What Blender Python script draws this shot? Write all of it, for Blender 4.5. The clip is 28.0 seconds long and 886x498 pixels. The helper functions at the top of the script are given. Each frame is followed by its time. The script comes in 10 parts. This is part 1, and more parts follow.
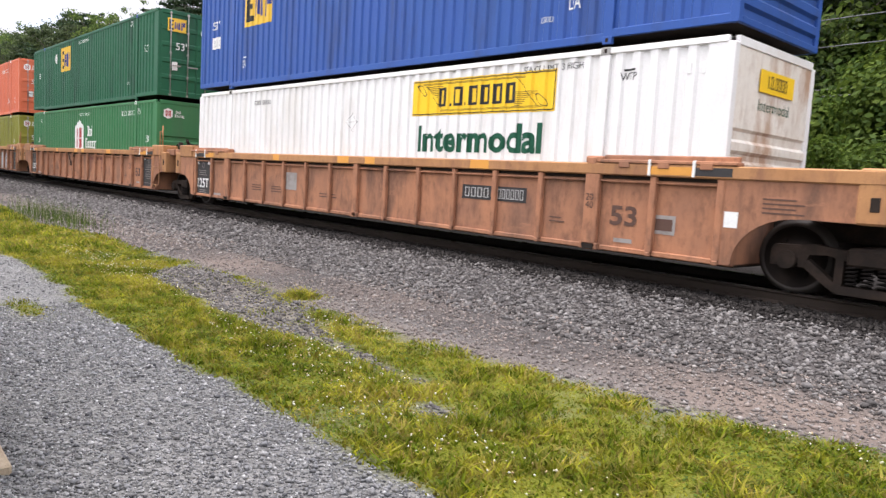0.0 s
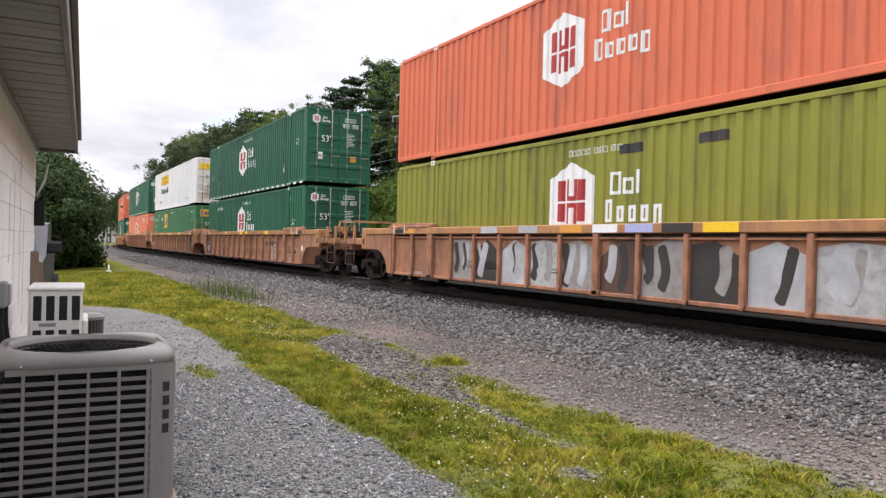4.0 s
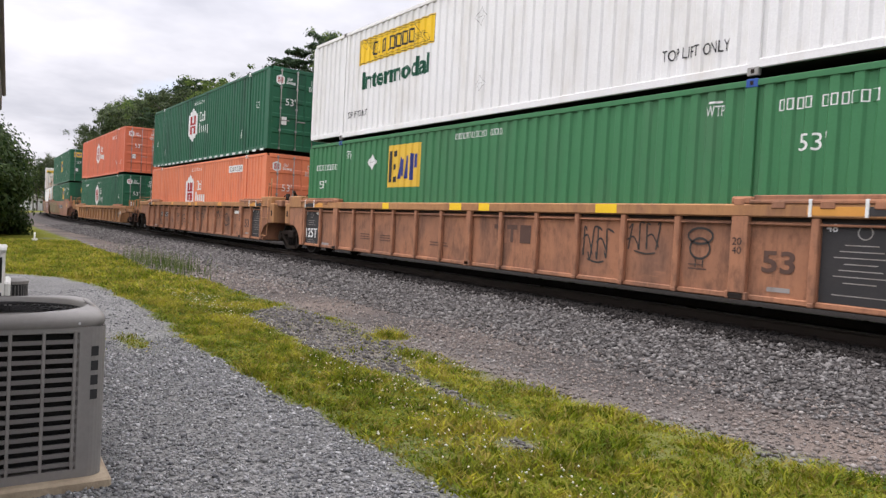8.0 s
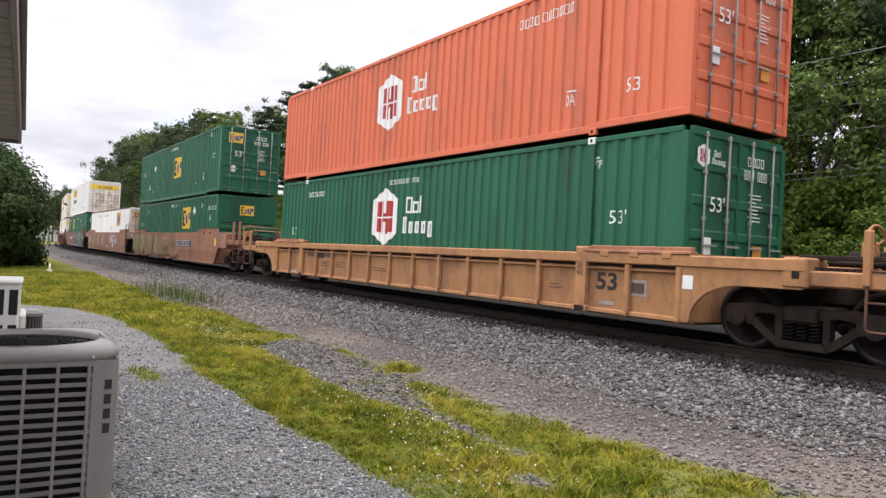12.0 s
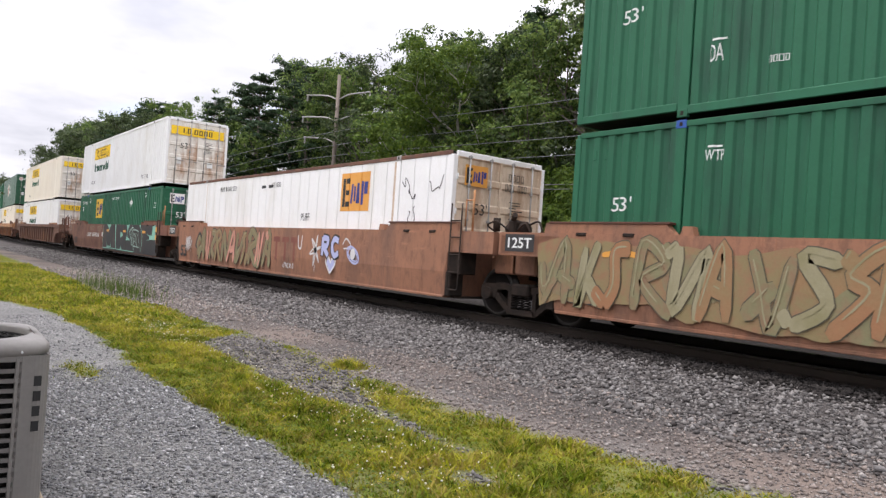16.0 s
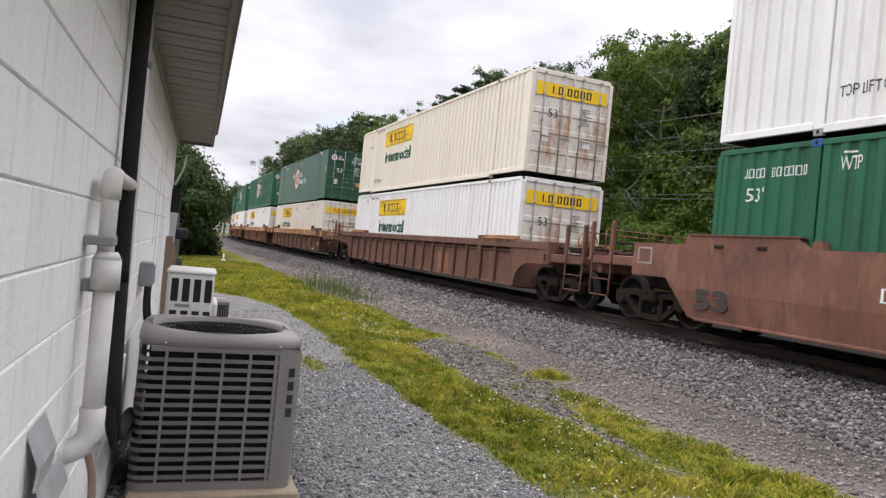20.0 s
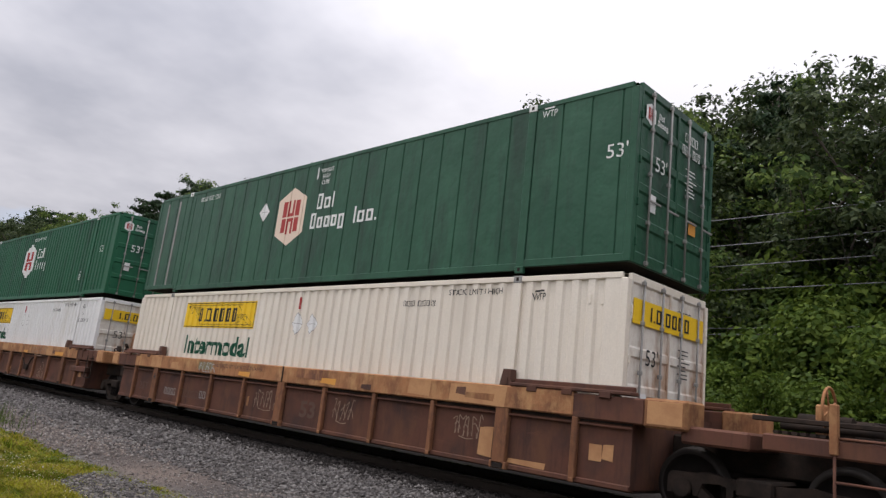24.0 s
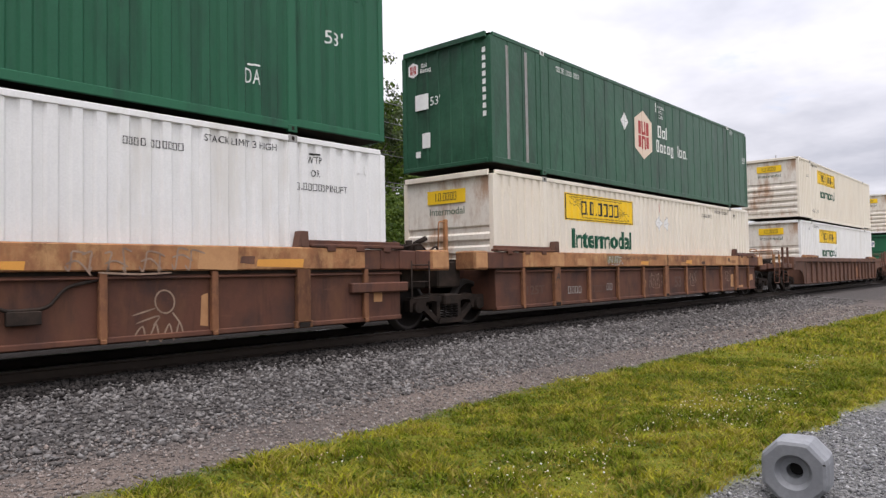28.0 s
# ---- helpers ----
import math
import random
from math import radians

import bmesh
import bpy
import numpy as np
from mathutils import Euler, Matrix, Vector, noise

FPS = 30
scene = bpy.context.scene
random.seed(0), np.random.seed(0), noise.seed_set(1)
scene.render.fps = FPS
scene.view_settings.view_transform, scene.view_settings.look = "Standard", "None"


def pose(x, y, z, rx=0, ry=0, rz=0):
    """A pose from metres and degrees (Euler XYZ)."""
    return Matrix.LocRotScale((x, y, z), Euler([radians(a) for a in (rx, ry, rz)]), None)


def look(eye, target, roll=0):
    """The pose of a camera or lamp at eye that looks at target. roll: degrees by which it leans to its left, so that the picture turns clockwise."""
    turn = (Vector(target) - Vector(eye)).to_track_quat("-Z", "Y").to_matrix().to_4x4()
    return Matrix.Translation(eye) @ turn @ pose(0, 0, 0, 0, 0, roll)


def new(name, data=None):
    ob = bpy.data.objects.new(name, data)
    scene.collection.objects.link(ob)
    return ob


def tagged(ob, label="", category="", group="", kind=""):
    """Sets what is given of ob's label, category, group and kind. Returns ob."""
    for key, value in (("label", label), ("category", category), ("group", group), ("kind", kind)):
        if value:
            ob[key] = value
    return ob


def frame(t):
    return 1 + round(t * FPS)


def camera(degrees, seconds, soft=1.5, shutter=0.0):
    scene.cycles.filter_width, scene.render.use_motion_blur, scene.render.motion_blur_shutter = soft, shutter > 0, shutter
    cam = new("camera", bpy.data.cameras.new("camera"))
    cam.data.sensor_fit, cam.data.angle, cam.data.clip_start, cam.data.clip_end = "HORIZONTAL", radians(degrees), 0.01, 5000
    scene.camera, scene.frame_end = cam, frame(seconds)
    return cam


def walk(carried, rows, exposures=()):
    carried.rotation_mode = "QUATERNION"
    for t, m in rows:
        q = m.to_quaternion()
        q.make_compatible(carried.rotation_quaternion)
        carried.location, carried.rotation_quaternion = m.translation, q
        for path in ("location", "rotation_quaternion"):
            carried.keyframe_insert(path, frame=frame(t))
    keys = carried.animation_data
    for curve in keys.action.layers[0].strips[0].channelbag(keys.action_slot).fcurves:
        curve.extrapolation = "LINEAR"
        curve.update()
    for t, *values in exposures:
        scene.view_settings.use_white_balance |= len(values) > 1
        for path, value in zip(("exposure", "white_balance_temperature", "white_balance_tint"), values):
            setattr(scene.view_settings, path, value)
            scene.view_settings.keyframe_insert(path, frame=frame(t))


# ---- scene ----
cam = camera(63.88, 28.0, soft=1.35, shutter=0.04)
PATH = [
    (0.0, pose(-0.059, -0.020, 1.595, 84.36, -3.35, 47.72)),
    (0.5, pose(-0.064, -0.063, 1.588, 86.01, -1.13, 56.85)),
    (1.0, pose(-0.197, -0.012, 1.561, 92.30, -1.40, 54.13)),
    (1.5, pose(-0.213, 0.024, 1.455, 101.09, -2.17, 50.74)),
    (2.0, pose(-0.143, 0.028, 1.452, 99.43, -3.98, 47.02)),
    (2.5, pose(0.038, -0.032, 1.525, 94.97, -3.62, 56.70)),
    (3.0, pose(0.050, -0.025, 1.506, 91.88, -2.50, 60.44)),
    (3.5, pose(0.045, -0.017, 1.514, 90.29, -1.57, 60.50)),
    (5.5, pose(-0.030, 0.047, 1.471, 89.37, -2.17, 56.56)),
    (6.0, pose(-0.018, 0.017, 1.493, 89.83, -1.78, 58.33)),
    (6.5, pose(-0.010, 0.027, 1.468, 88.61, -1.99, 59.73)),
    (7.0, pose(-0.036, 0.057, 1.469, 89.33, -2.02, 58.92)),
    (7.5, pose(-0.039, 0.045, 1.439, 88.46, -2.39, 55.81)),
    (8.0, pose(-0.021, 0.009, 1.447, 88.22, -3.01, 55.00)),
    (8.5, pose(0.004, -0.013, 1.451, 89.39, -2.51, 54.86)),
    (9.0, pose(-0.019, 0.024, 1.443, 90.39, -3.09, 51.59)),
    (9.5, pose(-0.025, 0.016, 1.448, 90.70, -2.87, 49.79)),
    (10.0, pose(-0.003, -0.017, 1.446, 89.79, -3.38, 51.60)),
    (10.5, pose(-0.026, -0.001, 1.449, 89.28, -3.24, 52.94)),
    (11.0, pose(-0.034, 0.001, 1.453, 89.54, -2.87, 54.48)),
    (11.5, pose(-0.037, 0.003, 1.457, 90.23, -2.82, 55.74)),
    (13.5, pose(0.032, -0.005, 1.475, 92.99, -3.77, 53.88)),
    (14.0, pose(0.055, 0.012, 1.489, 93.93, -3.85, 47.12)),
    (14.5, pose(0.065, -0.014, 1.501, 93.46, -4.51, 47.81)),
    (15.0, pose(0.146, -0.004, 1.589, 92.48, -4.47, 47.52)),
    (15.5, pose(0.011, 0.034, 1.470, 92.44, -4.07, 48.39)),
    (16.0, pose(-0.015, 0.038, 1.463, 90.69, -3.89, 52.08)),
    (16.5, pose(-0.044, -0.003, 1.444, 90.31, -5.75, 54.53)),
    (17.0, pose(-0.016, -0.051, 1.461, 90.62, -4.50, 58.21)),
    (17.5, pose(0.011, -0.071, 1.477, 90.97, -3.44, 60.16)),
    (18.0, pose(-0.037, -0.100, 1.477, 90.56, -3.65, 65.80)),
    (18.5, pose(0.069, -0.107, 1.488, 89.60, -3.89, 68.41)),
    (19.0, pose(0.035, -0.110, 1.483, 87.81, -4.82, 66.03)),
    (19.5, pose(0.003, -0.135, 1.485, 89.74, -6.16, 67.13)),
    (20.0, pose(-0.024, -0.149, 1.488, 90.04, -5.49, 67.51)),
    (20.5, pose(0.003, -0.129, 1.491, 91.60, -3.76, 66.03)),
    (22.5, pose(0.038, -0.096, 1.496, 94.19, -3.80, 63.24)),
    (23.0, pose(0.040, -0.090, 1.512, 96.28, -5.55, 60.38)),
    (23.5, pose(0.062, -0.076, 1.540, 97.47, -7.06, 56.09)),
    (24.0, pose(-0.006, 0.085, 1.568, 102.09, -6.45, 43.84)),
    (24.5, pose(-0.011, 0.149, 1.512, 103.42, -4.80, 30.87)),
    (25.0, pose(0.017, 0.239, 1.588, 102.54, -3.20, 11.06)),
    (25.5, pose(0.017, 0.311, 1.579, 102.77, -2.09, -13.33)),
    (26.0, pose(0.112, 0.257, 1.500, 102.10, -0.66, -31.82)),
    (26.5, pose(0.098, 0.088, 1.501, 97.10, 2.07, -40.15)),
    (27.0, pose(0.058, -0.000, 1.535, 93.23, 3.52, -42.81)),
    (27.5, pose(0.037, -0.049, 1.563, 92.80, 3.96, -48.68)),
    (28.0, pose(0.076, -0.018, 1.479, 91.95, 1.00, -49.07)),
]
STOPS = [(0.0, 1.30), (0.5, 1.16), (1.0, 0.99), (1.5, 0.61), (2.0, 0.39), (3.0, 0.75), (6.0, 1.15), (7.0, 0.99), (9.0, 0.83), (10.0, 1.05), (11.0, 1.07), (14.0, 0.93), (15.0, 1.16), (16.0, 1.04), (17.0, 0.79), (19.0, 0.75), (20.0, 0.89), (23.0, 0.55), (24.0, 0.30), (25.0, 0.63), (26.0, 0.50), (28.0, 0.59)]
walk(cam, PATH, [(t, stops, 6280, 17) for t, stops in STOPS])

TRAIN_RUN = [17.95, 28.39, 38.75, 49.15, 59.59, 70.06, 80.52, 90.92, 101.24, 111.44, 121.52, 131.48, 141.32, 151.06, 160.71, 170.27, 179.76, 189.16, 198.46, 207.66, 216.75, 225.71, 234.53, 243.22, 251.80, 260.26, 268.63, 276.90, 285.01]  # metres run at each full second
FACE_Y = 8.862  # near face of the containers
RAIL_Z = 0.413  # top of the rails

SPOTS = [1.0, -22.4, -41.9, -61.15, -84.9, -104.85, -124.5, -148.1, -171.6, -190.95, -210.3, -233.5, -256.9, -276.2, -296.1, -319.5, -339.4, -359.3, -382.7, -402.6, -422.5, -445.9, -465.8, -485.7]  # front of each load, from the train's mark

# ---- light ----
world = bpy.data.worlds.new("sky")
scene.world = world
world.use_nodes = True


def build_sky():
    nt = world.node_tree
    nt.nodes.clear()
    N, L = nt.nodes.new, nt.links.new
    out, mixer = N("ShaderNodeOutputWorld"), N("ShaderNodeMixShader")
    clear, cloud = N("ShaderNodeBackground"), N("ShaderNodeBackground")
    sky = N("ShaderNodeTexSky")
    sky.sky_type, sky.sun_disc = "NISHITA", False
    sky.sun_elevation, sky.sun_rotation = radians(68), radians(215)
    sky.air_density, sky.dust_density = 1.0, 2.0
    L(sky.outputs[0], clear.inputs[0])
    clear.inputs[1].default_value = 0.14
    geo, split = N("ShaderNodeTexCoord"), N("ShaderNodeSeparateXYZ")
    L(geo.outputs["Generated"], split.inputs[0])
    # clouds lie on a high flat layer, so they crowd together towards the horizon
    high, dx, dy, join = N("ShaderNodeMath"), N("ShaderNodeMath"), N("ShaderNodeMath"), N("ShaderNodeCombineXYZ")
    high.operation, high.inputs[1].default_value = "ADD", 0.16
    L(split.outputs[2], high.inputs[0])
    for node, k in ((dx, 0), (dy, 1)):
        node.operation = "DIVIDE"
        L(split.outputs[k], node.inputs[0])
        L(high.outputs[0], node.inputs[1])
        L(node.outputs[0], join.inputs[k])
    big, shade = N("ShaderNodeTexNoise"), N("ShaderNodeTexNoise")
    for node, scale, detail in ((big, 0.9, 7), (shade, 0.75, 6)):
        node.inputs["Scale"].default_value, node.inputs["Detail"].default_value = scale, detail
        node.inputs["Roughness"].default_value = 0.55
        L(join.outputs[0], node.inputs["Vector"])
    shade.noise_dimensions = "4D"
    shade.inputs["W"].default_value = 3.7
    cover, tone = N("ShaderNodeValToRGB"), N("ShaderNodeValToRGB")
    cover.color_ramp.elements[0].position, cover.color_ramp.elements[1].position = 0.24, 0.40
    L(big.outputs[0], cover.inputs[0])
    e = tone.color_ramp.elements
    e[0].position, e[0].color = 0.34, (0.57, 0.59, 0.63, 1)
    e[1].position, e[1].color = 0.56, (1.02, 1.02, 1.02, 1)
    L(shade.outputs[0], tone.inputs[0])
    L(tone.outputs[0], cloud.inputs[0])
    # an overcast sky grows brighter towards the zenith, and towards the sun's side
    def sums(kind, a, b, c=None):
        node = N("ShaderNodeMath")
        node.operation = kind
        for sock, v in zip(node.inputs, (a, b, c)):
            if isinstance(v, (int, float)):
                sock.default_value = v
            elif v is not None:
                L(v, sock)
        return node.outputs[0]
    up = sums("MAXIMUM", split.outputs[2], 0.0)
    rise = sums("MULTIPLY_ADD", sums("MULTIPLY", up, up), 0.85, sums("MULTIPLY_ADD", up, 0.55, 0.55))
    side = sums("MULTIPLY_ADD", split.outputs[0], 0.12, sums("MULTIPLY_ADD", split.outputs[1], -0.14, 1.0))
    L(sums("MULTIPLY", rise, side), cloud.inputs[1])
    L(cover.outputs[0], mixer.inputs[0])
    L(clear.outputs[0], mixer.inputs[1])
    L(cloud.outputs[0], mixer.inputs[2])
    L(mixer.outputs[0], out.inputs[0])


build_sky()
sun = new("sun", bpy.data.lights.new("sun", "SUN"))
sun.data.energy, sun.data.angle, sun.data.color = 1.4, radians(20), (1.0, 0.95, 0.88)
sun.matrix_world = look((-10, -9, 40), (0, 0, 0))


# ---- materials ----
def material(name, color, rough=0.6, metal=0.0, other=None, scale=3.0, amount=0.5, fine=40.0, bump=0.1, grime=None, streak=0.0, spec=0.22, rand=0.0, depth=0.01, wear=0.12):
    """A painted, stained or weathered surface: a base colour, patches of another colour at a large scale, fine grain, and grime or
    rust with a shape of its own, drawn out downwards by streak."""
    m = bpy.data.materials.new(name)
    m.use_nodes = True
    nt = m.node_tree
    N, L = nt.nodes.new, nt.links.new
    bsdf = nt.nodes["Principled BSDF"]
    bsdf.inputs["Roughness"].default_value, bsdf.inputs["Metallic"].default_value = rough, metal
    bsdf.inputs["Specular IOR Level"].default_value = spec
    coord = N("ShaderNodeTexCoord")

    def wave(s, detail=4, stretch=None, rough_=0.6):
        node = N("ShaderNodeTexNoise")
        node.inputs["Scale"].default_value, node.inputs["Detail"].default_value = s, detail
        node.inputs["Roughness"].default_value = rough_
        if stretch:
            mp = N("ShaderNodeMapping")
            mp.inputs["Scale"].default_value = stretch
            L(coord.outputs["Object"], mp.inputs[0])
            L(mp.outputs[0], node.inputs["Vector"])
        else:
            L(coord.outputs["Object"], node.inputs["Vector"])
        return node

    def ramp(src, a, b, top=1.0):
        r = N("ShaderNodeMapRange")
        r.inputs["From Min"].default_value, r.inputs["From Max"].default_value = a, b
        r.inputs["To Max"].default_value = top
        L(src, r.inputs[0])
        return r.outputs[0]

    def mix(fac, a, b, mode="MIX"):
        node = N("ShaderNodeMix")
        node.data_type, node.blend_type = "RGBA", mode
        for sock, v in ((node.inputs[0], fac), (node.inputs[6], a), (node.inputs[7], b)):
            if isinstance(v, (tuple, list)):
                sock.default_value = (*v, 1) if len(v) == 3 else v
            elif isinstance(v, (int, float)):
                sock.default_value = v
            else:
                L(v, sock)
        return node.outputs[2]

    other = other or tuple(c * 0.78 for c in color)
    big = wave(scale, 5)
    col = mix(ramp(big.outputs[0], 0.42, 0.68, amount), color, other)
    grain = wave(fine, 3)
    col = mix(ramp(grain.outputs[0], 0.35, 0.75, 0.35), col, tuple(c * 0.72 for c in color))
    if grime:
        g = wave(scale * 1.7, 7, (1, 1, 1 - streak) if streak else None, 0.7)
        col = mix(ramp(g.outputs[0], 0.50, 0.66, 0.85), col, grime)
        spots = wave(scale * 9, 6, (1, 1, 0.45), 0.75)
        col = mix(ramp(spots.outputs[0], 0.50, 0.70, wear), col, tuple(c * 0.75 for c in grime))
        run = wave(7.0, 5, (1, 1, 0.12), 0.7)
        col = mix(ramp(run.outputs[0], 0.54, 0.74, wear * 0.8), col, tuple(c * 0.55 for c in other))
        scuff = wave(2.2, 8, (0.5, 1, 2.2), 0.75)
        col = mix(ramp(scuff.outputs[0], 0.60, 0.70, wear * 0.7), col, tuple(min(1.0, c * 1.45) for c in color))
    if rand:
        info = N("ShaderNodeObjectInfo")
        shift = N("ShaderNodeMapRange")
        shift.inputs["To Min"].default_value, shift.inputs["To Max"].default_value = 1 - rand, 1 + rand
        L(info.outputs["Random"], shift.inputs[0])
        col = mix(1.0, col, shift.outputs[0], "MULTIPLY")
    L(col, bsdf.inputs["Base Color"])
    rr = N("ShaderNodeMapRange")
    rr.inputs["To Min"].default_value, rr.inputs["To Max"].default_value = max(rough - 0.12, 0.05), min(rough + 0.15, 1)
    L(big.outputs[0], rr.inputs[0])
    L(rr.outputs[0], bsdf.inputs["Roughness"])
    if bump:
        b = N("ShaderNodeBump")
        b.inputs["Strength"].default_value, b.inputs["Distance"].default_value = bump, depth
        L(grain.outputs[0], b.inputs["Height"])
        L(b.outputs[0], bsdf.inputs["Normal"])
    return m


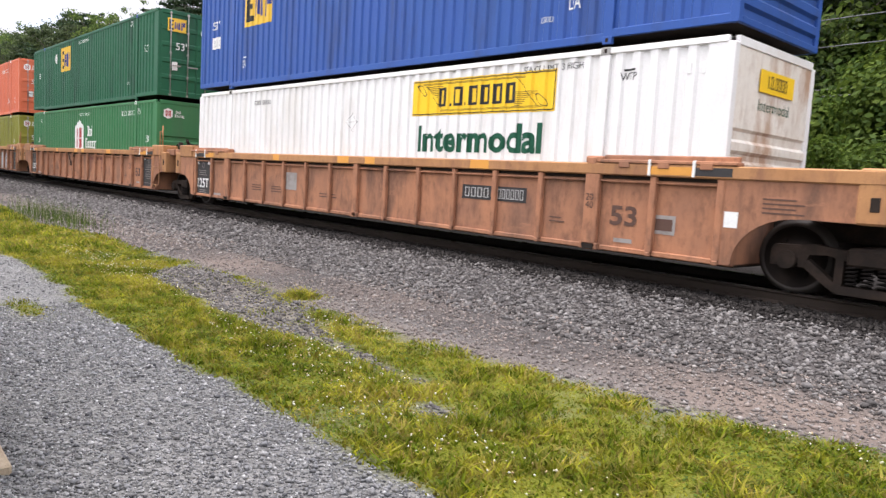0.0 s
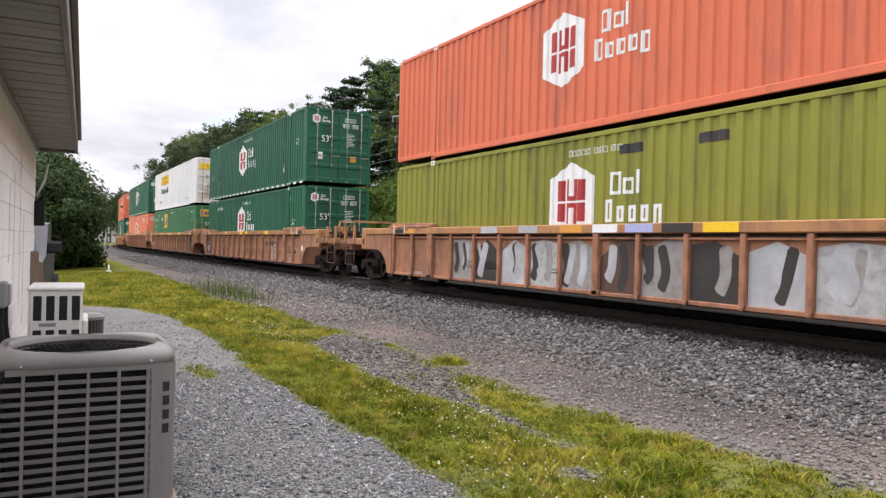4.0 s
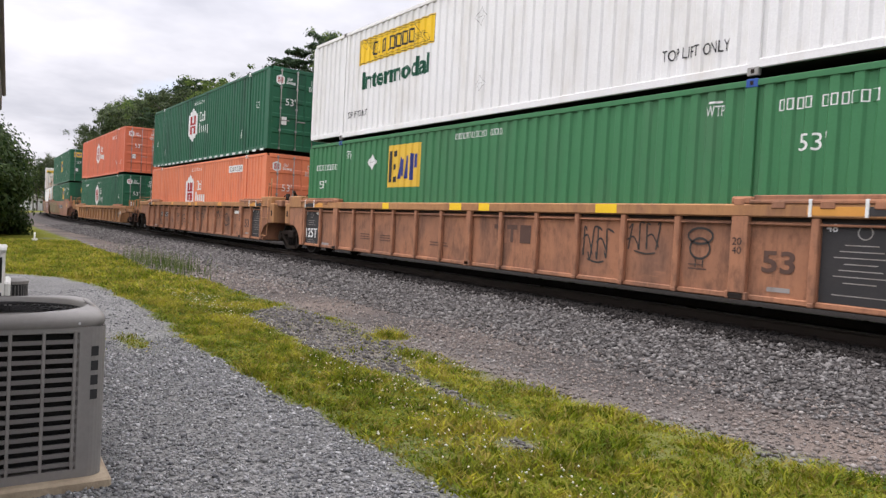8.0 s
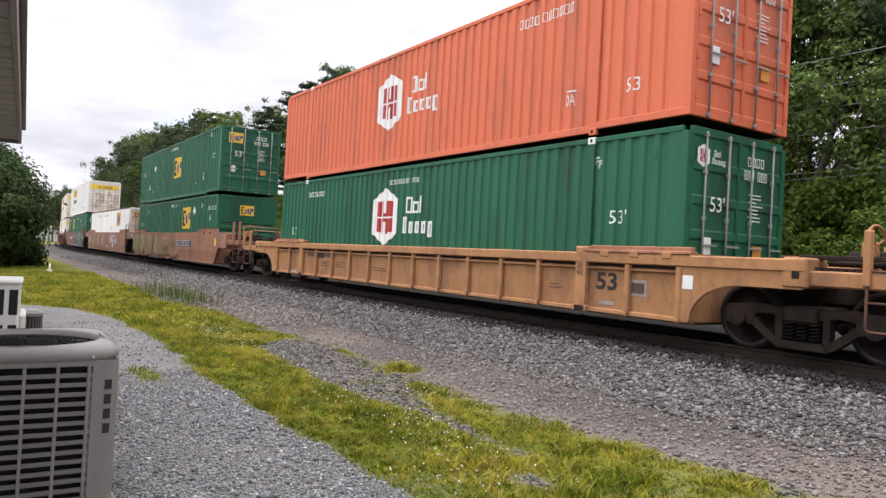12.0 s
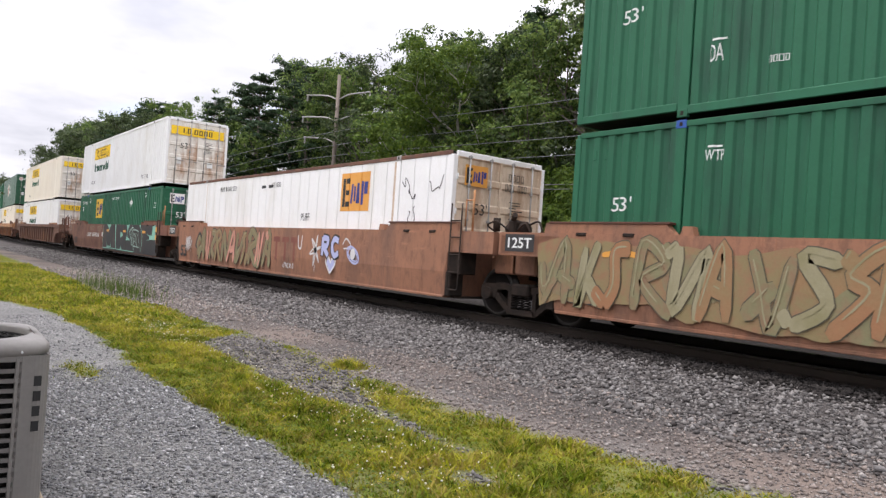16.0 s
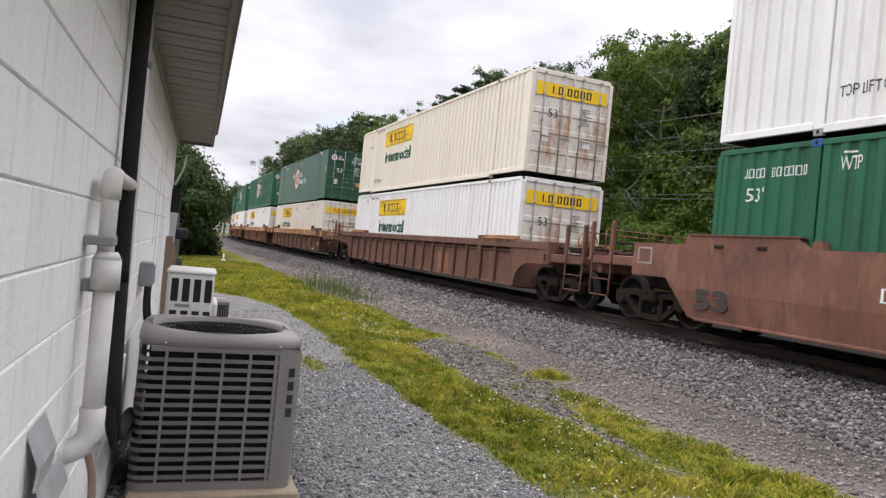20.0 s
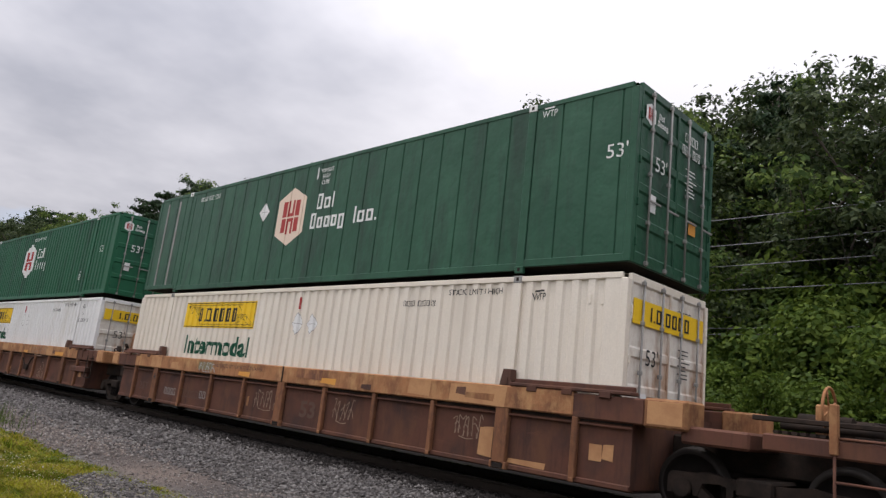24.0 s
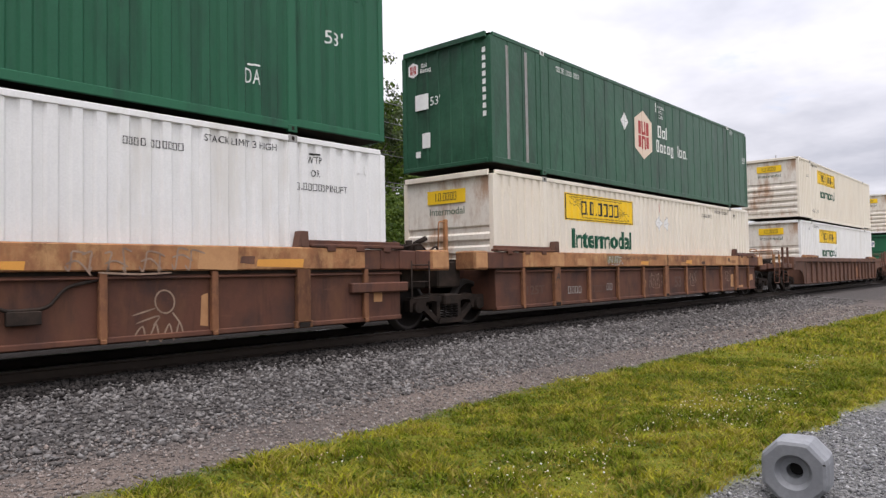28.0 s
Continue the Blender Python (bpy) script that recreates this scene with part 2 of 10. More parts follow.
M = {
    "green": material("paint_green", (0.018, 0.104, 0.053), 0.5, other=(0.025, 0.122, 0.063), scale=0.6, grime=(0.018, 0.056, 0.036), streak=0.8, rand=0.1),
    "green_light": material("paint_green_light", (0.045, 0.172, 0.070), 0.5, other=(0.05, 0.165, 0.07), scale=0.6, grime=(0.055, 0.15, 0.07), streak=0.8, rand=0.06),
    "green_dark": material("paint_green_dark", (0.022, 0.080, 0.045), 0.42, other=(0.036, 0.108, 0.064), scale=0.7, amount=1.0, grime=(0.020, 0.044, 0.030), streak=0.8, fine=2.2, bump=0.5, depth=0.05, wear=0.25),
    "orange": material("paint_orange", (0.62, 0.155, 0.075), 0.5, other=(0.54, 0.14, 0.075), scale=0.6, grime=(0.40, 0.12, 0.07), streak=0.8, rand=0.05),
    "orange_pale": material("paint_orange_pale", (0.70, 0.225, 0.11), 0.5, other=(0.62, 0.19, 0.10), scale=0.6, grime=(0.50, 0.16, 0.09), streak=0.8),
    "olive": material("paint_olive", (0.235, 0.235, 0.035), 0.5, other=(0.20, 0.205, 0.035), scale=0.6, grime=(0.13, 0.13, 0.03), streak=0.8),
    "white": material("paint_white", (0.74, 0.735, 0.72), 0.42, other=(0.68, 0.672, 0.652), scale=0.5, amount=0.8, grime=(0.61, 0.59, 0.55), streak=0.7, rand=0.03),
    "cream": material("paint_cream", (0.72, 0.66, 0.56), 0.5, other=(0.70, 0.62, 0.51), scale=0.5, amount=0.8, grime=(0.62, 0.56, 0.47), streak=0.75),
    "stained": material("paint_stained", (0.62, 0.52, 0.40), 0.55, other=(0.50, 0.38, 0.27), scale=0.8, amount=1.0, grime=(0.34, 0.22, 0.14), streak=0.85, wear=0.5),
    "door_rusty": material("paint_rusty_white", (0.70, 0.66, 0.59), 0.5, other=(0.60, 0.54, 0.46), scale=0.8, amount=0.8, grime=(0.36, 0.21, 0.12), streak=0.6, wear=0.35),
    "blue": material("paint_blue", (0.030, 0.085, 0.31), 0.42, other=(0.035, 0.095, 0.28), scale=0.6, grime=(0.03, 0.06, 0.18), streak=0.8),
    "red": material("paint_red", (0.35, 0.05, 0.03), 0.5),
    "tan": material("paint_tan", (0.37, 0.170, 0.092), 0.75, other=(0.22, 0.115, 0.075), scale=0.8, amount=1.0, grime=(0.115, 0.066, 0.047), streak=0.7, rand=0.08, wear=0.55),
    "tan_pale": material("paint_tan_pale", (0.387, 0.198, 0.084), 0.7, other=(0.308, 0.150, 0.070), scale=0.9, amount=0.9, grime=(0.211, 0.106, 0.062), streak=0.6, rand=0.08, wear=0.5),
    "brown": material("paint_brown", (0.295, 0.140, 0.082), 0.7, other=(0.215, 0.110, 0.070), scale=0.8, amount=1.0, grime=(0.16, 0.090, 0.064), streak=0.75, wear=0.75),
    "brown_dark": material("paint_brown_dark", (0.112, 0.047, 0.030), 0.75, other=(0.055, 0.032, 0.027), scale=1.3, amount=1.0, grime=(0.125, 0.056, 0.031), streak=0.6, rand=0.1, wear=0.7),
    "sill_rust": material("rust_sill", (0.310, 0.142, 0.062), 0.75, other=(0.146, 0.067, 0.036), scale=2.0, amount=1.0, grime=(0.396, 0.224, 0.099), streak=0.3, rand=0.18, wear=0.75),
    "rib_rust": material("rust_rib", (0.20, 0.088, 0.044), 0.75, other=(0.10, 0.048, 0.032), scale=2.6, amount=1.0, grime=(0.34, 0.17, 0.075), streak=0.5, rand=0.35, wear=0.7),
    "brown_rust": material("paint_brown_rust", (0.175, 0.078, 0.052), 0.7, other=(0.105, 0.056, 0.042), scale=1.1, amount=1.0, grime=(0.24, 0.12, 0.075), streak=0.5, wear=0.8),
    "rusted": material("rusted_brown", (0.118, 0.060, 0.042), 0.8, other=(0.070, 0.042, 0.034), scale=1.2, amount=1.0, grime=(0.155, 0.074, 0.042), streak=0.8, rand=0.2, wear=0.7),
    "black_paint": material("paint_black", (0.035, 0.034, 0.034), 0.6, other=(0.055, 0.05, 0.048), scale=1.5),
    "charcoal": material("paint_charcoal", (0.036, 0.035, 0.036), 0.65, other=(0.052, 0.049, 0.048), scale=0.8, grime=(0.07, 0.055, 0.046), streak=0.6),
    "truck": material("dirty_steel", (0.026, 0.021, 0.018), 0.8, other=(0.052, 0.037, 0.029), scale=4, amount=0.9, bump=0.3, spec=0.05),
    "wheel": material("wheel_steel", (0.014, 0.012, 0.011), 0.8, metal=0.0, other=(0.030, 0.022, 0.018), scale=5, spec=0.05),
    "tread": material("worn_steel", (0.036, 0.031, 0.028), 0.55, metal=0.3, scale=6),
    "rod": material("galvanised_rod", (0.30, 0.295, 0.28), 0.55, metal=0.4, other=(0.20, 0.16, 0.13), scale=5),
    "txt_white": material("lettering_white", (0.72, 0.73, 0.70), 0.6, other=(0.5, 0.52, 0.5), scale=5),
    "txt_pale": material("lettering_pale", (0.42, 0.415, 0.40), 0.65, other=(0.28, 0.27, 0.26), scale=7, amount=1),
    "txt_tag": material("lettering_tag", (0.30, 0.21, 0.15), 0.7, other=(0.17, 0.11, 0.08), scale=5, amount=1),
    "txt_black": material("lettering_black", (0.03, 0.03, 0.03), 0.6),
    "txt_dkgreen": material("lettering_green", (0.008, 0.075, 0.04), 0.5),
    "txt_navy": material("lettering_navy", (0.03, 0.045, 0.20), 0.5),
    "txt_grey": material("lettering_grey", (0.30, 0.28, 0.26), 0.7, other=(0.22, 0.19, 0.17), scale=6, amount=1),
    "txt_faded": material("lettering_faded", (0.105, 0.060, 0.045), 0.7),
    "txt_red": material("lettering_red", (0.38, 0.045, 0.040), 0.5),
    "yellow": material("decal_yellow", (0.82, 0.53, 0.02), 0.5, other=(0.72, 0.45, 0.03), scale=2),
    "yellow_dull": material("decal_gold", (0.70, 0.445, 0.05), 0.5, other=(0.60, 0.38, 0.05), scale=2),
    "decal_orange": material("decal_orange", (0.64, 0.30, 0.06), 0.5, other=(0.56, 0.26, 0.06), scale=2),
    "decal_pale": material("decal_pale", (0.72, 0.58, 0.46), 0.5, other=(0.66, 0.50, 0.40), scale=2),
    "paper": material("decal_white", (0.75, 0.75, 0.73), 0.5, scale=3),
    "g_olive": material("spray_olive", (0.195, 0.180, 0.095), 0.7, other=(0.24, 0.14, 0.085), scale=5, amount=1, wear=0.8),
    "g_khaki": material("spray_khaki", (0.225, 0.175, 0.085), 0.7, other=(0.27, 0.135, 0.08), scale=4, amount=1, wear=0.8),
    "g_pale": material("spray_pale", (0.280, 0.252, 0.154), 0.7, other=(0.210, 0.189, 0.091), scale=2, amount=1),
    "g_tan": material("spray_tan", (0.288, 0.144, 0.072), 0.7, other=(0.238, 0.173, 0.086), scale=1.4, amount=1),
    "g_moss": material("spray_moss", (0.085, 0.076, 0.052), 0.7, other=(0.13, 0.105, 0.07), scale=3, amount=1),
    "txt_maroon": material("lettering_maroon", (0.17, 0.060, 0.045), 0.7, other=(0.22, 0.09, 0.06), scale=4, amount=1),
    "bare_tan": material("flaked_tan", (0.46, 0.25, 0.115), 0.75, other=(0.36, 0.18, 0.085), scale=4, amount=1),
    "g_pink": material("spray_pink", (0.52, 0.24, 0.18), 0.7, scale=2),
    "g_mint": material("spray_mint", (0.22, 0.46, 0.36), 0.7, scale=2),
    "g_pale_mint": material("spray_pale_mint", (0.42, 0.58, 0.50), 0.7, other=(0.30, 0.46, 0.38), scale=3),
    "g_lilac": material("spray_lilac", (0.36, 0.38, 0.58), 0.7, other=(0.45, 0.46, 0.62), scale=3),
    "g_white": material("spray_white", (0.62, 0.60, 0.58), 0.7, scale=3),
    "g_grey": material("spray_grey", (0.36, 0.36, 0.36), 0.7, other=(0.5, 0.5, 0.5), scale=2, amount=1),
    "g_dark": material("spray_dark", (0.05, 0.045, 0.04), 0.7, scale=3),
}


# ---- mesh tools ----
def box(bm, x0, x1, y0, y1, z0, z1, c=0.0):
    """A box, its edges cut off by c."""
    if c <= 0:
        v = [bm.verts.new((x, y, z)) for x in (x0, x1) for y in (y0, y1) for z in (z0, z1)]
        for f in ((0, 1, 3, 2), (4, 6, 7, 5), (0, 4, 5, 1), (2, 3, 7, 6), (0, 2, 6, 4), (1, 5, 7, 3)):
            bm.faces.new([v[i] for i in f])
        return
    lo, hi = (x0, y0, z0), (x1, y1, z1)
    c = min(c, (x1 - x0) * 0.45, (y1 - y0) * 0.45, (z1 - z0) * 0.45)
    V = {}
    for sx in (0, 1):
        for sy in (0, 1):
            for sz in (0, 1):
                s = (sx, sy, sz)
                for k in range(3):
                    p = [(hi[i] if s[i] else lo[i]) for i in range(3)]
                    for i in range(3):
                        if i != k:
                            p[i] += -c if s[i] else c
                    V[s, k] = bm.verts.new(p)
    made = []
    for k in range(3):
        i, j = [(1, 2), (2, 0), (0, 1)][k]
        for side in (0, 1):
            def key(a, b):
                s = [0, 0, 0]
                s[k], s[i], s[j] = side, a, b
                return V[tuple(s), k]
            q = [key(0, 0), key(1, 0), key(1, 1), key(0, 1)]
            made.append(bm.faces.new(q if side else q[::-1]))
        for a in (0, 1):
            for b in (0, 1):
                s0, s1 = [0, 0, 0], [0, 0, 0]
                s0[i], s0[j], s0[k] = a, b, 0
                s1[i], s1[j], s1[k] = a, b, 1
                q = [V[tuple(s0), i], V[tuple(s0), j], V[tuple(s1), j], V[tuple(s1), i]]
                made.append(bm.faces.new(q if a != b else q[::-1]))
    for sx in (0, 1):
        for sy in (0, 1):
            for sz in (0, 1):
                q = [V[(sx, sy, sz), k] for k in range(3)]
                made.append(bm.faces.new(q if (sx + sy + sz) % 2 else q[::-1]))


def tube(bm, p0, p1, r, n=8, r1=None, cap=True):
    p0, p1 = Vector(p0), Vector(p1)
    d = (p1 - p0).normalized()
    a = d.orthogonal().normalized()
    b = d.cross(a)
    r1 = r if r1 is None else r1
    rings = []
    for p, q in ((p0, r), (p1, r1)):
        rings.append([bm.verts.new(p + (a * math.cos(t) + b * math.sin(t)) * q) for t in [2 * math.pi * k / n for k in range(n)]])
    for k in range(n):
        f = bm.faces.new((rings[0][k], rings[0][(k + 1) % n], rings[1][(k + 1) % n], rings[1][k]))
        f.smooth = True
    if cap:
        bm.faces.new(rings[0][::-1])
        bm.faces.new(rings[1])


def hose(bm, pts, r, n=8):
    """A bent pipe through the points."""
    pts = [Vector(p) for p in pts]
    rings, a = [], None
    for i, p in enumerate(pts):
        d = (pts[min(i + 1, len(pts) - 1)] - pts[max(i - 1, 0)]).normalized()
        a = d.orthogonal().normalized() if a is None else (a - d * a.dot(d)).normalized()
        b = d.cross(a)
        rings.append([bm.verts.new(p + (a * math.cos(t) + b * math.sin(t)) * r) for t in [2 * math.pi * k / n for k in range(n)]])
    for q, s in zip(rings, rings[1:]):
        for k in range(n):
            f = bm.faces.new((q[k], q[(k + 1) % n], s[(k + 1) % n], s[k]))
            f.smooth = True
    bm.faces.new(rings[0][::-1])
    bm.faces.new(rings[-1])


def prism(bm, outline, y0, y1):
    """An outline of (x, z) drawn out from y0 to y1."""
    a = [bm.verts.new((x, y0, z)) for x, z in outline]
    b = [bm.verts.new((x, y1, z)) for x, z in outline]
    bm.faces.new(a)
    bm.faces.new(b[::-1])
    for k in range(len(a)):
        bm.faces.new((a[k], b[k], b[(k + 1) % len(a)], a[(k + 1) % len(a)]))


def rod_bends(points, cut=0.06, steps=4):
    """The points with their bends rounded off."""
    pts = [Vector(p) for p in points]
    out = [pts[0]]
    for a, b, c in zip(pts, pts[1:], pts[2:]):
        p, q = b + (a - b).normalized() * min(cut, (a - b).length / 2), b + (c - b).normalized() * min(cut, (c - b).length / 2)
        out += [(1 - t) ** 2 * p + 2 * t * (1 - t) * b + t * t * q for t in [k / steps for k in range(steps + 1)]]
    return out + [pts[-1]]


MESHES = {}


def mesh(key, make, mats):
    """The mesh under that key, made once."""
    if key not in MESHES:
        bm = bmesh.new()
        make(bm)
        bmesh.ops.recalc_face_normals(bm, faces=bm.faces)
        me = bpy.data.meshes.new(str(key[0] if isinstance(key, tuple) else key))
        bm.to_mesh(me)
        bm.free()
        for m in mats if isinstance(mats, (list, tuple)) else [mats]:
            me.materials.append(M[m] if isinstance(m, str) else m)
        MESHES[key] = me
    return MESHES[key]


def part(name, bm, mat, parent=None, label="", at=None, normals=True):
    """Links a bmesh, or a finished mesh, as one object under a thing."""
    if isinstance(bm, bpy.types.Mesh):
        me = bm
    else:
        if normals:
            bmesh.ops.recalc_face_normals(bm, faces=bm.faces)
        me = bpy.data.meshes.new(name)
        bm.to_mesh(me)
        bm.free()
        me.materials.append(M[mat] if isinstance(mat, str) else mat)
    ob = new(name, me)
    ob.parent = parent
    if at is not None:
        ob.matrix_basis = at
    if label:
        ob["label"] = label
    return ob


def made(fn, *a, **k):
    bm = bmesh.new()
    fn(bm, *a, **k)
    return bm


def from_arrays(name, verts, faces, mats, smooth=False):
    me = bpy.data.meshes.new(name)
    n = faces.shape[1]
    me.vertices.add(len(verts))
    me.vertices.foreach_set("co", np.ascontiguousarray(verts, dtype=np.float32).ravel())
    me.loops.add(faces.size)
    me.loops.foreach_set("vertex_index", np.ascontiguousarray(faces, dtype=np.int32).ravel())
    me.polygons.add(len(faces))
    me.polygons.foreach_set("loop_start", np.arange(0, faces.size, n, dtype=np.int32))
    if smooth:
        me.polygons.foreach_set("use_smooth", np.ones(len(faces), dtype=bool))
    me.update(calc_edges=True)
    for m in mats:
        me.materials.append(m)
    return me


FONTS = {}


def glyphs(text, size=1.0, width=None, bold=0.0):
    """The outline of a text as flat triangles: (verts x, z from the lower left corner, faces). width: squeezed to it."""
    key = (text, bold)
    if key not in FONTS:
        cu = bpy.data.curves.new("lettering", "FONT")
        cu.body, cu.size, cu.resolution_u, cu.offset = text, 1.0, 3, bold
        ob = bpy.data.objects.new("lettering", cu)
        me = bpy.data.meshes.new_from_object(ob)
        co = np.zeros(len(me.vertices) * 3)
        me.vertices.foreach_get("co", co)
        co = co.reshape(-1, 3)[:, :2]
        faces = [tuple(p.vertices) for p in me.polygons]
        bpy.data.objects.remove(ob)
        bpy.data.curves.remove(cu)
        bpy.data.meshes.remove(me)
        lo, hi = co.min(0), co.max(0)
        FONTS[key] = (co - lo, faces, hi - lo)
    co, faces, ext = FONTS[key]
    k = size / ext[1]
    co = co * k
    if width:
        co = co * np.array([width / (ext[0] * k), 1])
    return co, faces


# ---- containers ----
LONG, WIDE, HIGH = 16.15, 2.59, 2.895
POST = 1.98  # from the end to the inner lifting post


def knots(kind):
    """The cross-section of a side wall along its length, as (x, depth); x from the rear end."""
    pts, x = [], 0.10
    if kind == "steel":
        while x + 0.285 < LONG - 0.09:
            pts += [(x, 0.012), (x + 0.115, 0.012), (x + 0.148, 0.047), (x + 0.252, 0.047)]
            x += 0.285
    else:
        while x + 0.545 < LONG - 0.09:
            pts += [(x, 0.012), (x + 0.505, 0.012), (x + 0.515, 0.030), (x + 0.535, 0.030)]
            x += 0.545
    pts += [(x, 0.012), (LONG - 0.05, 0.012)]
    return [(0.05, 0.012)] + pts


def depth_at(kn, x):
    return float(np.interp(x, [k[0] for k in kn], [k[1] for k in kn]))


def side_mesh(kind, mat):
    def make(bm):
        kn = knots(kind)
        low = [bm.verts.new((x - LONG, y, 0.14)) for x, y in kn]
        top = [bm.verts.new((x - LONG, y, HIGH - 0.09)) for x, y in kn]
        for k in range(len(kn) - 1):
            bm.faces.new((low[k], low[k + 1], top[k + 1], top[k]))
    key = ("side_panel", kind, mat)
    if key not in MESHES:
        bm = bmesh.new()
        make(bm)
        me = bpy.data.meshes.new("side_panel")
        bm.to_mesh(me)
        bm.free()
        me.materials.append(M[mat])
        MESHES[key] = me
    return MESHES[key]


def frame_mesh(mat):
    """The roof, with its shallow waves."""
    def make(bm):
        n = 60
        rows = []
        for k in range(n + 1):
            x, z = -LONG + 0.06 + (LONG - 0.12) * k / n, HIGH - (0.012 if k % 2 else 0.03)
            rows.append((bm.verts.new((x, 0.05, z)), bm.verts.new((x, WIDE - 0.05, z))))
        for a, b in zip(rows, rows[1:]):
            bm.faces.new((a[0], b[0], b[1], a[1]))
    return mesh(("roof", mat), make, mat)


def simple(key, mat, *boxes, c=0.008):
    def make(bm):
        for b in boxes:
            box(bm, *b, c=c)
    return mesh((key, mat, len(boxes), boxes[0]), make, mat)


def drape(verts, faces, x0, z0, kn, skirt=0.004):
    """Flat shapes laid onto a folded wall: cut along its folds and pushed to its depth."""
    bm = bmesh.new()
    vs = [bm.verts.new((x0 + x, 0, z0 + z)) for x, z in verts]
    for f in faces:
        try:
            bm.faces.new([vs[i] for i in f])
        except ValueError:
            pass
    lo, hi = min(v.co.x for v in vs) + LONG, max(v.co.x for v in vs) + LONG
    for x, _ in kn:
        if lo + 0.002 < x < hi - 0.002:
            bmesh.ops.bisect_plane(bm, geom=bm.verts[:] + bm.edges[:] + bm.faces[:], plane_co=(x - LONG, 0, 0), plane_no=(1, 0, 0), dist=1e-5)
    for v in bm.verts:
        v.co.y = depth_at(kn, v.co.x + LONG) - skirt
    for f in bm.faces:
        f.normal_update()
        if f.normal.y > 0:
            f.normal_flip()
    return bm


def rect(x, z, w, h):
    return [(x, z), (x + w, z), (x + w, z + h), (x, z + h)], [(0, 1, 2, 3)]


def poly(*pts):
    return list(pts), [tuple(range(len(pts)))]


def joined(*shapes):
    V, F = [], []
    for v, f in shapes:
        n = len(V)
        V += [tuple(p) for p in v]
        F += [tuple(i + n for i in q) for q in f]
    return V, F


def bars(pattern, h, pitch=0.66):
    """Plain hollow blocks in the rhythm of a word: X tall, x low, i thin, g below the line, . a dot."""
    out, x = [], 0.0
    for ch in pattern:
        w = {"i": 0.2, ".": 0.16, " ": 0.42}.get(ch, pitch) * h
        low, top = {".": (0, 0.15), "x": (0, 0.70), "g": (-0.22, 0.70)}.get(ch, (0, 1.0))
        if ch in "i.":
            out.append(rect(x + 0.06 * w, low * h, 0.80 * w, (top - low) * h))
        elif ch != " ":
            x0, x1, z0, z1, b = x + 0.04 * w, x + 0.94 * w, low * h, top * h, (0.17 if h > 0.2 else 0.115) * h
            out += [rect(x0, z0, b, z1 - z0), rect(x1 - b, z0, b, z1 - z0), rect(x0 + b, z0, x1 - x0 - 2 * b, b * 0.85), rect(x0 + b, z1 - b * 0.85, x1 - x0 - 2 * b, b * 0.85)]
        x += w + 0.13 * h
    return joined(*out)


def wide(shape, w):
    """A shape squeezed to the width w."""
    k = w / max(p[0] for p in shape[0])
    return [(x * k, z) for x, z in shape[0]], shape[1]


def shifted(shape, dx, dz, k=1.0):
    return [(x * k + dx, z * k + dz) for x, z in shape[0]], shape[1]


def lettered(text, h, width=None, bold=0.0):
    co, f = glyphs(text, h, width, bold)
    return [tuple(p) for p in co], f


def ribbon(points, w, taper=True):
    """A brush stroke of width w along the points."""
    pts = [Vector((x, z)) for x, z in points]
    out_a, out_b = [], []
    for i, p in enumerate(pts):
        d = (pts[min(i + 1, len(pts) - 1)] - pts[max(i - 1, 0)])
        d = d.normalized() if d.length else Vector((1, 0))
        n = Vector((-d.y, d.x)) * (w / 2 * (0.55 if taper and i in (0, len(pts) - 1) else 1))
        out_a.append(tuple(p + n))
        out_b.append(tuple(p - n))
    n = len(pts)
    return out_a + out_b, [(i, i + 1, n + i + 1, n + i) for i in range(n - 1)]


def curve(points, steps=6, closed=False):
    """A smooth line through the points."""
    P = [Vector(p) for p in points]
    out, n = [], len(P)
    for i in range(n if closed else n - 1):
        a, b, c, d = (P[(i + k) % n] if closed else P[min(max(i + k, 0), n - 1)] for k in (-1, 0, 1, 2))
        for s in range(steps):
            t = s / steps
            out.append(tuple(0.5 * ((2 * b) + (c - a) * t + (2 * a - 5 * b + 4 * c - d) * t * t + (3 * b - a - 3 * c + d) * t ** 3)))
    return out + ([out[0]] if closed else [tuple(P[-1])])


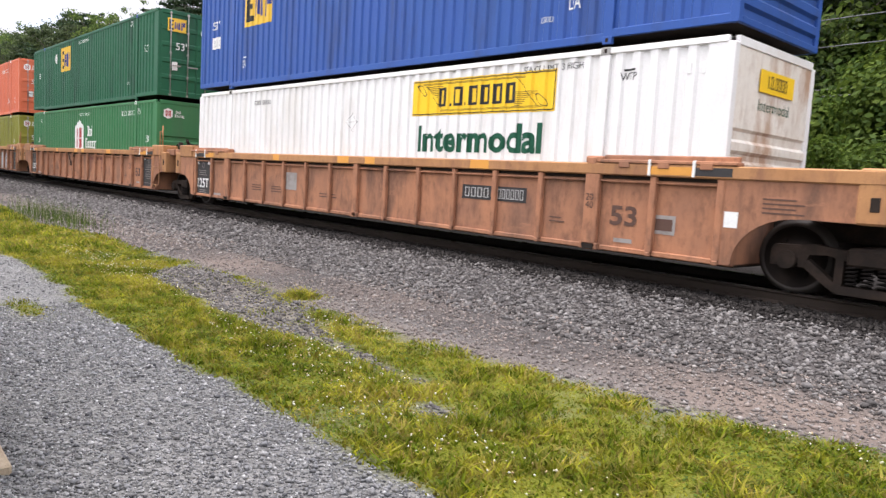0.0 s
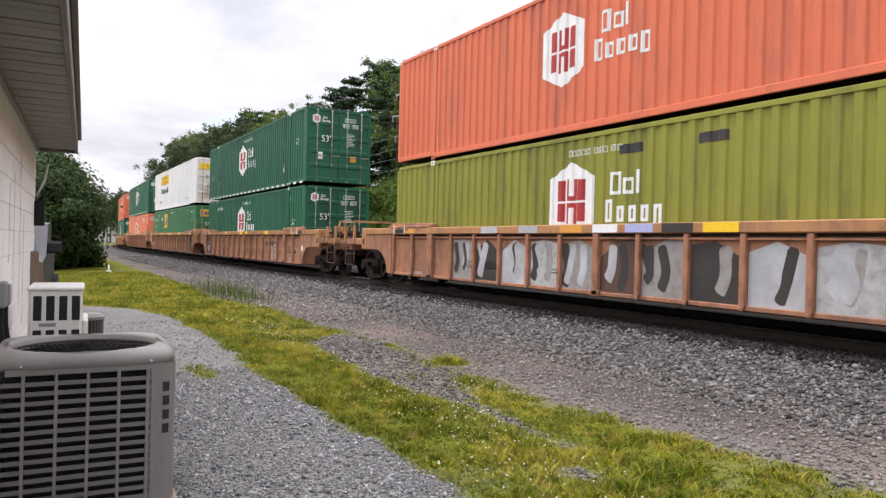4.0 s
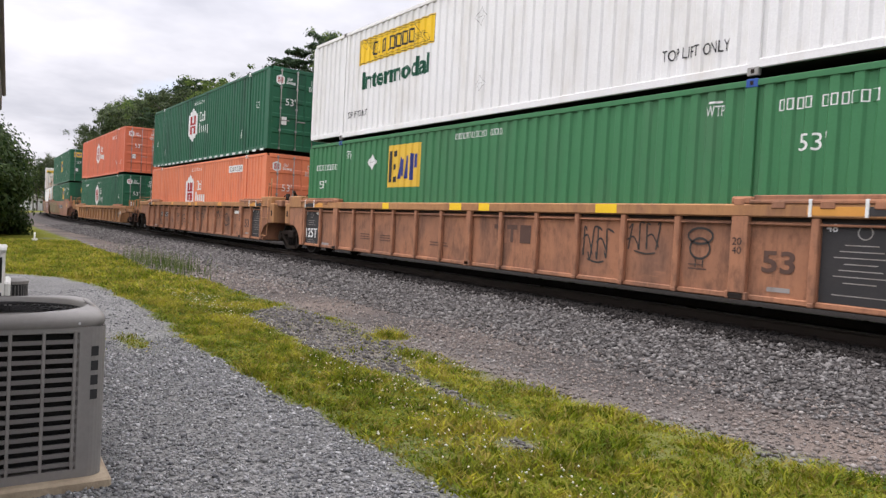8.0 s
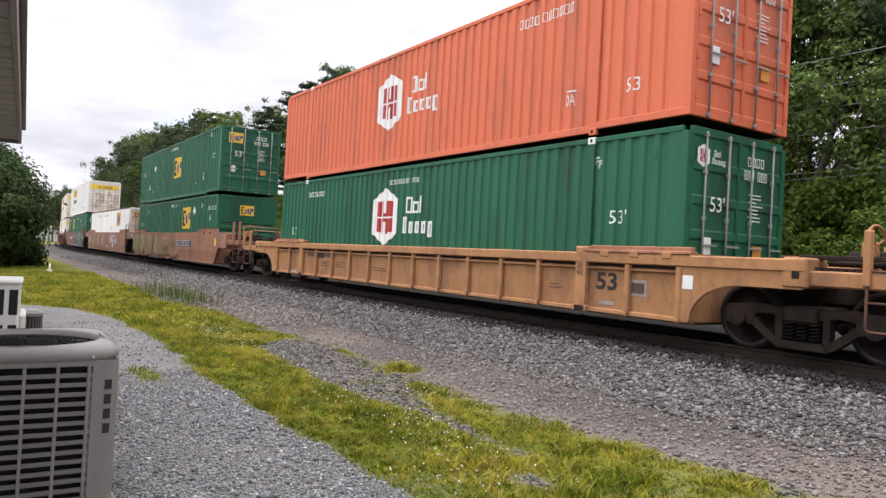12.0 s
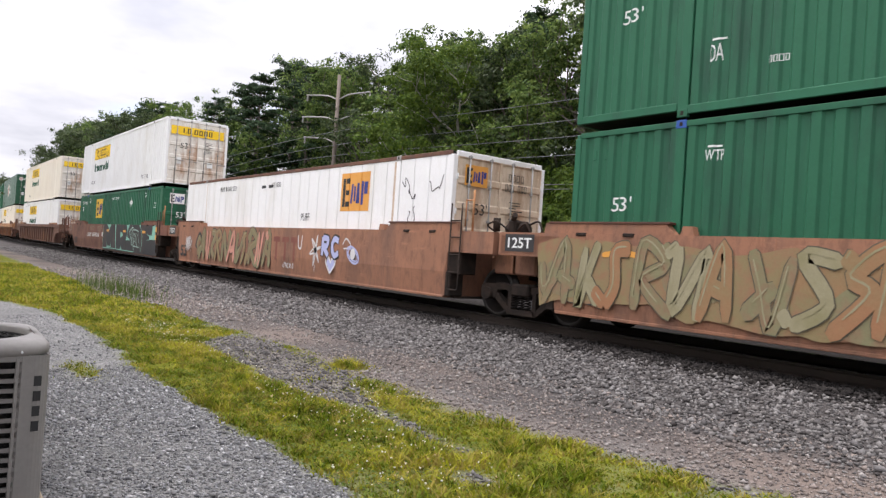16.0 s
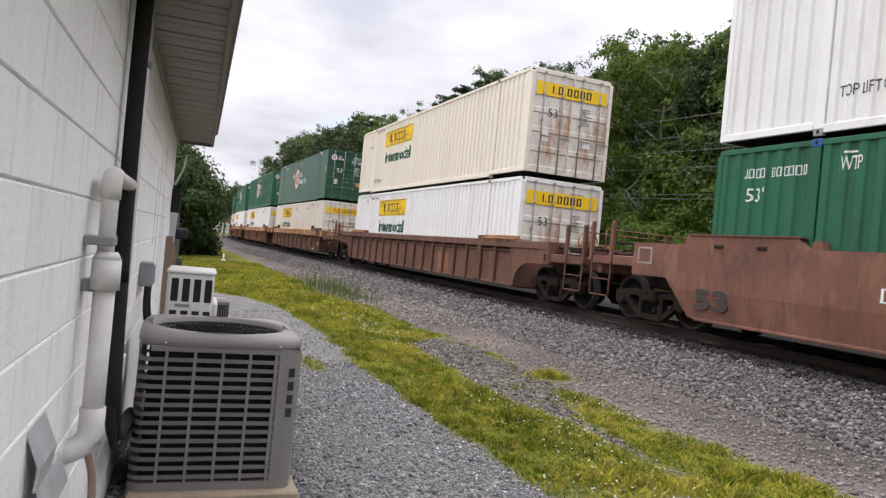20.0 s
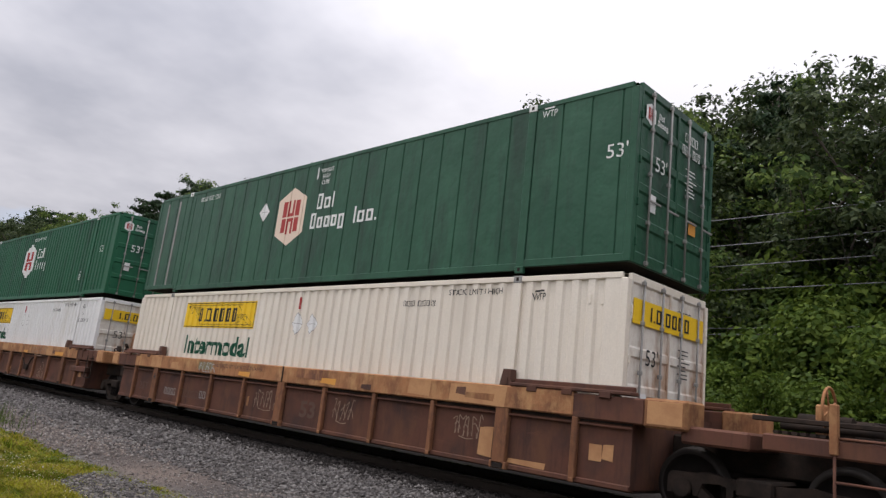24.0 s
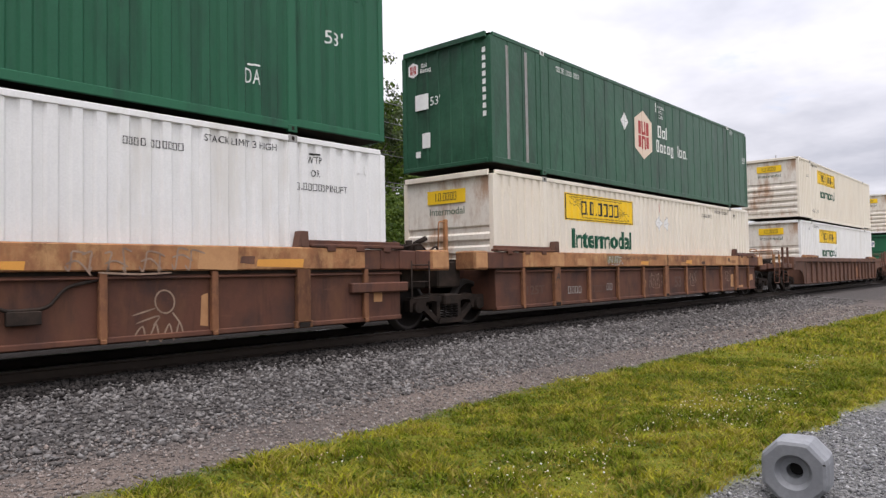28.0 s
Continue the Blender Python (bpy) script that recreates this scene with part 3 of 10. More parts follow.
def sign_shapes(kind):
    """Painted signs and lettering, each a list of (part name, material, shape, label), from the sign's lower left corner."""
    if kind == "yellow_sign":
        w, h = 3.55, 0.66
        # a rolled banner: two curled ends and fine lines between
        lines = [rect(0.36 + 0.052 * k, 0.555 - 0.032 * k, 0.50 - 0.052 * k, 0.009) for k in range(1, 9)]
        lines += [rect(w - 0.86, 0.105 + 0.032 * k, 0.50 - 0.052 * (8 - k), 0.009) for k in range(8)]
        lines += [rect(0.30, 0.565 + 0.018 * k, w - 0.95, 0.007) for k in range(2)] + [rect(0.80, 0.075 + 0.018 * k, w - 1.05, 0.007) for k in range(2)]
        slope = lambda x0, z0, x1, z1: poly((x0, z0), (x0 + 0.014, z0), (x1 + 0.014, z1), (x1, z1))
        lines += [slope(0.86, 0.09, 0.40, 0.58), slope(w - 0.40, 0.09, w - 0.86, 0.58)]
        for cx, cz, d in ((0.31, 0.47, 1), (w - 0.31, 0.19, -1)):
            rim = [(cx + d * (0.13 * math.cos(t) - 0.05 * math.sin(t)), cz + d * (0.10 * math.sin(t) - 0.05 * math.cos(t))) for t in [2 * math.pi * m / 14 for m in range(14)]]
            lines += [poly(rim[m], rim[(m + 1) % 14], (rim[(m + 1) % 14][0] + (cx - rim[(m + 1) % 14][0]) * 0.14, rim[(m + 1) % 14][1] + (cz - rim[(m + 1) % 14][1]) * 0.14), (rim[m][0] + (cx - rim[m][0]) * 0.14, rim[m][1] + (cz - rim[m][1]) * 0.14)) for m in range(14)]
        edge = [rect(0.02, 0.02, w - 0.04, 0.018), rect(0.02, h - 0.038, w - 0.04, 0.018), rect(0.02, 0.02, 0.018, h - 0.04), rect(w - 0.038, 0.02, 0.018, h - 0.04)]
        word = [shifted(wide(bars("X.X.XXXX", 0.34, 0.66), 1.93), 0.76, 0.16)]
        return [("sign_panel", "yellow", rect(0, 0, w, h), "yellow sign panel"), ("sign_lettering", "txt_black", joined(*lines, *edge, *word), "black bars and wing lines on the sign")]
    if kind == "logo_square":
        s = [("sign_panel", "yellow_dull", rect(0, 0, 1.45, 1.02), "yellow square sign")]
        e = joined(rect(0.10, 0.12, 0.13, 0.76), rect(0.26, 0.12, 0.20, 0.14), rect(0.26, 0.43, 0.16, 0.13), rect(0.26, 0.74, 0.20, 0.14))
        m = joined(poly((0.51, 0.2), (0.61, 0.2), (0.65, 0.72), (0.57, 0.72)), rect(0.68, 0.26, 0.09, 0.40),
                   poly((0.80, 0.2), (0.98, 0.2), (0.94, 0.74), (0.84, 0.74)), rect(1.05, 0.16, 0.11, 0.62), rect(1.19, 0.44, 0.17, 0.32))
        return s + [("sign_mark_dark", "txt_black", e, "black block mark"), ("sign_mark_blue", "txt_navy", m, "blue block marks")]
    if kind.startswith("hexagon"):
        big = kind.endswith("wide")
        w, h = (1.12, 1.40) if big else (1.24, 1.46)
        hexa = poly((0, h * 0.2), (w / 2, 0), (w, h * 0.2), (w, h * 0.8), (w / 2, h), (0, h * 0.8))
        red = "txt_red"
        # two thick uprights and a crossbar, with a slim upright above and below it
        bar = joined(rect(w * 0.20, h * 0.23, w * 0.15, h * 0.24), rect(w * 0.20, h * 0.50, w * 0.15, h * 0.27), rect(w * 0.65, h * 0.23, w * 0.15, h * 0.24), rect(w * 0.65, h * 0.50, w * 0.15, h * 0.27),
                     rect(w * 0.385, h * 0.41, w * 0.23, h * 0.06), rect(w * 0.385, h * 0.50, w * 0.23, h * 0.06), rect(w * 0.385, h * 0.56, w * 0.07, h * 0.22), rect(w * 0.545, h * 0.56, w * 0.07, h * 0.22), rect(w * 0.385, h * 0.20, w * 0.07, h * 0.21), rect(w * 0.545, h * 0.20, w * 0.07, h * 0.21))
        s = [("sign_panel", "decal_pale" if big else "paper", hexa, "pale hexagon sign"), ("sign_mark_red", red, bar, "red bars on the hexagon")]
        t = 0.36 if big else 0.40
        words = joined(shifted(bars("Xxi", t), w + 0.42, h * 0.5 + 0.06), shifted(bars("Xxxxg", t, 0.58), w + 0.28, h * 0.5 - t - 0.02))
        if big:
            words = joined(words, shifted(bars("ixx.", t), w + 1.83, h * 0.5 - t - 0.02))
        return s + [("sign_lettering", "txt_white", words, "white bars of lettering")]
    if kind == "overline":
        return [("overline", "txt_white", rect(0, 0, 0.20, 0.028), "short bar over the lifting mark")]
    if kind == "patch":
        return [("patch", "charcoal", rect(0, 0, 0.55, 0.16), "dark painted-over patch")]
    if kind == "number_strip":
        return [("number_panel", "paper", rect(0, 0, 1.6, 0.26), "white number strip"), ("number_marking", "txt_black", shifted(bars("XXXX XXXXXX", 0.16), 0.1, 0.05), "black bars of the number")]
    if kind == "notice":
        return [("notice_plate", "paper", rect(0, 0, 0.5, 0.32), "white notice plate"), ("notice_print", "txt_navy", shifted(bars("XXX", 0.18), 0.06, 0.07), "")]
    if kind == "pale_strips":
        return [("pale_strip", "rod", rect(0, 0, 0.10, 2.5), "bare repair strip"), ("pale_strip", "rod", rect(0.72, 0, 0.10, 2.5), "bare repair strip")]
    if kind == "tag":
        rng = random.Random(21)
        line = lambda x, z, w, h, n: ribbon(curve([(x + w * (k / n) + rng.uniform(-0.08, 0.08), z + h * rng.uniform(0.1, 0.9)) for k in range(n)], 5), 0.022)
        return [("tag", "g_dark", line(0.0, 0.55, 0.55, 0.8, 9), "black sprayed scribble"), ("tag", "g_dark", line(0.2, 0.0, 0.4, 0.6, 7), "black sprayed scribble"), ("tag", "g_dark", line(0.95, 0.75, 0.5, 0.5, 6), "black sprayed scribble")]
    if kind == "rust_post":
        return [("stained_post", "stained", rect(0, 0, 0.20, 2.72), "yellowed, rust-stained post")]
    if kind == "red_bar":
        return [("placard_bar", "txt_red", rect(0, 0, 0.05, 0.26), "narrow red bar")]
    if kind == "diamond":
        return [("placard", "paper", poly((0.26, 0), (0.52, 0.28), (0.26, 0.56), (0, 0.28)), "white diamond placard"),
                ("placard_edge", "txt_grey", joined(*[poly(p, q, (q[0] * 0.94 + 0.0156, q[1] * 0.94 + 0.0168), (p[0] * 0.94 + 0.0156, p[1] * 0.94 + 0.0168)) for p, q in (((0.26, 0), (0.52, 0.28)), ((0.52, 0.28), (0.26, 0.56)), ((0.26, 0.56), (0, 0.28)), ((0, 0.28), (0.26, 0)))], rect(0.12, 0.275, 0.28, 0.012)), "dark rim of the placard")]
    return []


def sign_on_side(c, kind, d, z, kn, scale=1.0, tint=None):
    """d: from the front end to the sign's left edge."""
    for name, mat, shape, label in sign_shapes(kind):
        key = (name, kind, len(shape[0]), shape[0][0], round(d, 2), round(z, 2), len(kn), tint and tint.get(mat), scale)
        if key not in MESHES:
            bm = drape(*shifted(shape, 0, 0, scale), -d, z, kn, 0.004 if name in ("sign_panel", "placard") else 0.007)
            me = bpy.data.meshes.new(name)
            bm.to_mesh(me)
            bm.free()
            me.materials.append(M[(tint or {}).get(mat, mat)])
            MESHES[key] = me
        part(name, MESHES[key], None, c, label)


def words_on_side(c, text, d, z, h, kn, mat="txt_white", width=None, barred=False, bold=0.0, name="lettering"):
    key = ("words", text, round(d, 2), round(z, 2), h, len(kn), mat)
    if key not in MESHES:
        bm = drape(*(bars(text, h) if barred else lettered(text, h, width, bold)), -d, z, kn, 0.005)
        me = bpy.data.meshes.new(name)
        bm.to_mesh(me)
        bm.free()
        me.materials.append(M[mat])
        MESHES[key] = me
    part(name, MESHES[key], None, c)


def folded(bm, prof, y0, y1):
    """A sheet folded along z, from (x, z) to (x, z), with its two edges turned back."""
    a = [bm.verts.new((x, y0, z)) for x, z in prof]
    b = [bm.verts.new((x, y1, z)) for x, z in prof]
    for k in range(len(a) - 1):
        bm.faces.new((a[k], b[k], b[k + 1], a[k + 1]))


def door_mesh(mat):
    """One leaf, hung from y = 0 to 1.19, with sunk fields."""
    def make(bm):
        w, z0, z1 = 1.19, 0.16, HIGH - 0.12
        step, prof = (z1 - z0) / 5, [(-0.05, z0), (0.004, z0)]
        for k in range(5):
            z = z0 + k * step
            prof += [(0.004, z + 0.10), (-0.022, z + 0.13), (-0.022, z + step - 0.04), (0.004, z + step - 0.01)]
        prof += [(0.004, z1), (-0.05, z1)]
        folded(bm, prof, 0.03, w - 0.03)
        for y in (0.0, w - 0.03):
            a = [bm.verts.new((x, y + d, z)) for x, d, z in ((-0.05, 0, z0), (0.006, 0, z0), (0.006, 0.03, z0), (-0.05, 0.03, z0))]
            b = [bm.verts.new((v.co.x, v.co.y, z1)) for v in a]
            for k in range(4):
                bm.faces.new((a[k], a[(k + 1) % 4], b[(k + 1) % 4], b[k]))
    return mesh(("door", mat), make, mat)


def rod_mesh():
    def make(bm):
        tube(bm, (0.035, 0, 0.10), (0.035, 0, HIGH - 0.07), 0.017, 8)
        for z in (0.14, 0.75, 1.5, 2.2, HIGH - 0.12):
            box(bm, 0.004, 0.055, -0.035, 0.035, z - 0.03, z + 0.03, c=0.006)
        box(bm, 0.03, 0.052, -0.02, 0.34, 1.08, 1.115, c=0.006)
    return mesh("lock_rod", make, "rod")


def nose_mesh(mat):
    """A plain end: a flat upper half for the sign, broad level folds below."""
    def make(bm):
        prof = [(-0.03, 0.14)]
        for k in range(5):
            z = 0.30 + 0.27 * k
            prof += [(-0.042, z), (0.004, z + 0.045), (0.004, z + 0.15), (-0.042, z + 0.195)]
        folded(bm, prof + [(-0.042, 1.68), (-0.012, 1.72), (-0.012, HIGH - 0.10)], 0.11, WIDE - 0.11)
    return mesh(("end_wall", mat), make, mat)


def plate_end_mesh(mat):
    """The end of a plate box: upright folds with narrow posts."""
    def make(bm):
        y = 0.11
        rows = []
        while y < WIDE - 0.12:
            for dy, x in ((0.0, -0.03), (0.27, -0.03), (0.285, 0.0), (0.325, 0.0)):
                if y + dy < WIDE - 0.11:
                    rows.append((y + dy, x))
            y += 0.34
        rows.append((WIDE - 0.11, -0.03))
        v = [(bm.verts.new((x, yy, 0.14)), bm.verts.new((x, yy, HIGH - 0.10))) for yy, x in rows]
        for a, b in zip(v, v[1:]):
            bm.faces.new((a[0], b[0], b[1], a[1]))
    return mesh(("plate_end", mat), make, mat)


def end_marks(c, shapes, mat, at, name="lettering"):
    for v, f in shapes:
        bm = bmesh.new()
        vs = [bm.verts.new((0.0105, py, pz)) for py, pz in v]
        for q in f:
            bm.faces.new([vs[i] for i in q])
        part(name, bm, mat, c, "", at)


def end_of(c, kind, mat, at, sign, detail):
    """A door end or a plain nose end."""
    if kind == "doors":
        for k in (0, 1):
            leaf = part("door", door_mesh(mat), None, c, "", at @ Matrix.Translation((0, 0.10 + 1.2 * k, 0)))
            if detail:
                for y in (0.30, 0.88):
                    part("lock_rod", rod_mesh(), None, leaf, "galvanised lock rod", Matrix.Translation((0, y, 0)))
        if detail:
            for y in (0.09, WIDE - 0.12):
                for z in (0.35, 0.95, 1.6, 2.3):
                    part("hinge", mesh(("hinge", mat), lambda bm: box(bm, -0.02, 0.03, 0, 0.035, 0, 0.12, c=0.006), mat), None, c, "", at @ Matrix.Translation((0, y, z)))
    elif kind == "plate":
        part("end_wall", plate_end_mesh(mat), None, c, "", at)
        for y, z, w, h in ((0.42, 1.50, 0.40, 0.36), (0.62, 0.62, 0.24, 0.34), (0.42, 0.42, 0.14, 0.14)):
            part("notice_plate", made(lambda bm: box(bm, 0.003, 0.008, y, y + w, z, z + h)), "paper", c, "white paper notice", at)
        end_marks(c, [shifted(lettered("53'", 0.20), 0.88, 1.56)], "txt_white", at)
        end_marks(c, [rect(WIDE - 0.22, 2.45 - 0.17 * k, 0.09, 0.11) for k in range(9)], "txt_white", at, "number_marking")
    else:
        part("end_wall", nose_mesh("door_rusty" if mat in ("white", "cream") else mat), None, c, "", at)
    if sign == "yellow":
        y, z, w, h = (0.16, 2.18, 2.24, 0.36) if kind == "doors" else (0.75, 2.25, 1.1, 0.3)
        o = part("sign_panel", made(lambda bm: box(bm, 0.006, 0.012, y, y + w, z, z + h)), "yellow", c, "yellow sign panel", at)
        b = bars("i.X.XXXX", h * 0.58, 0.62)
        sx = (w * 0.55) / max(p[0] for p in b[0])
        bm = bmesh.new()
        vs = [bm.verts.new((0.0165, y + w * 0.22 + px * sx, z + h * 0.22 + pz)) for px, pz in b[0]]
        for f in b[1]:
            bm.faces.new([vs[i] for i in f])
        part("sign_lettering", bm, "txt_black", c, "black bars of lettering", at)
        if kind != "doors":
            b = lettered("Intermodal", 0.16, 1.0)
            bm = bmesh.new()
            vs = [bm.verts.new((-0.008, 0.8 + px, 2.0 + pz)) for px, pz in b[0]]
            for f in b[1]:
                bm.faces.new([vs[i] for i in f])
            part("lettering", bm, "txt_dkgreen", c, "", at)
    elif sign in ("square", "square_white", "square_orange"):
        y, z = (0.3, 2.2) if kind == "doors" else (0.95, 2.05)
        k = 0.42
        for name, mt, shape, label in sign_shapes("logo_square"):
            bm = bmesh.new()
            lift = 0.008 if name == "sign_panel" else 0.0115
            vs = [bm.verts.new((lift, y + px * k, z + pz * k)) for px, pz in shape[0]]
            for f in shape[1]:
                bm.faces.new([vs[i] for i in f])
            part(name, bm, {"square_white": "paper", "square_orange": "decal_orange"}.get(sign, mt) if name == "sign_panel" else mt, c, label, at)
    elif sign == "hexagon":
        y, z, k = (0.22, 2.28, 0.24)
        for name, mt, shape, label in sign_shapes("hexagon"):
            bm = bmesh.new()
            lift = 0.008 if name != "sign_mark_red" else 0.0115
            vs = [bm.verts.new((lift, y + px * k, z + pz * k)) for px, pz in shape[0]]
            for f in shape[1]:
                bm.faces.new([vs[i] for i in f])
            part(name, bm, mt, c, label, at)
    if detail and kind == "doors":
        # numbers, weights and notices on the leaves
        ink = "txt_black" if mat in ("white", "cream") else "txt_white"
        end_marks(c, [shifted(bars("XXXX", 0.15), 1.5, 2.42), shifted(bars("XXX XXX", 0.15, 0.5), 1.42, 2.2)], ink, at, "number_marking")
        end_marks(c, [rect(1.56 + 0.06 * (k % 2), 1.96 - 0.06 * k, 0.34 - 0.06 * (k % 3), 0.018) for k in range(8)], ink, at, "printed_line")
        part("notice_plate", made(lambda b: box(b, 0.006, 0.010, 1.74, 1.98, 0.92, 1.14)), "decal_orange" if mat not in ("white", "cream") else "paper", c, "coloured notice plate", at)
        part("notice_plate", made(lambda b: box(b, 0.006, 0.010, 0.46, 0.64, 0.95, 1.22)), "paper", c, "white notice plate", at)
        co = lettered("53'", 0.24)
        bm = bmesh.new()
        vs = [bm.verts.new((0.0085, 0.58 + px, 1.62 + pz)) for px, pz in co[0]]
        for f in co[1]:
            bm.faces.new([vs[i] for i in f])
        part("lettering", bm, "txt_black" if mat in ("white", "cream") else "txt_white", c, "", at)


def container(color, kind, front, rear, front_sign, rear_sign, signs, label, detail=2, dashes=False, cap=None):
    """One 53-foot box; its front lower near corner is the origin, and it lies along -x."""
    c = new("shipping_container")
    tagged(c, label, "container", "containers on the train")
    kn = knots(kind)
    part("side_panel", side_mesh(kind, color), None, c)
    part("side_panel", side_mesh(kind, color), None, c, "", pose(-LONG, WIDE, 0, 0, 0, 180))
    part("roof", frame_mesh(color), None, c)
    part("floor", simple("floor", "truck", (-LONG + 0.05, -0.05, 0.06, WIDE - 0.06, 0.10, 0.14), c=0), None, c)
    for y in (0.0, WIDE - 0.06):
        t = Matrix.Translation((0, y, 0))
        part("top_rail", simple("top_rail", cap or color, (-LONG + 0.1, -0.1, 0, 0.06, HIGH - 0.10, HIGH - 0.012)), None, c, "", t)
        part("bottom_rail", simple("bottom_rail", color, (-LONG + POST, -POST, 0, 0.06, 0.045, 0.17)), None, c, "", t)
        for x in (0.0, -(LONG - POST)):
            part("end_rail", simple("end_rail", color, (-POST + 0.06, -0.1, 0, 0.06, 0.10, 0.22)), None, c, "", Matrix.Translation((x, y, 0)))
    for x in (-0.12, -LONG):
        for y in (0.0, WIDE - 0.12):
            part("corner_post", simple("corner_post", color, (0, 0.12, -0.002, 0.122, 0.10, HIGH - 0.10)), None, c, "", Matrix.Translation((x, y, 0)))
    for x in (-POST - 0.08, -LONG + POST - 0.08):
        for y in (-0.002, WIDE - 0.058):
            part("lifting_post", simple("lifting_post", color, (0, 0.16, 0, 0.06, 0.0, HIGH)), None, c, "", Matrix.Translation((x, y, 0)))
            if detail > 1:
                for z in (0.0, HIGH - 0.118):
                    tone = {"hexagon": "paper", "square": "blue", "square_white": "blue"}.get(front_sign, "rod") if z else "rod" if color in ("white", "cream") else color
                    cast = part("corner_casting", simple("corner_casting", tone, (-0.005, 0.165, -0.006, 0.066, 0, 0.118)), None, c, "", Matrix.Translation((x, y, z)))
                    face = -0.0075 if y < 1 else 0.0665
                    part("casting_hole", simple("casting_hole", "truck", (0.055, 0.105, face, face + 0.001, 0.03, 0.09), c=0), None, cast, "dark slot")
    for x, zlo in ((-0.005, 0), (-LONG - 0.003, 0)):
        part("end_sill", simple("end_sill", color, (-0.06, 0.008, 0.10, WIDE - 0.10, 0.10, 0.19)), None, c, "", Matrix.Translation((x, 0, 0)))
        part("end_header", simple("end_header", color, (-0.06, 0.008, 0.10, WIDE - 0.10, HIGH - 0.13, HIGH - 0.012)), None, c, "", Matrix.Translation((x, 0, 0)))
    if detail:
        end_of(c, front, color, Matrix.Identity(4), front_sign, detail > 1)
        end_of(c, rear, color, pose(-LONG, WIDE, 0, 0, 0, 180), rear_sign, detail > 1)
    else:
        end_of(c, front, color, Matrix.Identity(4), front_sign, False)
    for s in signs:
        if s[0] == "sign":
            sign_on_side(c, s[1], s[2], s[3], kn, *s[4:])
        elif s[0] == "text":
            words_on_side(c, s[1], s[2], s[3], s[4], kn, *s[5:])
            if s[1] in ("WTP", "DA"):
                sign_on_side(c, "overline", s[2] - 0.04, s[3] + s[4] * 1.22, kn, 1.0, {"txt_white": s[5]})
        elif s[0] == "bars":
            words_on_side(c, s[1], s[2], s[3], s[4], kn, *s[5:], barred=True)
    if detail > 1 and kind == "steel":
        for d in (0.42, 0.62, LONG - 0.62, LONG - 0.42):
            y = depth_at(kn, LONG - d) - 0.008
            part("air_vent", mesh(("air_vent", color), lambda bm: box(bm, -0.03, 0.03, -0.004, 0.012, 0, 0.15, c=0.006), color), None, c, "", Matrix.Translation((-d, y, 2.42)))
    if dashes:
        dash = mesh("reflective_dash", lambda bm: box(bm, 0, 0.34, -0.004, 0.0, 0.055, 0.13), "txt_white")
        for k in range(22):
            part("reflective_dash", dash, None, c, "white reflective dash" if k == 0 else "", Matrix.Translation((-LONG + 0.35 + 0.72 * k, 0, 0)))
    return c


def word(text, d, z, h=0.22, w=0.36, mat="txt_white"):
    """Lettering whose middle lies at z."""
    return ("text", text, d, z - h / 2, h, mat, w)


def code(pattern, d, z, h=0.15, mat="txt_white"):
    return ("bars", pattern, d, z - h / 2, h, mat)


def fifty(d, z, mat="txt_white"):
    return word("53'", d, z, 0.23, 0.36, mat)


HEX_LOW = [("sign", "hexagon", 9.75, 0.93), fifty(1.5, 1.52), word("WTP", 2.02, 2.42, 0.14, 0.3), code("XXXXXXX XXXX XXXX", 9.0, 2.52, 0.11), code("XXXX XXXXXX", 14.0, 2.42, 0.14), fifty(LONG - 0.95, 1.3)]
HEX_UP = [("sign", "hexagon", 9.72, 0.93), fifty(1.29, 1.68), word("DA", 2.8, 0.74, 0.22, 0.24), code("XXXXXXX XXXX XXXX", 8.9, 2.55, 0.11), fifty(LONG - 0.6, 1.2), word("DA", 13.9, 0.7, 0.2, 0.22)]
INT_UP = [("sign", "yellow_sign", 13.35, 1.88), ("text", "Intermodal", 13.1, 1.22, 0.46, "txt_dkgreen", 3.15, False, 0.03), word("TOP LIFT ONLY", 3.5, 0.5, 0.17, 1.12, "txt_black"), word("TOP LIFT ONLY", LONG - 2.25, 0.62, 0.17, 1.12, "txt_black"), ("sign", "diamond", 8.3, 1.9, 0.7), ("sign", "diamond", 8.2, 0.55, 0.6)]
INT_LOW = [("sign", "yellow_sign", 13.25, 1.95), ("text", "Intermodal", 12.95, 1.27, 0.48, "txt_dkgreen", 3.15, False, 0.03), word("STACK LIMIT 3 HIGH", 3.48, 2.66, 0.10, 1.2, "txt_black"), word("WTP", 1.68, 2.55, 0.11, 0.27, "txt_black"), code("XXXX XXXXXX", 4.62, 2.48, 0.10, "txt_black"), ("sign", "diamond", 8.2, 1.84, 0.88), ("sign", "diamond", 7.64, 1.86, 0.78), ("sign", "red_bar", 7.98, 2.40)]
INT_PIN = INT_LOW[:4] + [word("OR", 1.60, 2.34, 0.11, 0.15, "txt_black"), ("bars", "X.X.", 1.90, 2.06, 0.11, "txt_black"), ("bars", "XXXX", 1.66, 2.06, 0.11, "txt_black"), word("PIN LIFT", 1.30, 2.115, 0.11, 0.42, "txt_black")] + INT_LOW[4:]
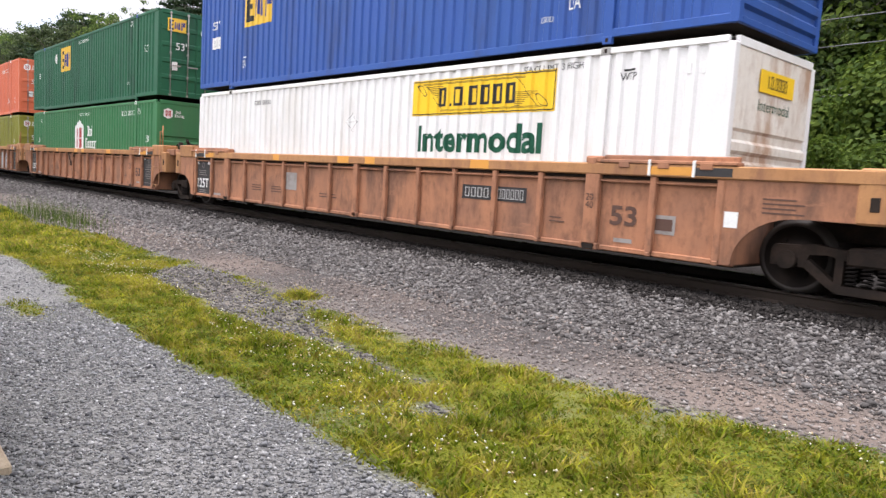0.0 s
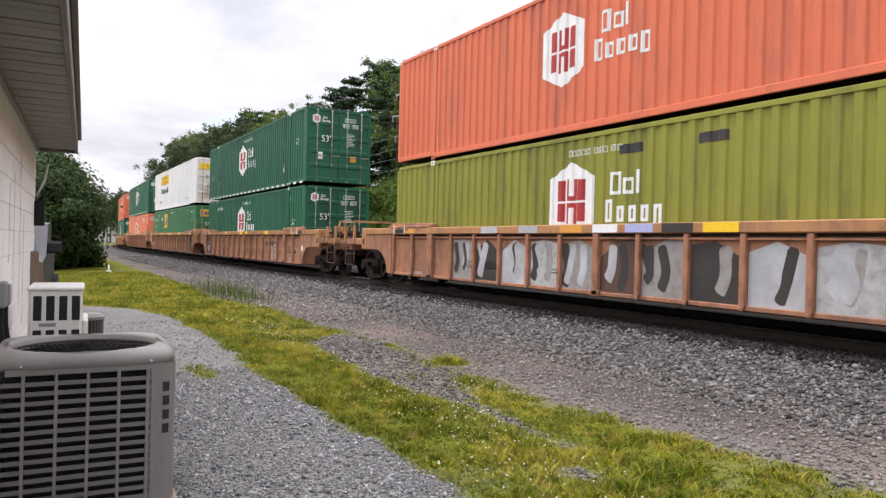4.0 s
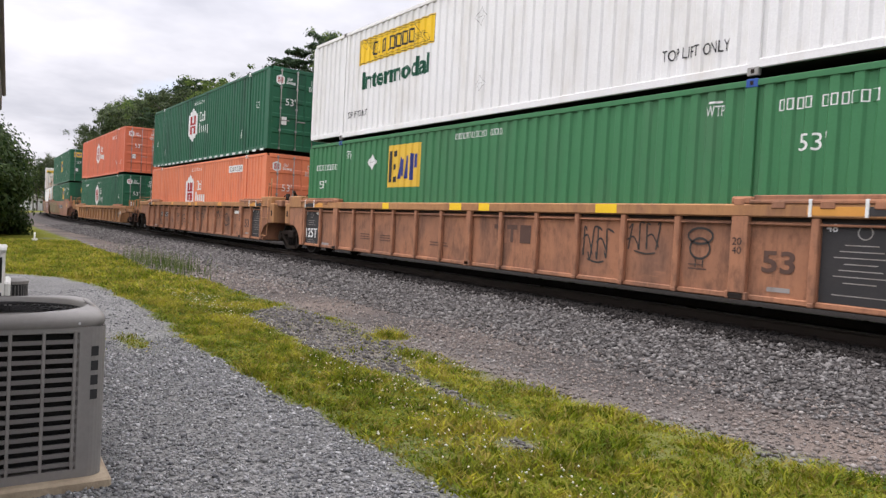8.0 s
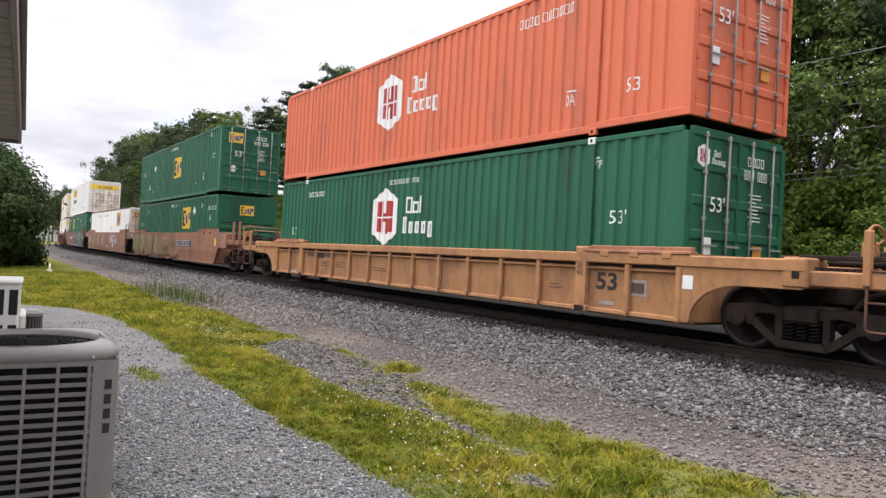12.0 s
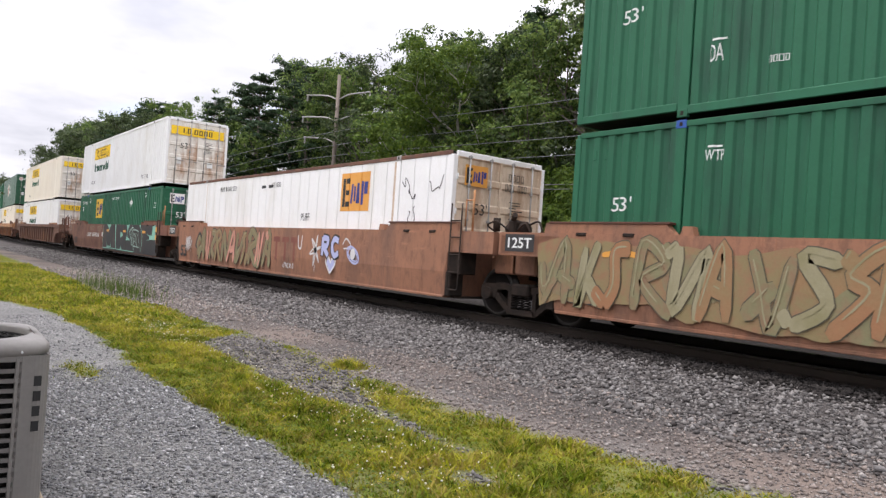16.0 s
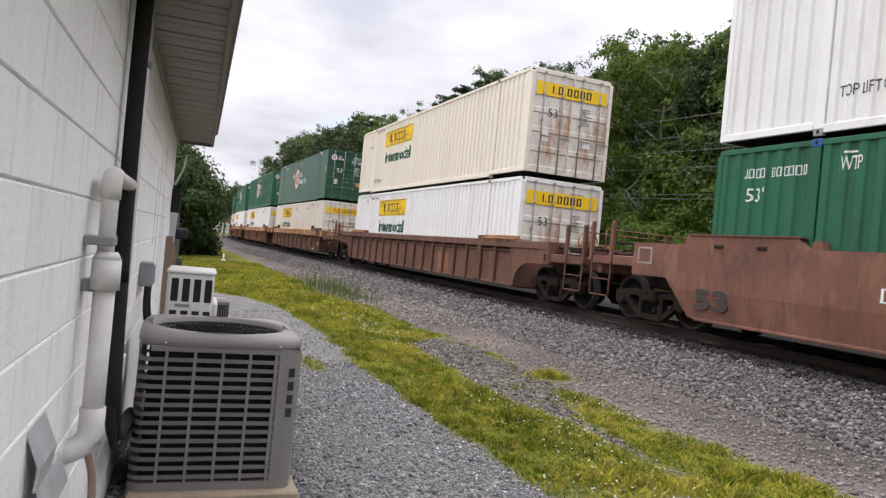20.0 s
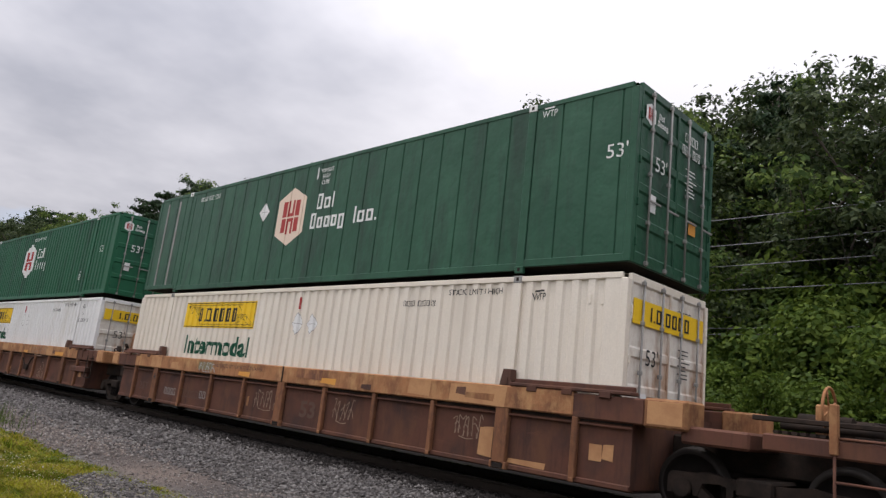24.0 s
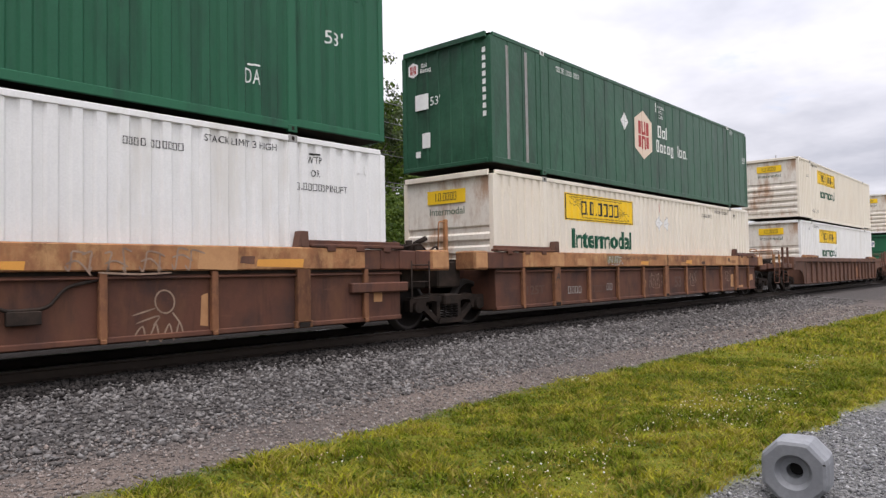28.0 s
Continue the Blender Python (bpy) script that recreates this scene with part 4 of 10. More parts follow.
STYLES = {
    "int_pin": ("white", "steel", "yellow", INT_PIN, "white corrugated steel container with yellow sign and lifting notes"),
    "hex_green": ("green", "steel", "hexagon", HEX_LOW, "forest green corrugated steel container with a white hexagon sign"),
    "hex_green_turned": ("green_light", "steel", "hexagon", [("sign", "hexagon", 9.25, 0.93), fifty(1.08, 1.6), word("WTP", 1.9, 2.5, 0.14, 0.3), code("XXXX XXXXXX", 3.4, 2.5, 0.16), code("XXXXXXX XXXX XXXX", 8.6, 2.6, 0.11), fifty(LONG - 0.8, 1.58), word("WTP", LONG - 1.3, 2.4, 0.14, 0.28)], "mid green corrugated steel container with white hexagon sign"),
    "hex_green_top": ("green", "steel", "hexagon", HEX_UP, "forest green corrugated steel container, white hexagon sign, upper tier"),
    "hex_orange": ("orange", "steel", "hexagon", [("sign", "hexagon", 9.8, 0.93), fifty(1.3, 0.75), word("DA", 2.7, 0.7, 0.2, 0.22), code("XXXX XXXXXX", 4.1, 2.4, 0.18)], "salmon orange corrugated steel container with white hexagon sign"),
    "hex_orange_pale": ("orange_pale", "steel", "hexagon", [("sign", "hexagon", 9.78, 0.93), ("sign", "number_strip", 3.95, 2.32), code("XXXXXXX XXXX XXXX", 8.9, 2.6, 0.11)], "pale orange corrugated steel container with white hexagon sign"),
    "hex_olive": ("olive", "steel", "hexagon", [("sign", "hexagon", 9.45, 0.93), fifty(1.4, 1.5), word("WTP", 2.0, 2.42, 0.14, 0.3), code("XXXXXXX XXXX XXXX", 8.9, 2.55, 0.11), ("sign", "patch", 7.6, 2.42), ("sign", "patch", 5.9, 2.42)], "yellow-green corrugated steel container with white hexagon sign"),
    "sq_green": ("green", "steel", "square", [("sign", "logo_square", 11.4, 1.6), ("sign", "diamond", 12.4, 2.0, 0.85), fifty(1.27, 1.68), word("WTP", 2.64, 2.6, 0.14, 0.28), code("XXXXXXX XXXX XXXX", 8.8, 2.62, 0.11), code("XXXX", 2.9, 0.62, 0.08), fifty(LONG - 0.85, 1.65)], "forest green corrugated steel container with yellow square sign"),
    "sq_green_mid": ("green", "steel", "square", [("sign", "logo_square", 8.1, 1.1), ("sign", "diamond", 12.65, 1.68, 0.85), fifty(1.28, 1.68), word("DA", 2.61, 0.8, 0.24, 0.2), fifty(LONG - 0.8, 1.70), word("DA", LONG - 2.35, 0.85, 0.24, 0.2), code("XXXX", LONG - 3.2, 0.62, 0.09), word("WTP", 1.75, 2.6, 0.14, 0.28), code("XXXXXXX XXXX XXXX", 8.8, 2.62, 0.11), code("XXXX", 3.9, 0.62, 0.08)], "forest green corrugated steel container with yellow square sign"),
    "sq_green_low": ("green", "steel", "square", [("sign", "logo_square", 5.81, 1.43), ("sign", "diamond", 3.99, 2.02, 0.85), fifty(1.22, 1.89), code("XXXX XXXXXX", 1.5, 2.32, 0.15), word("WTP", 2.58, 2.41, 0.15, 0.26), fifty(LONG - 0.8, 1.71), word("WTP", LONG - 2.38, 2.36, 0.15, 0.28), code("XXXXXXX XXXX XXXX", 8.4, 2.6, 0.11)], "forest green corrugated steel container with yellow square sign"),
    "sq_light": ("green_light", "steel", "square", [("sign", "logo_square", 11.6, 1.58), ("sign", "diamond", 12.6, 2.0, 0.85), fifty(1.3, 2.0), code("XXXX XXXXXX", 1.6, 2.5, 0.15), word("WTP", 2.67, 2.52, 0.15, 0.28), code("XXXX XXXXXX", LONG - 0.5, 2.2, 0.15), fifty(LONG - 0.75, 1.72), word("WTP", LONG - 2.3, 2.45, 0.15, 0.28), code("XXXXXXX XXXX XXXX", 8.8, 2.62, 0.12)], "light green corrugated steel container with yellow square sign"),
    "sq_mid": ("green", "steel", "square_white", [("sign", "logo_square", 12.02, 1.58), ("sign", "diamond", 5.15, 2.05, 0.85), fifty(1.3, 2.1), code("XXXX XXXXXX", LONG - 0.6, 2.45, 0.15), fifty(LONG - 0.7, 2.1), word("WTP", 2.64, 2.53, 0.15, 0.3), word("WTP", LONG - 2.4, 2.5, 0.2, 0.34), code("XXXXXXX XXXX XXXX", 8.6, 2.55, 0.11)], "forest green corrugated steel container with pale square sign"),
    "int_white": ("white", "steel", "yellow", INT_UP, "white corrugated steel container with a yellow sign"),
    "int_low": ("white", "steel", "yellow", INT_LOW, "white corrugated steel container with yellow sign, lower tier"),
    "int_turned": ("white", "steel", "yellow", [("sign", "yellow_sign", 6.42, 2.0), ("text", "Intermodal", 6.2, 1.32, 0.5, "txt_dkgreen", 3.1, False, 0.03), word("STACK LIMIT 3 HIGH", 3.6, 2.68, 0.10, 1.2, "txt_black"), word("WTP", 1.7, 2.45, 0.11, 0.27, "txt_black"), ("sign", "diamond", 8.6, 1.72, 0.75), code("XXXX XXXXXX", 12.8, 2.5, 0.1, "txt_black")], "white corrugated steel container with yellow sign near the middle"),
    "int_cream": ("cream", "steel", "yellow", INT_LOW, "cream white corrugated steel container with yellow sign"),
    "int_cream_low": ("white", "steel", "yellow", [("sign", "yellow_sign", 12.75, 1.9), ("text", "Intermodal", 12.5, 1.22, 0.48, "txt_dkgreen", 3.15, False, 0.03), word("STACK LIMIT 3 HIGH", 14.0, 2.66, 0.10, 1.14, "txt_black"), word("WTP", LONG - 1.5, 2.5, 0.12, 0.27, "txt_black")], "white corrugated steel container, lower tier, yellow sign"),
    "int_cream_top": ("cream", "steel", "yellow", [("sign", "yellow_sign", 12.75, 1.9), ("text", "Intermodal", 12.5, 1.22, 0.48, "txt_dkgreen", 3.15, False, 0.03), word("STACK LIMIT 3 HIGH", 14.0, 2.7, 0.10, 1.14, "txt_black"), word("TOP LIFT ONLY", 13.9, 0.5, 0.17, 1.15, "txt_black"), code("XXXXXX", LONG - 1.3, 2.1, 0.1, "txt_black")], "cream white corrugated steel container, upper tier, yellow sign"),
    "sq_blue": ("blue", "steel", "square", [("sign", "logo_square", 13.5, 1.55), fifty(LONG - 0.75, 1.8), word("DA", 13.6, 0.62, 0.2, 0.24), ("sign", "notice", LONG - 0.75, 1.15), word("DA", 2.76, 0.7, 0.2, 0.24), code("XXXX", 3.3, 0.5, 0.08)], "cobalt blue corrugated steel container with yellow square sign"),
    "hex_plate": ("green_dark", "plate", "hexagon", [("sign", "hexagonwide", 9.45, 0.95), ("sign", "diamond", 10.3, 1.62, 0.9), fifty(0.5, 1.82), word("WTP", 1.78, 2.68, 0.12, 0.3), word("WARNING", 7.92, 2.62, 0.10, 0.47), word("HIGH", 7.82, 2.48, 0.10, 0.26), word("CUBE", 7.83, 2.34, 0.10, 0.28), ("bars", "i", 8.05, 2.44, 0.28), code("XXXX XXX XXX", LONG - 2.6, 2.6, 0.12), ("sign", "pale_strips", LONG - 0.55, 0.2)], "dark green riveted plate container with pale hexagon sign"),
    "sq_white": ("white", "plate", "square_orange", [("sign", "logo_square", 4.48, 1.68, 0.92, {"yellow_dull": "decal_orange"}), code("XXXX X XXX XXX", 12.8, 2.5, 0.14, "txt_black"), code("XX XXX", 8.6, 2.5, 0.13, "txt_black"), ("text", "PUFF", 6.6, 1.44, 0.2, "g_dark", 0.5), ("sign", "tag", 1.75, 1.25), ("sign", "rust_post", 2.14, 0.05), ("sign", "rust_post", LONG - 1.90, 0.05), ("sign", "patch", 9.35, 2.42, 0.55), ("sign", "patch", 8.85, 2.42, 0.55)], "white riveted plate container with orange square sign"),
}


# ---- well cars ----
OUT = -0.17      # outer face of the ribs
SHEET = -0.085   # face of the side sheet between the ribs
MIDDLE = WIDE / 2
FAR = pose(-LONG, WIDE, 0, 0, 0, 180)  # turns a front end into a rear end, a near side into a far side


def wheel_turning(bm):
    """An axle with its two wheels, about the y axis."""
    prof = [(0.10, -0.075), (0.13, -0.085), (0.16, -0.02), (0.36, 0.02), (0.39, -0.065), (0.455, -0.068), (0.462, 0.05), (0.49, 0.055), (0.49, 0.078), (0.40, 0.078), (0.36, 0.045), (0.16, 0.015), (0.12, 0.085), (0.10, 0.085)]
    n = 28
    for y, s in ((0.54 - MIDDLE, 1), (MIDDLE - 0.54, -1)):
        rings = [[bm.verts.new((r * math.cos(2 * math.pi * k / n), y + s * w, r * math.sin(2 * math.pi * k / n))) for k in range(n)] for r, w in prof]
        for i, (a, b) in enumerate(zip(rings, rings[1:])):
            for k in range(n):
                f = bm.faces.new((a[k], a[(k + 1) % n], b[(k + 1) % n], b[k]))
                f.smooth = True
                f.material_index = 1 if i in (4, 5, 6) else 0
        # two small cast marks on the plate show that it turns
        for a in (0.3, 3.6):
            box(bm, 0.25 * math.cos(a) - 0.03, 0.25 * math.cos(a) + 0.03, y - s * 0.02 - 0.012, y - s * 0.02 + 0.012, 0.25 * math.sin(a) - 0.02, 0.25 * math.sin(a) + 0.02)
    tube(bm, (0, 0.20 - MIDDLE, 0), (0, MIDDLE - 0.20, 0), 0.085, 12)


def side_frame(bm):
    """A cast side frame, about the truck's centre; it stands between y = -0.07 and 0.07."""
    for s in (1, -1):
        prism(bm, [(s * x, z) for x, z in ((0.30, 0.62), (0.62, 0.66), (0.80, 0.63), (1.08, 0.62), (1.12, 0.56), (1.12, 0.36), (1.05, 0.36), (1.03, 0.52), (0.80, 0.52), (0.78, 0.36), (0.72, 0.36), (0.66, 0.52), (0.45, 0.54), (0.30, 0.50))], -0.07, 0.07)
        prism(bm, [(s * x, z) for x, z in ((0.72, 0.50), (0.80, 0.42), (0.45, 0.16), (0.34, 0.10), (0.30, 0.20), (0.38, 0.24))], -0.06, 0.06)
        prism(bm, [(s * x, z) for x, z in ((0.27, 0.15), (0.36, 0.15), (0.36, 0.60), (0.27, 0.60))], -0.068, 0.068)
        tube(bm, (s * 0.915, -0.13, 0.44), (s * 0.915, 0.06, 0.44), 0.115, 16)
        box(bm, s * 0.915 - 0.13, s * 0.915 + 0.13, -0.055, 0.055, 0.47, 0.56, c=0.02)
    prism(bm, [(-0.34, 0.10), (0.34, 0.10), (0.30, 0.20), (-0.30, 0.20)], -0.11, 0.11)
    prism(bm, [(-0.30, 0.50), (0.30, 0.50), (0.30, 0.62), (-0.30, 0.62)], -0.065, 0.065)


def spring(bm):
    """One coil spring of a truck."""
    hose(bm, [(0.062 * math.cos(1.05 * k), -0.02 + 0.062 * math.sin(1.05 * k), 0.205 + 0.0078 * k) for k in range(36)], 0.013, 5)


WHEELSETS = []


def truck(car, x, roll):
    t = part("truck", mesh("truck", lambda bm: (box(bm, -0.22, 0.22, 0.15, WIDE - 0.15, 0.44, 0.66, c=0.03), tube(bm, (0, MIDDLE, 0.6), (0, MIDDLE, 0.86), 0.2, 16)), "truck"), None, car, "black cast steel truck", Matrix.Translation((x, 0, 0)))
    for y in (0.30, WIDE - 0.30):
        part("side_frame", mesh("side_frame", side_frame, "truck"), None, t, "", Matrix.Translation((0, y, 0)))
        for dx in (-0.17, 0.0, 0.17):
            part("spring", mesh("spring", spring, "wheel"), None, t, "", Matrix.Translation((dx, y - 0.05, 0)))
    for dx in (-0.915, 0.915):
        w = part("wheelset", mesh("wheelset", wheel_turning, ["wheel", "tread"]), None, t, "wheels with bright worn treads", Matrix.Translation((dx, MIDDLE, 0.46)))
        if roll:
            WHEELSETS.append((w, dx))
    part("brake_beam", simple("brake_beam", "truck", (-0.40, -0.34, 0.45, WIDE - 0.45, 0.36, 0.46), (0.34, 0.40, 0.45, WIDE - 0.45, 0.36, 0.46)), None, t)


def arc_web(u0, u1, foot, z_low, z_top, reach):
    """The outline of a side web that bows up over a wheel, from its foot at u0 to its arch at reach and its end at u1."""
    pts = [(0.0, foot), (u0, foot)]
    for k in range(11):
        a = math.pi / 2 * k / 10
        pts.append((reach - (reach - u0 - 0.04) * math.cos(a), foot + 0.02 + (z_low - foot - 0.02) * math.sin(a)))
    return pts + [(u1, z_low), (u1, z_top), (0.0, z_top)]


def both_sides(name, key, mat, car, at, boxes, c=0.02, label=""):
    """A piece on the near side of an end, and its twin on the far side; boxes are given for the near side."""
    near = mesh((name, key, mat), lambda bm: [box(bm, *b, c=c) for b in boxes], mat)
    far = mesh((name, key, mat, "far"), lambda bm: [box(bm, b[0], b[1], WIDE - b[3], WIDE - b[2], b[4], b[5], c=c) for b in boxes], mat)
    part(name, near, None, car, label, at)
    part(name, far, None, car, label, at)


def web_pair(car, at, key, outline, mat, y0=OUT + 0.02, y1=OUT + 0.07):
    part("end_web", mesh(("end_web", key, mat), lambda bm: prism(bm, outline, y0, y1), mat), None, car, "", at)
    part("end_web", mesh(("end_web", key, mat, "far"), lambda bm: prism(bm, outline, WIDE - y1, WIDE - y0), mat), None, car, "", at)


def brake_cluster(car, at, z, u=0.0):
    """Valves, a small reservoir and hoses heaped over the joint."""
    def make(bm):
        tube(bm, (0.9, 0.7, 0.16), (1.4, 0.7, 0.16), 0.12, 12)
        box(bm, 1.05, 1.25, 0.5, 0.9, 0.0, 0.32, c=0.03)
        box(bm, 0.75, 0.9, 0.9, 1.3, 0.0, 0.22, c=0.03)
        tube(bm, (1.1, 0.6, 0.3), (1.3, 0.45, 0.42), 0.05, 8)
        tube(bm, (0.8, 0.45, 0.1), (0.8, 0.45, 0.36), 0.07, 10)
        hose(bm, rod_bends([(1.3, 0.5, 0.1), (1.6, 0.45, 0.28), (1.75, 0.5, 0.0), (1.7, 0.6, -0.3)], 0.1), 0.022, 6)
        hose(bm, rod_bends([(1.2, 0.8, 0.2), (1.55, 0.85, 0.35), (1.8, 0.8, -0.1)], 0.1), 0.02, 6)
        hose(bm, rod_bends([(0.7, 0.6, 0.05), (0.55, 0.4, 0.22), (0.95, 0.3, 0.30), (1.35, 0.38, 0.05)], 0.1), 0.018, 6)
    part("brake_gear", mesh("brake_gear", make, "truck"), None, car, "", at @ Matrix.Translation((u, 0, z)))


def ladder(car, at, u0, u1, z0, z1, rungs, mat="brown_dark", r=0.016):
    y = OUT - 0.04
    lad = part("grab_ladder", mesh(("grab_ladder", u0, u1, z0, z1, mat), lambda bm: hose(bm, rod_bends([(u0, y, z1), (u0, y, z0), (u1, y, z0), (u1, y, z1)]), r, 6), mat), None, car, "", at)
    for z in rungs:
        part("rung", mesh(("rung", u0, u1, mat), lambda bm: tube(bm, (u0, y, 0), (u1, y, 0), r * 0.85, 6), mat), None, lad, "", Matrix.Translation((0, 0, z)))


def end_open(car, at, p):
    """An end whose stubby corner blocks leave the shared truck in full view."""
    body, sill, T = p["body"], p["sill"], p["top"]
    rear = at is FAR
    u0, u1 = (0.42, 0.88) if rear else (0.98, 1.52)
    both_sides("end_block", ("open", rear, T), sill, car, at, [(u0, u1, OUT, 0.34, T - 0.38, T)], 0.03)
    both_sides("end_patch", ("open", rear), "bare_tan", car, at, [(u0 + 0.05, u1 - 0.05, OUT - 0.005, OUT + 0.005, T - 0.33, T - 0.04)], 0.003, "faded orange patch on the block")
    both_sides("end_rail", ("open", rear, T), body, car, at, [(-0.9, u0 + 0.01, OUT + 0.012, 0.29, T - 0.36, T - 0.02)])
    for u in ((-0.6, -0.2, 0.12) if rear else (-0.7, -0.25, 0.2, 0.62)):
        part("gusset", simple(("open_gusset", T), body, (-0.05, 0.05, OUT - 0.006, OUT + 0.03, T - 0.34, T - 0.02), c=0.01), None, car, "", at @ Matrix.Translation((u, 0, 0)))
    if not rear:
        both_sides("tool_tray", "open", body, car, at, [(-0.95, 0.36, OUT - 0.02, OUT + 0.12, 0.76, 0.93)])
        ladder(car, at, 0.42, 0.88, 0.62, 1.30, (0.92, 1.22), "truck", 0.013)
    part("cross_beam", simple("open_beam", "truck", (0.7, 1.40, 0.34, WIDE - 0.34, 0.78, 1.30), (0.1, 0.9, 0.95, WIDE - 0.95, 0.78, 1.15), c=0.03), None, car, "", at)
    part("end_platform", mesh(("open_walk", body), lambda bm: [box(bm, 0.20 + 0.09 * k, 0.26 + 0.09 * k, 0.36, WIDE - 0.36, 1.31, 1.34) for k in range(13)], "truck"), None, car, "", at)
    part("joint_pin", mesh("joint_pin_open", lambda bm: (tube(bm, (1.30, MIDDLE, 0.88), (1.97, MIDDLE, 0.88), 0.16, 12), tube(bm, (1.9, MIDDLE, 0.72), (1.9, MIDDLE, 1.04), 0.2, 14)), "truck"), None, car, "", at)
    brake_cluster(car, at, T - 0.16, -0.45 if rear else 0.25)
    part("stanchion", mesh(("open_stanchion", sill), lambda bm: (box(bm, 0.98, 1.06, WIDE - 0.5, WIDE - 0.42, 1.3, 2.15, c=0.01), hose(bm, rod_bends([(1.04, WIDE - 0.46, 2.1), (1.22, WIDE - 0.46, 2.1), (1.26, WIDE - 0.46, 1.4)]), 0.016, 6)), sill), None, car, "", at)


def end_joint(car, at, p, kind):
    """The end over a shared truck, out to 1.86 m."""
    body, sill = p["body"], p["sill"]
    if kind == "open":
        return end_open(car, at, p)
    T = p["top"]
    if kind:
        # a smooth car: the sheet goes on as a plain raised apron
        both_sides("end_block", ("smooth", body), sill, car, at, [(0.04, 1.50, OUT, 0.20, 1.17, T - 0.02)], 0.03)
        both_sides("end_brace", ("smooth", body), "truck", car, at, [(0.10, 0.55, OUT + 0.05, 0.30, 0.74, 1.19), (0.14, 0.30, OUT + 0.02, 0.2, 0.30, 0.80)])
    else:
        web_pair(car, at, ("joint", T), arc_web(0.12, 1.0, 0.29, 0.87, T - 0.16, 0.88), body)
        both_sides("end_block", ("joint", T), sill, car, at, [(0.10, 1.02, OUT, 0.32, T - 0.17, T + 0.18)], 0.025)
        both_sides("end_pillar", ("joint", T), "tan_pale", car, at, [(0.94, 1.27, OUT - 0.006, 0.30, 0.87, T - 0.04)], 0.025)
        both_sides("pillar_slot", ("joint", T), "truck", car, at, [(1.05, 1.15, OUT - 0.010, OUT + 0.02, 1.10, 1.28)], 0.004, "dark slot")
        both_sides("corner_step", ("joint", T), body, car, at, [(1.02, 1.62, OUT + 0.12, 0.30, T - 0.13, T + 0.06)], 0.02)
    part("cross_beam", simple("cross_beam", body, (1.05, 1.66, 0.32, WIDE - 0.32, 0.82, T - 0.10), (0.25, 1.05, 0.95, WIDE - 0.95, 0.78, 1.15), c=0.03), None, car, "", at)
    part("end_platform", mesh(("grating", sill, T), lambda bm: [box(bm, 0.30 + 0.09 * k, 0.36 + 0.09 * k, 0.05, WIDE - 0.05, T - 0.08, T - 0.05) for k in range(10)], sill), None, car, "", at)
    part("joint_pin", mesh("joint_pin", lambda bm: (tube(bm, (1.55, MIDDLE, 0.88), (1.97, MIDDLE, 0.88), 0.16, 12), tube(bm, (1.9, MIDDLE, 0.72), (1.9, MIDDLE, 1.04), 0.2, 14)), "truck"), None, car, "", at)
    if at is not FAR:
        u0, u1 = (0.30, 0.62) if kind else (0.30, 0.86)
        ladder(car, at, u0, u1, 0.44, 2.12 if kind else 1.62, (0.78, 1.12, 1.46, 1.78) if kind else (1.02, 1.42), "truck" if kind else "sill_rust")
        part("brake_stand", mesh(("brake_stand", T), lambda bm: (tube(bm, (0.84, OUT + 0.06, T), (0.84, OUT + 0.06, T + 0.80), 0.022, 8), tube(bm, (0.62, OUT + 0.06, T + 0.1), (0.62, OUT + 0.06, T + 0.62), 0.016, 6), tube(bm, (0.62, OUT + 0.06, T + 0.6), (0.86, OUT + 0.06, T + 0.6), 0.014, 6)), "sill_rust"), None, car, "rusty upright rod", at)
        brake_cluster(car, at, T - 0.05, 0.1)


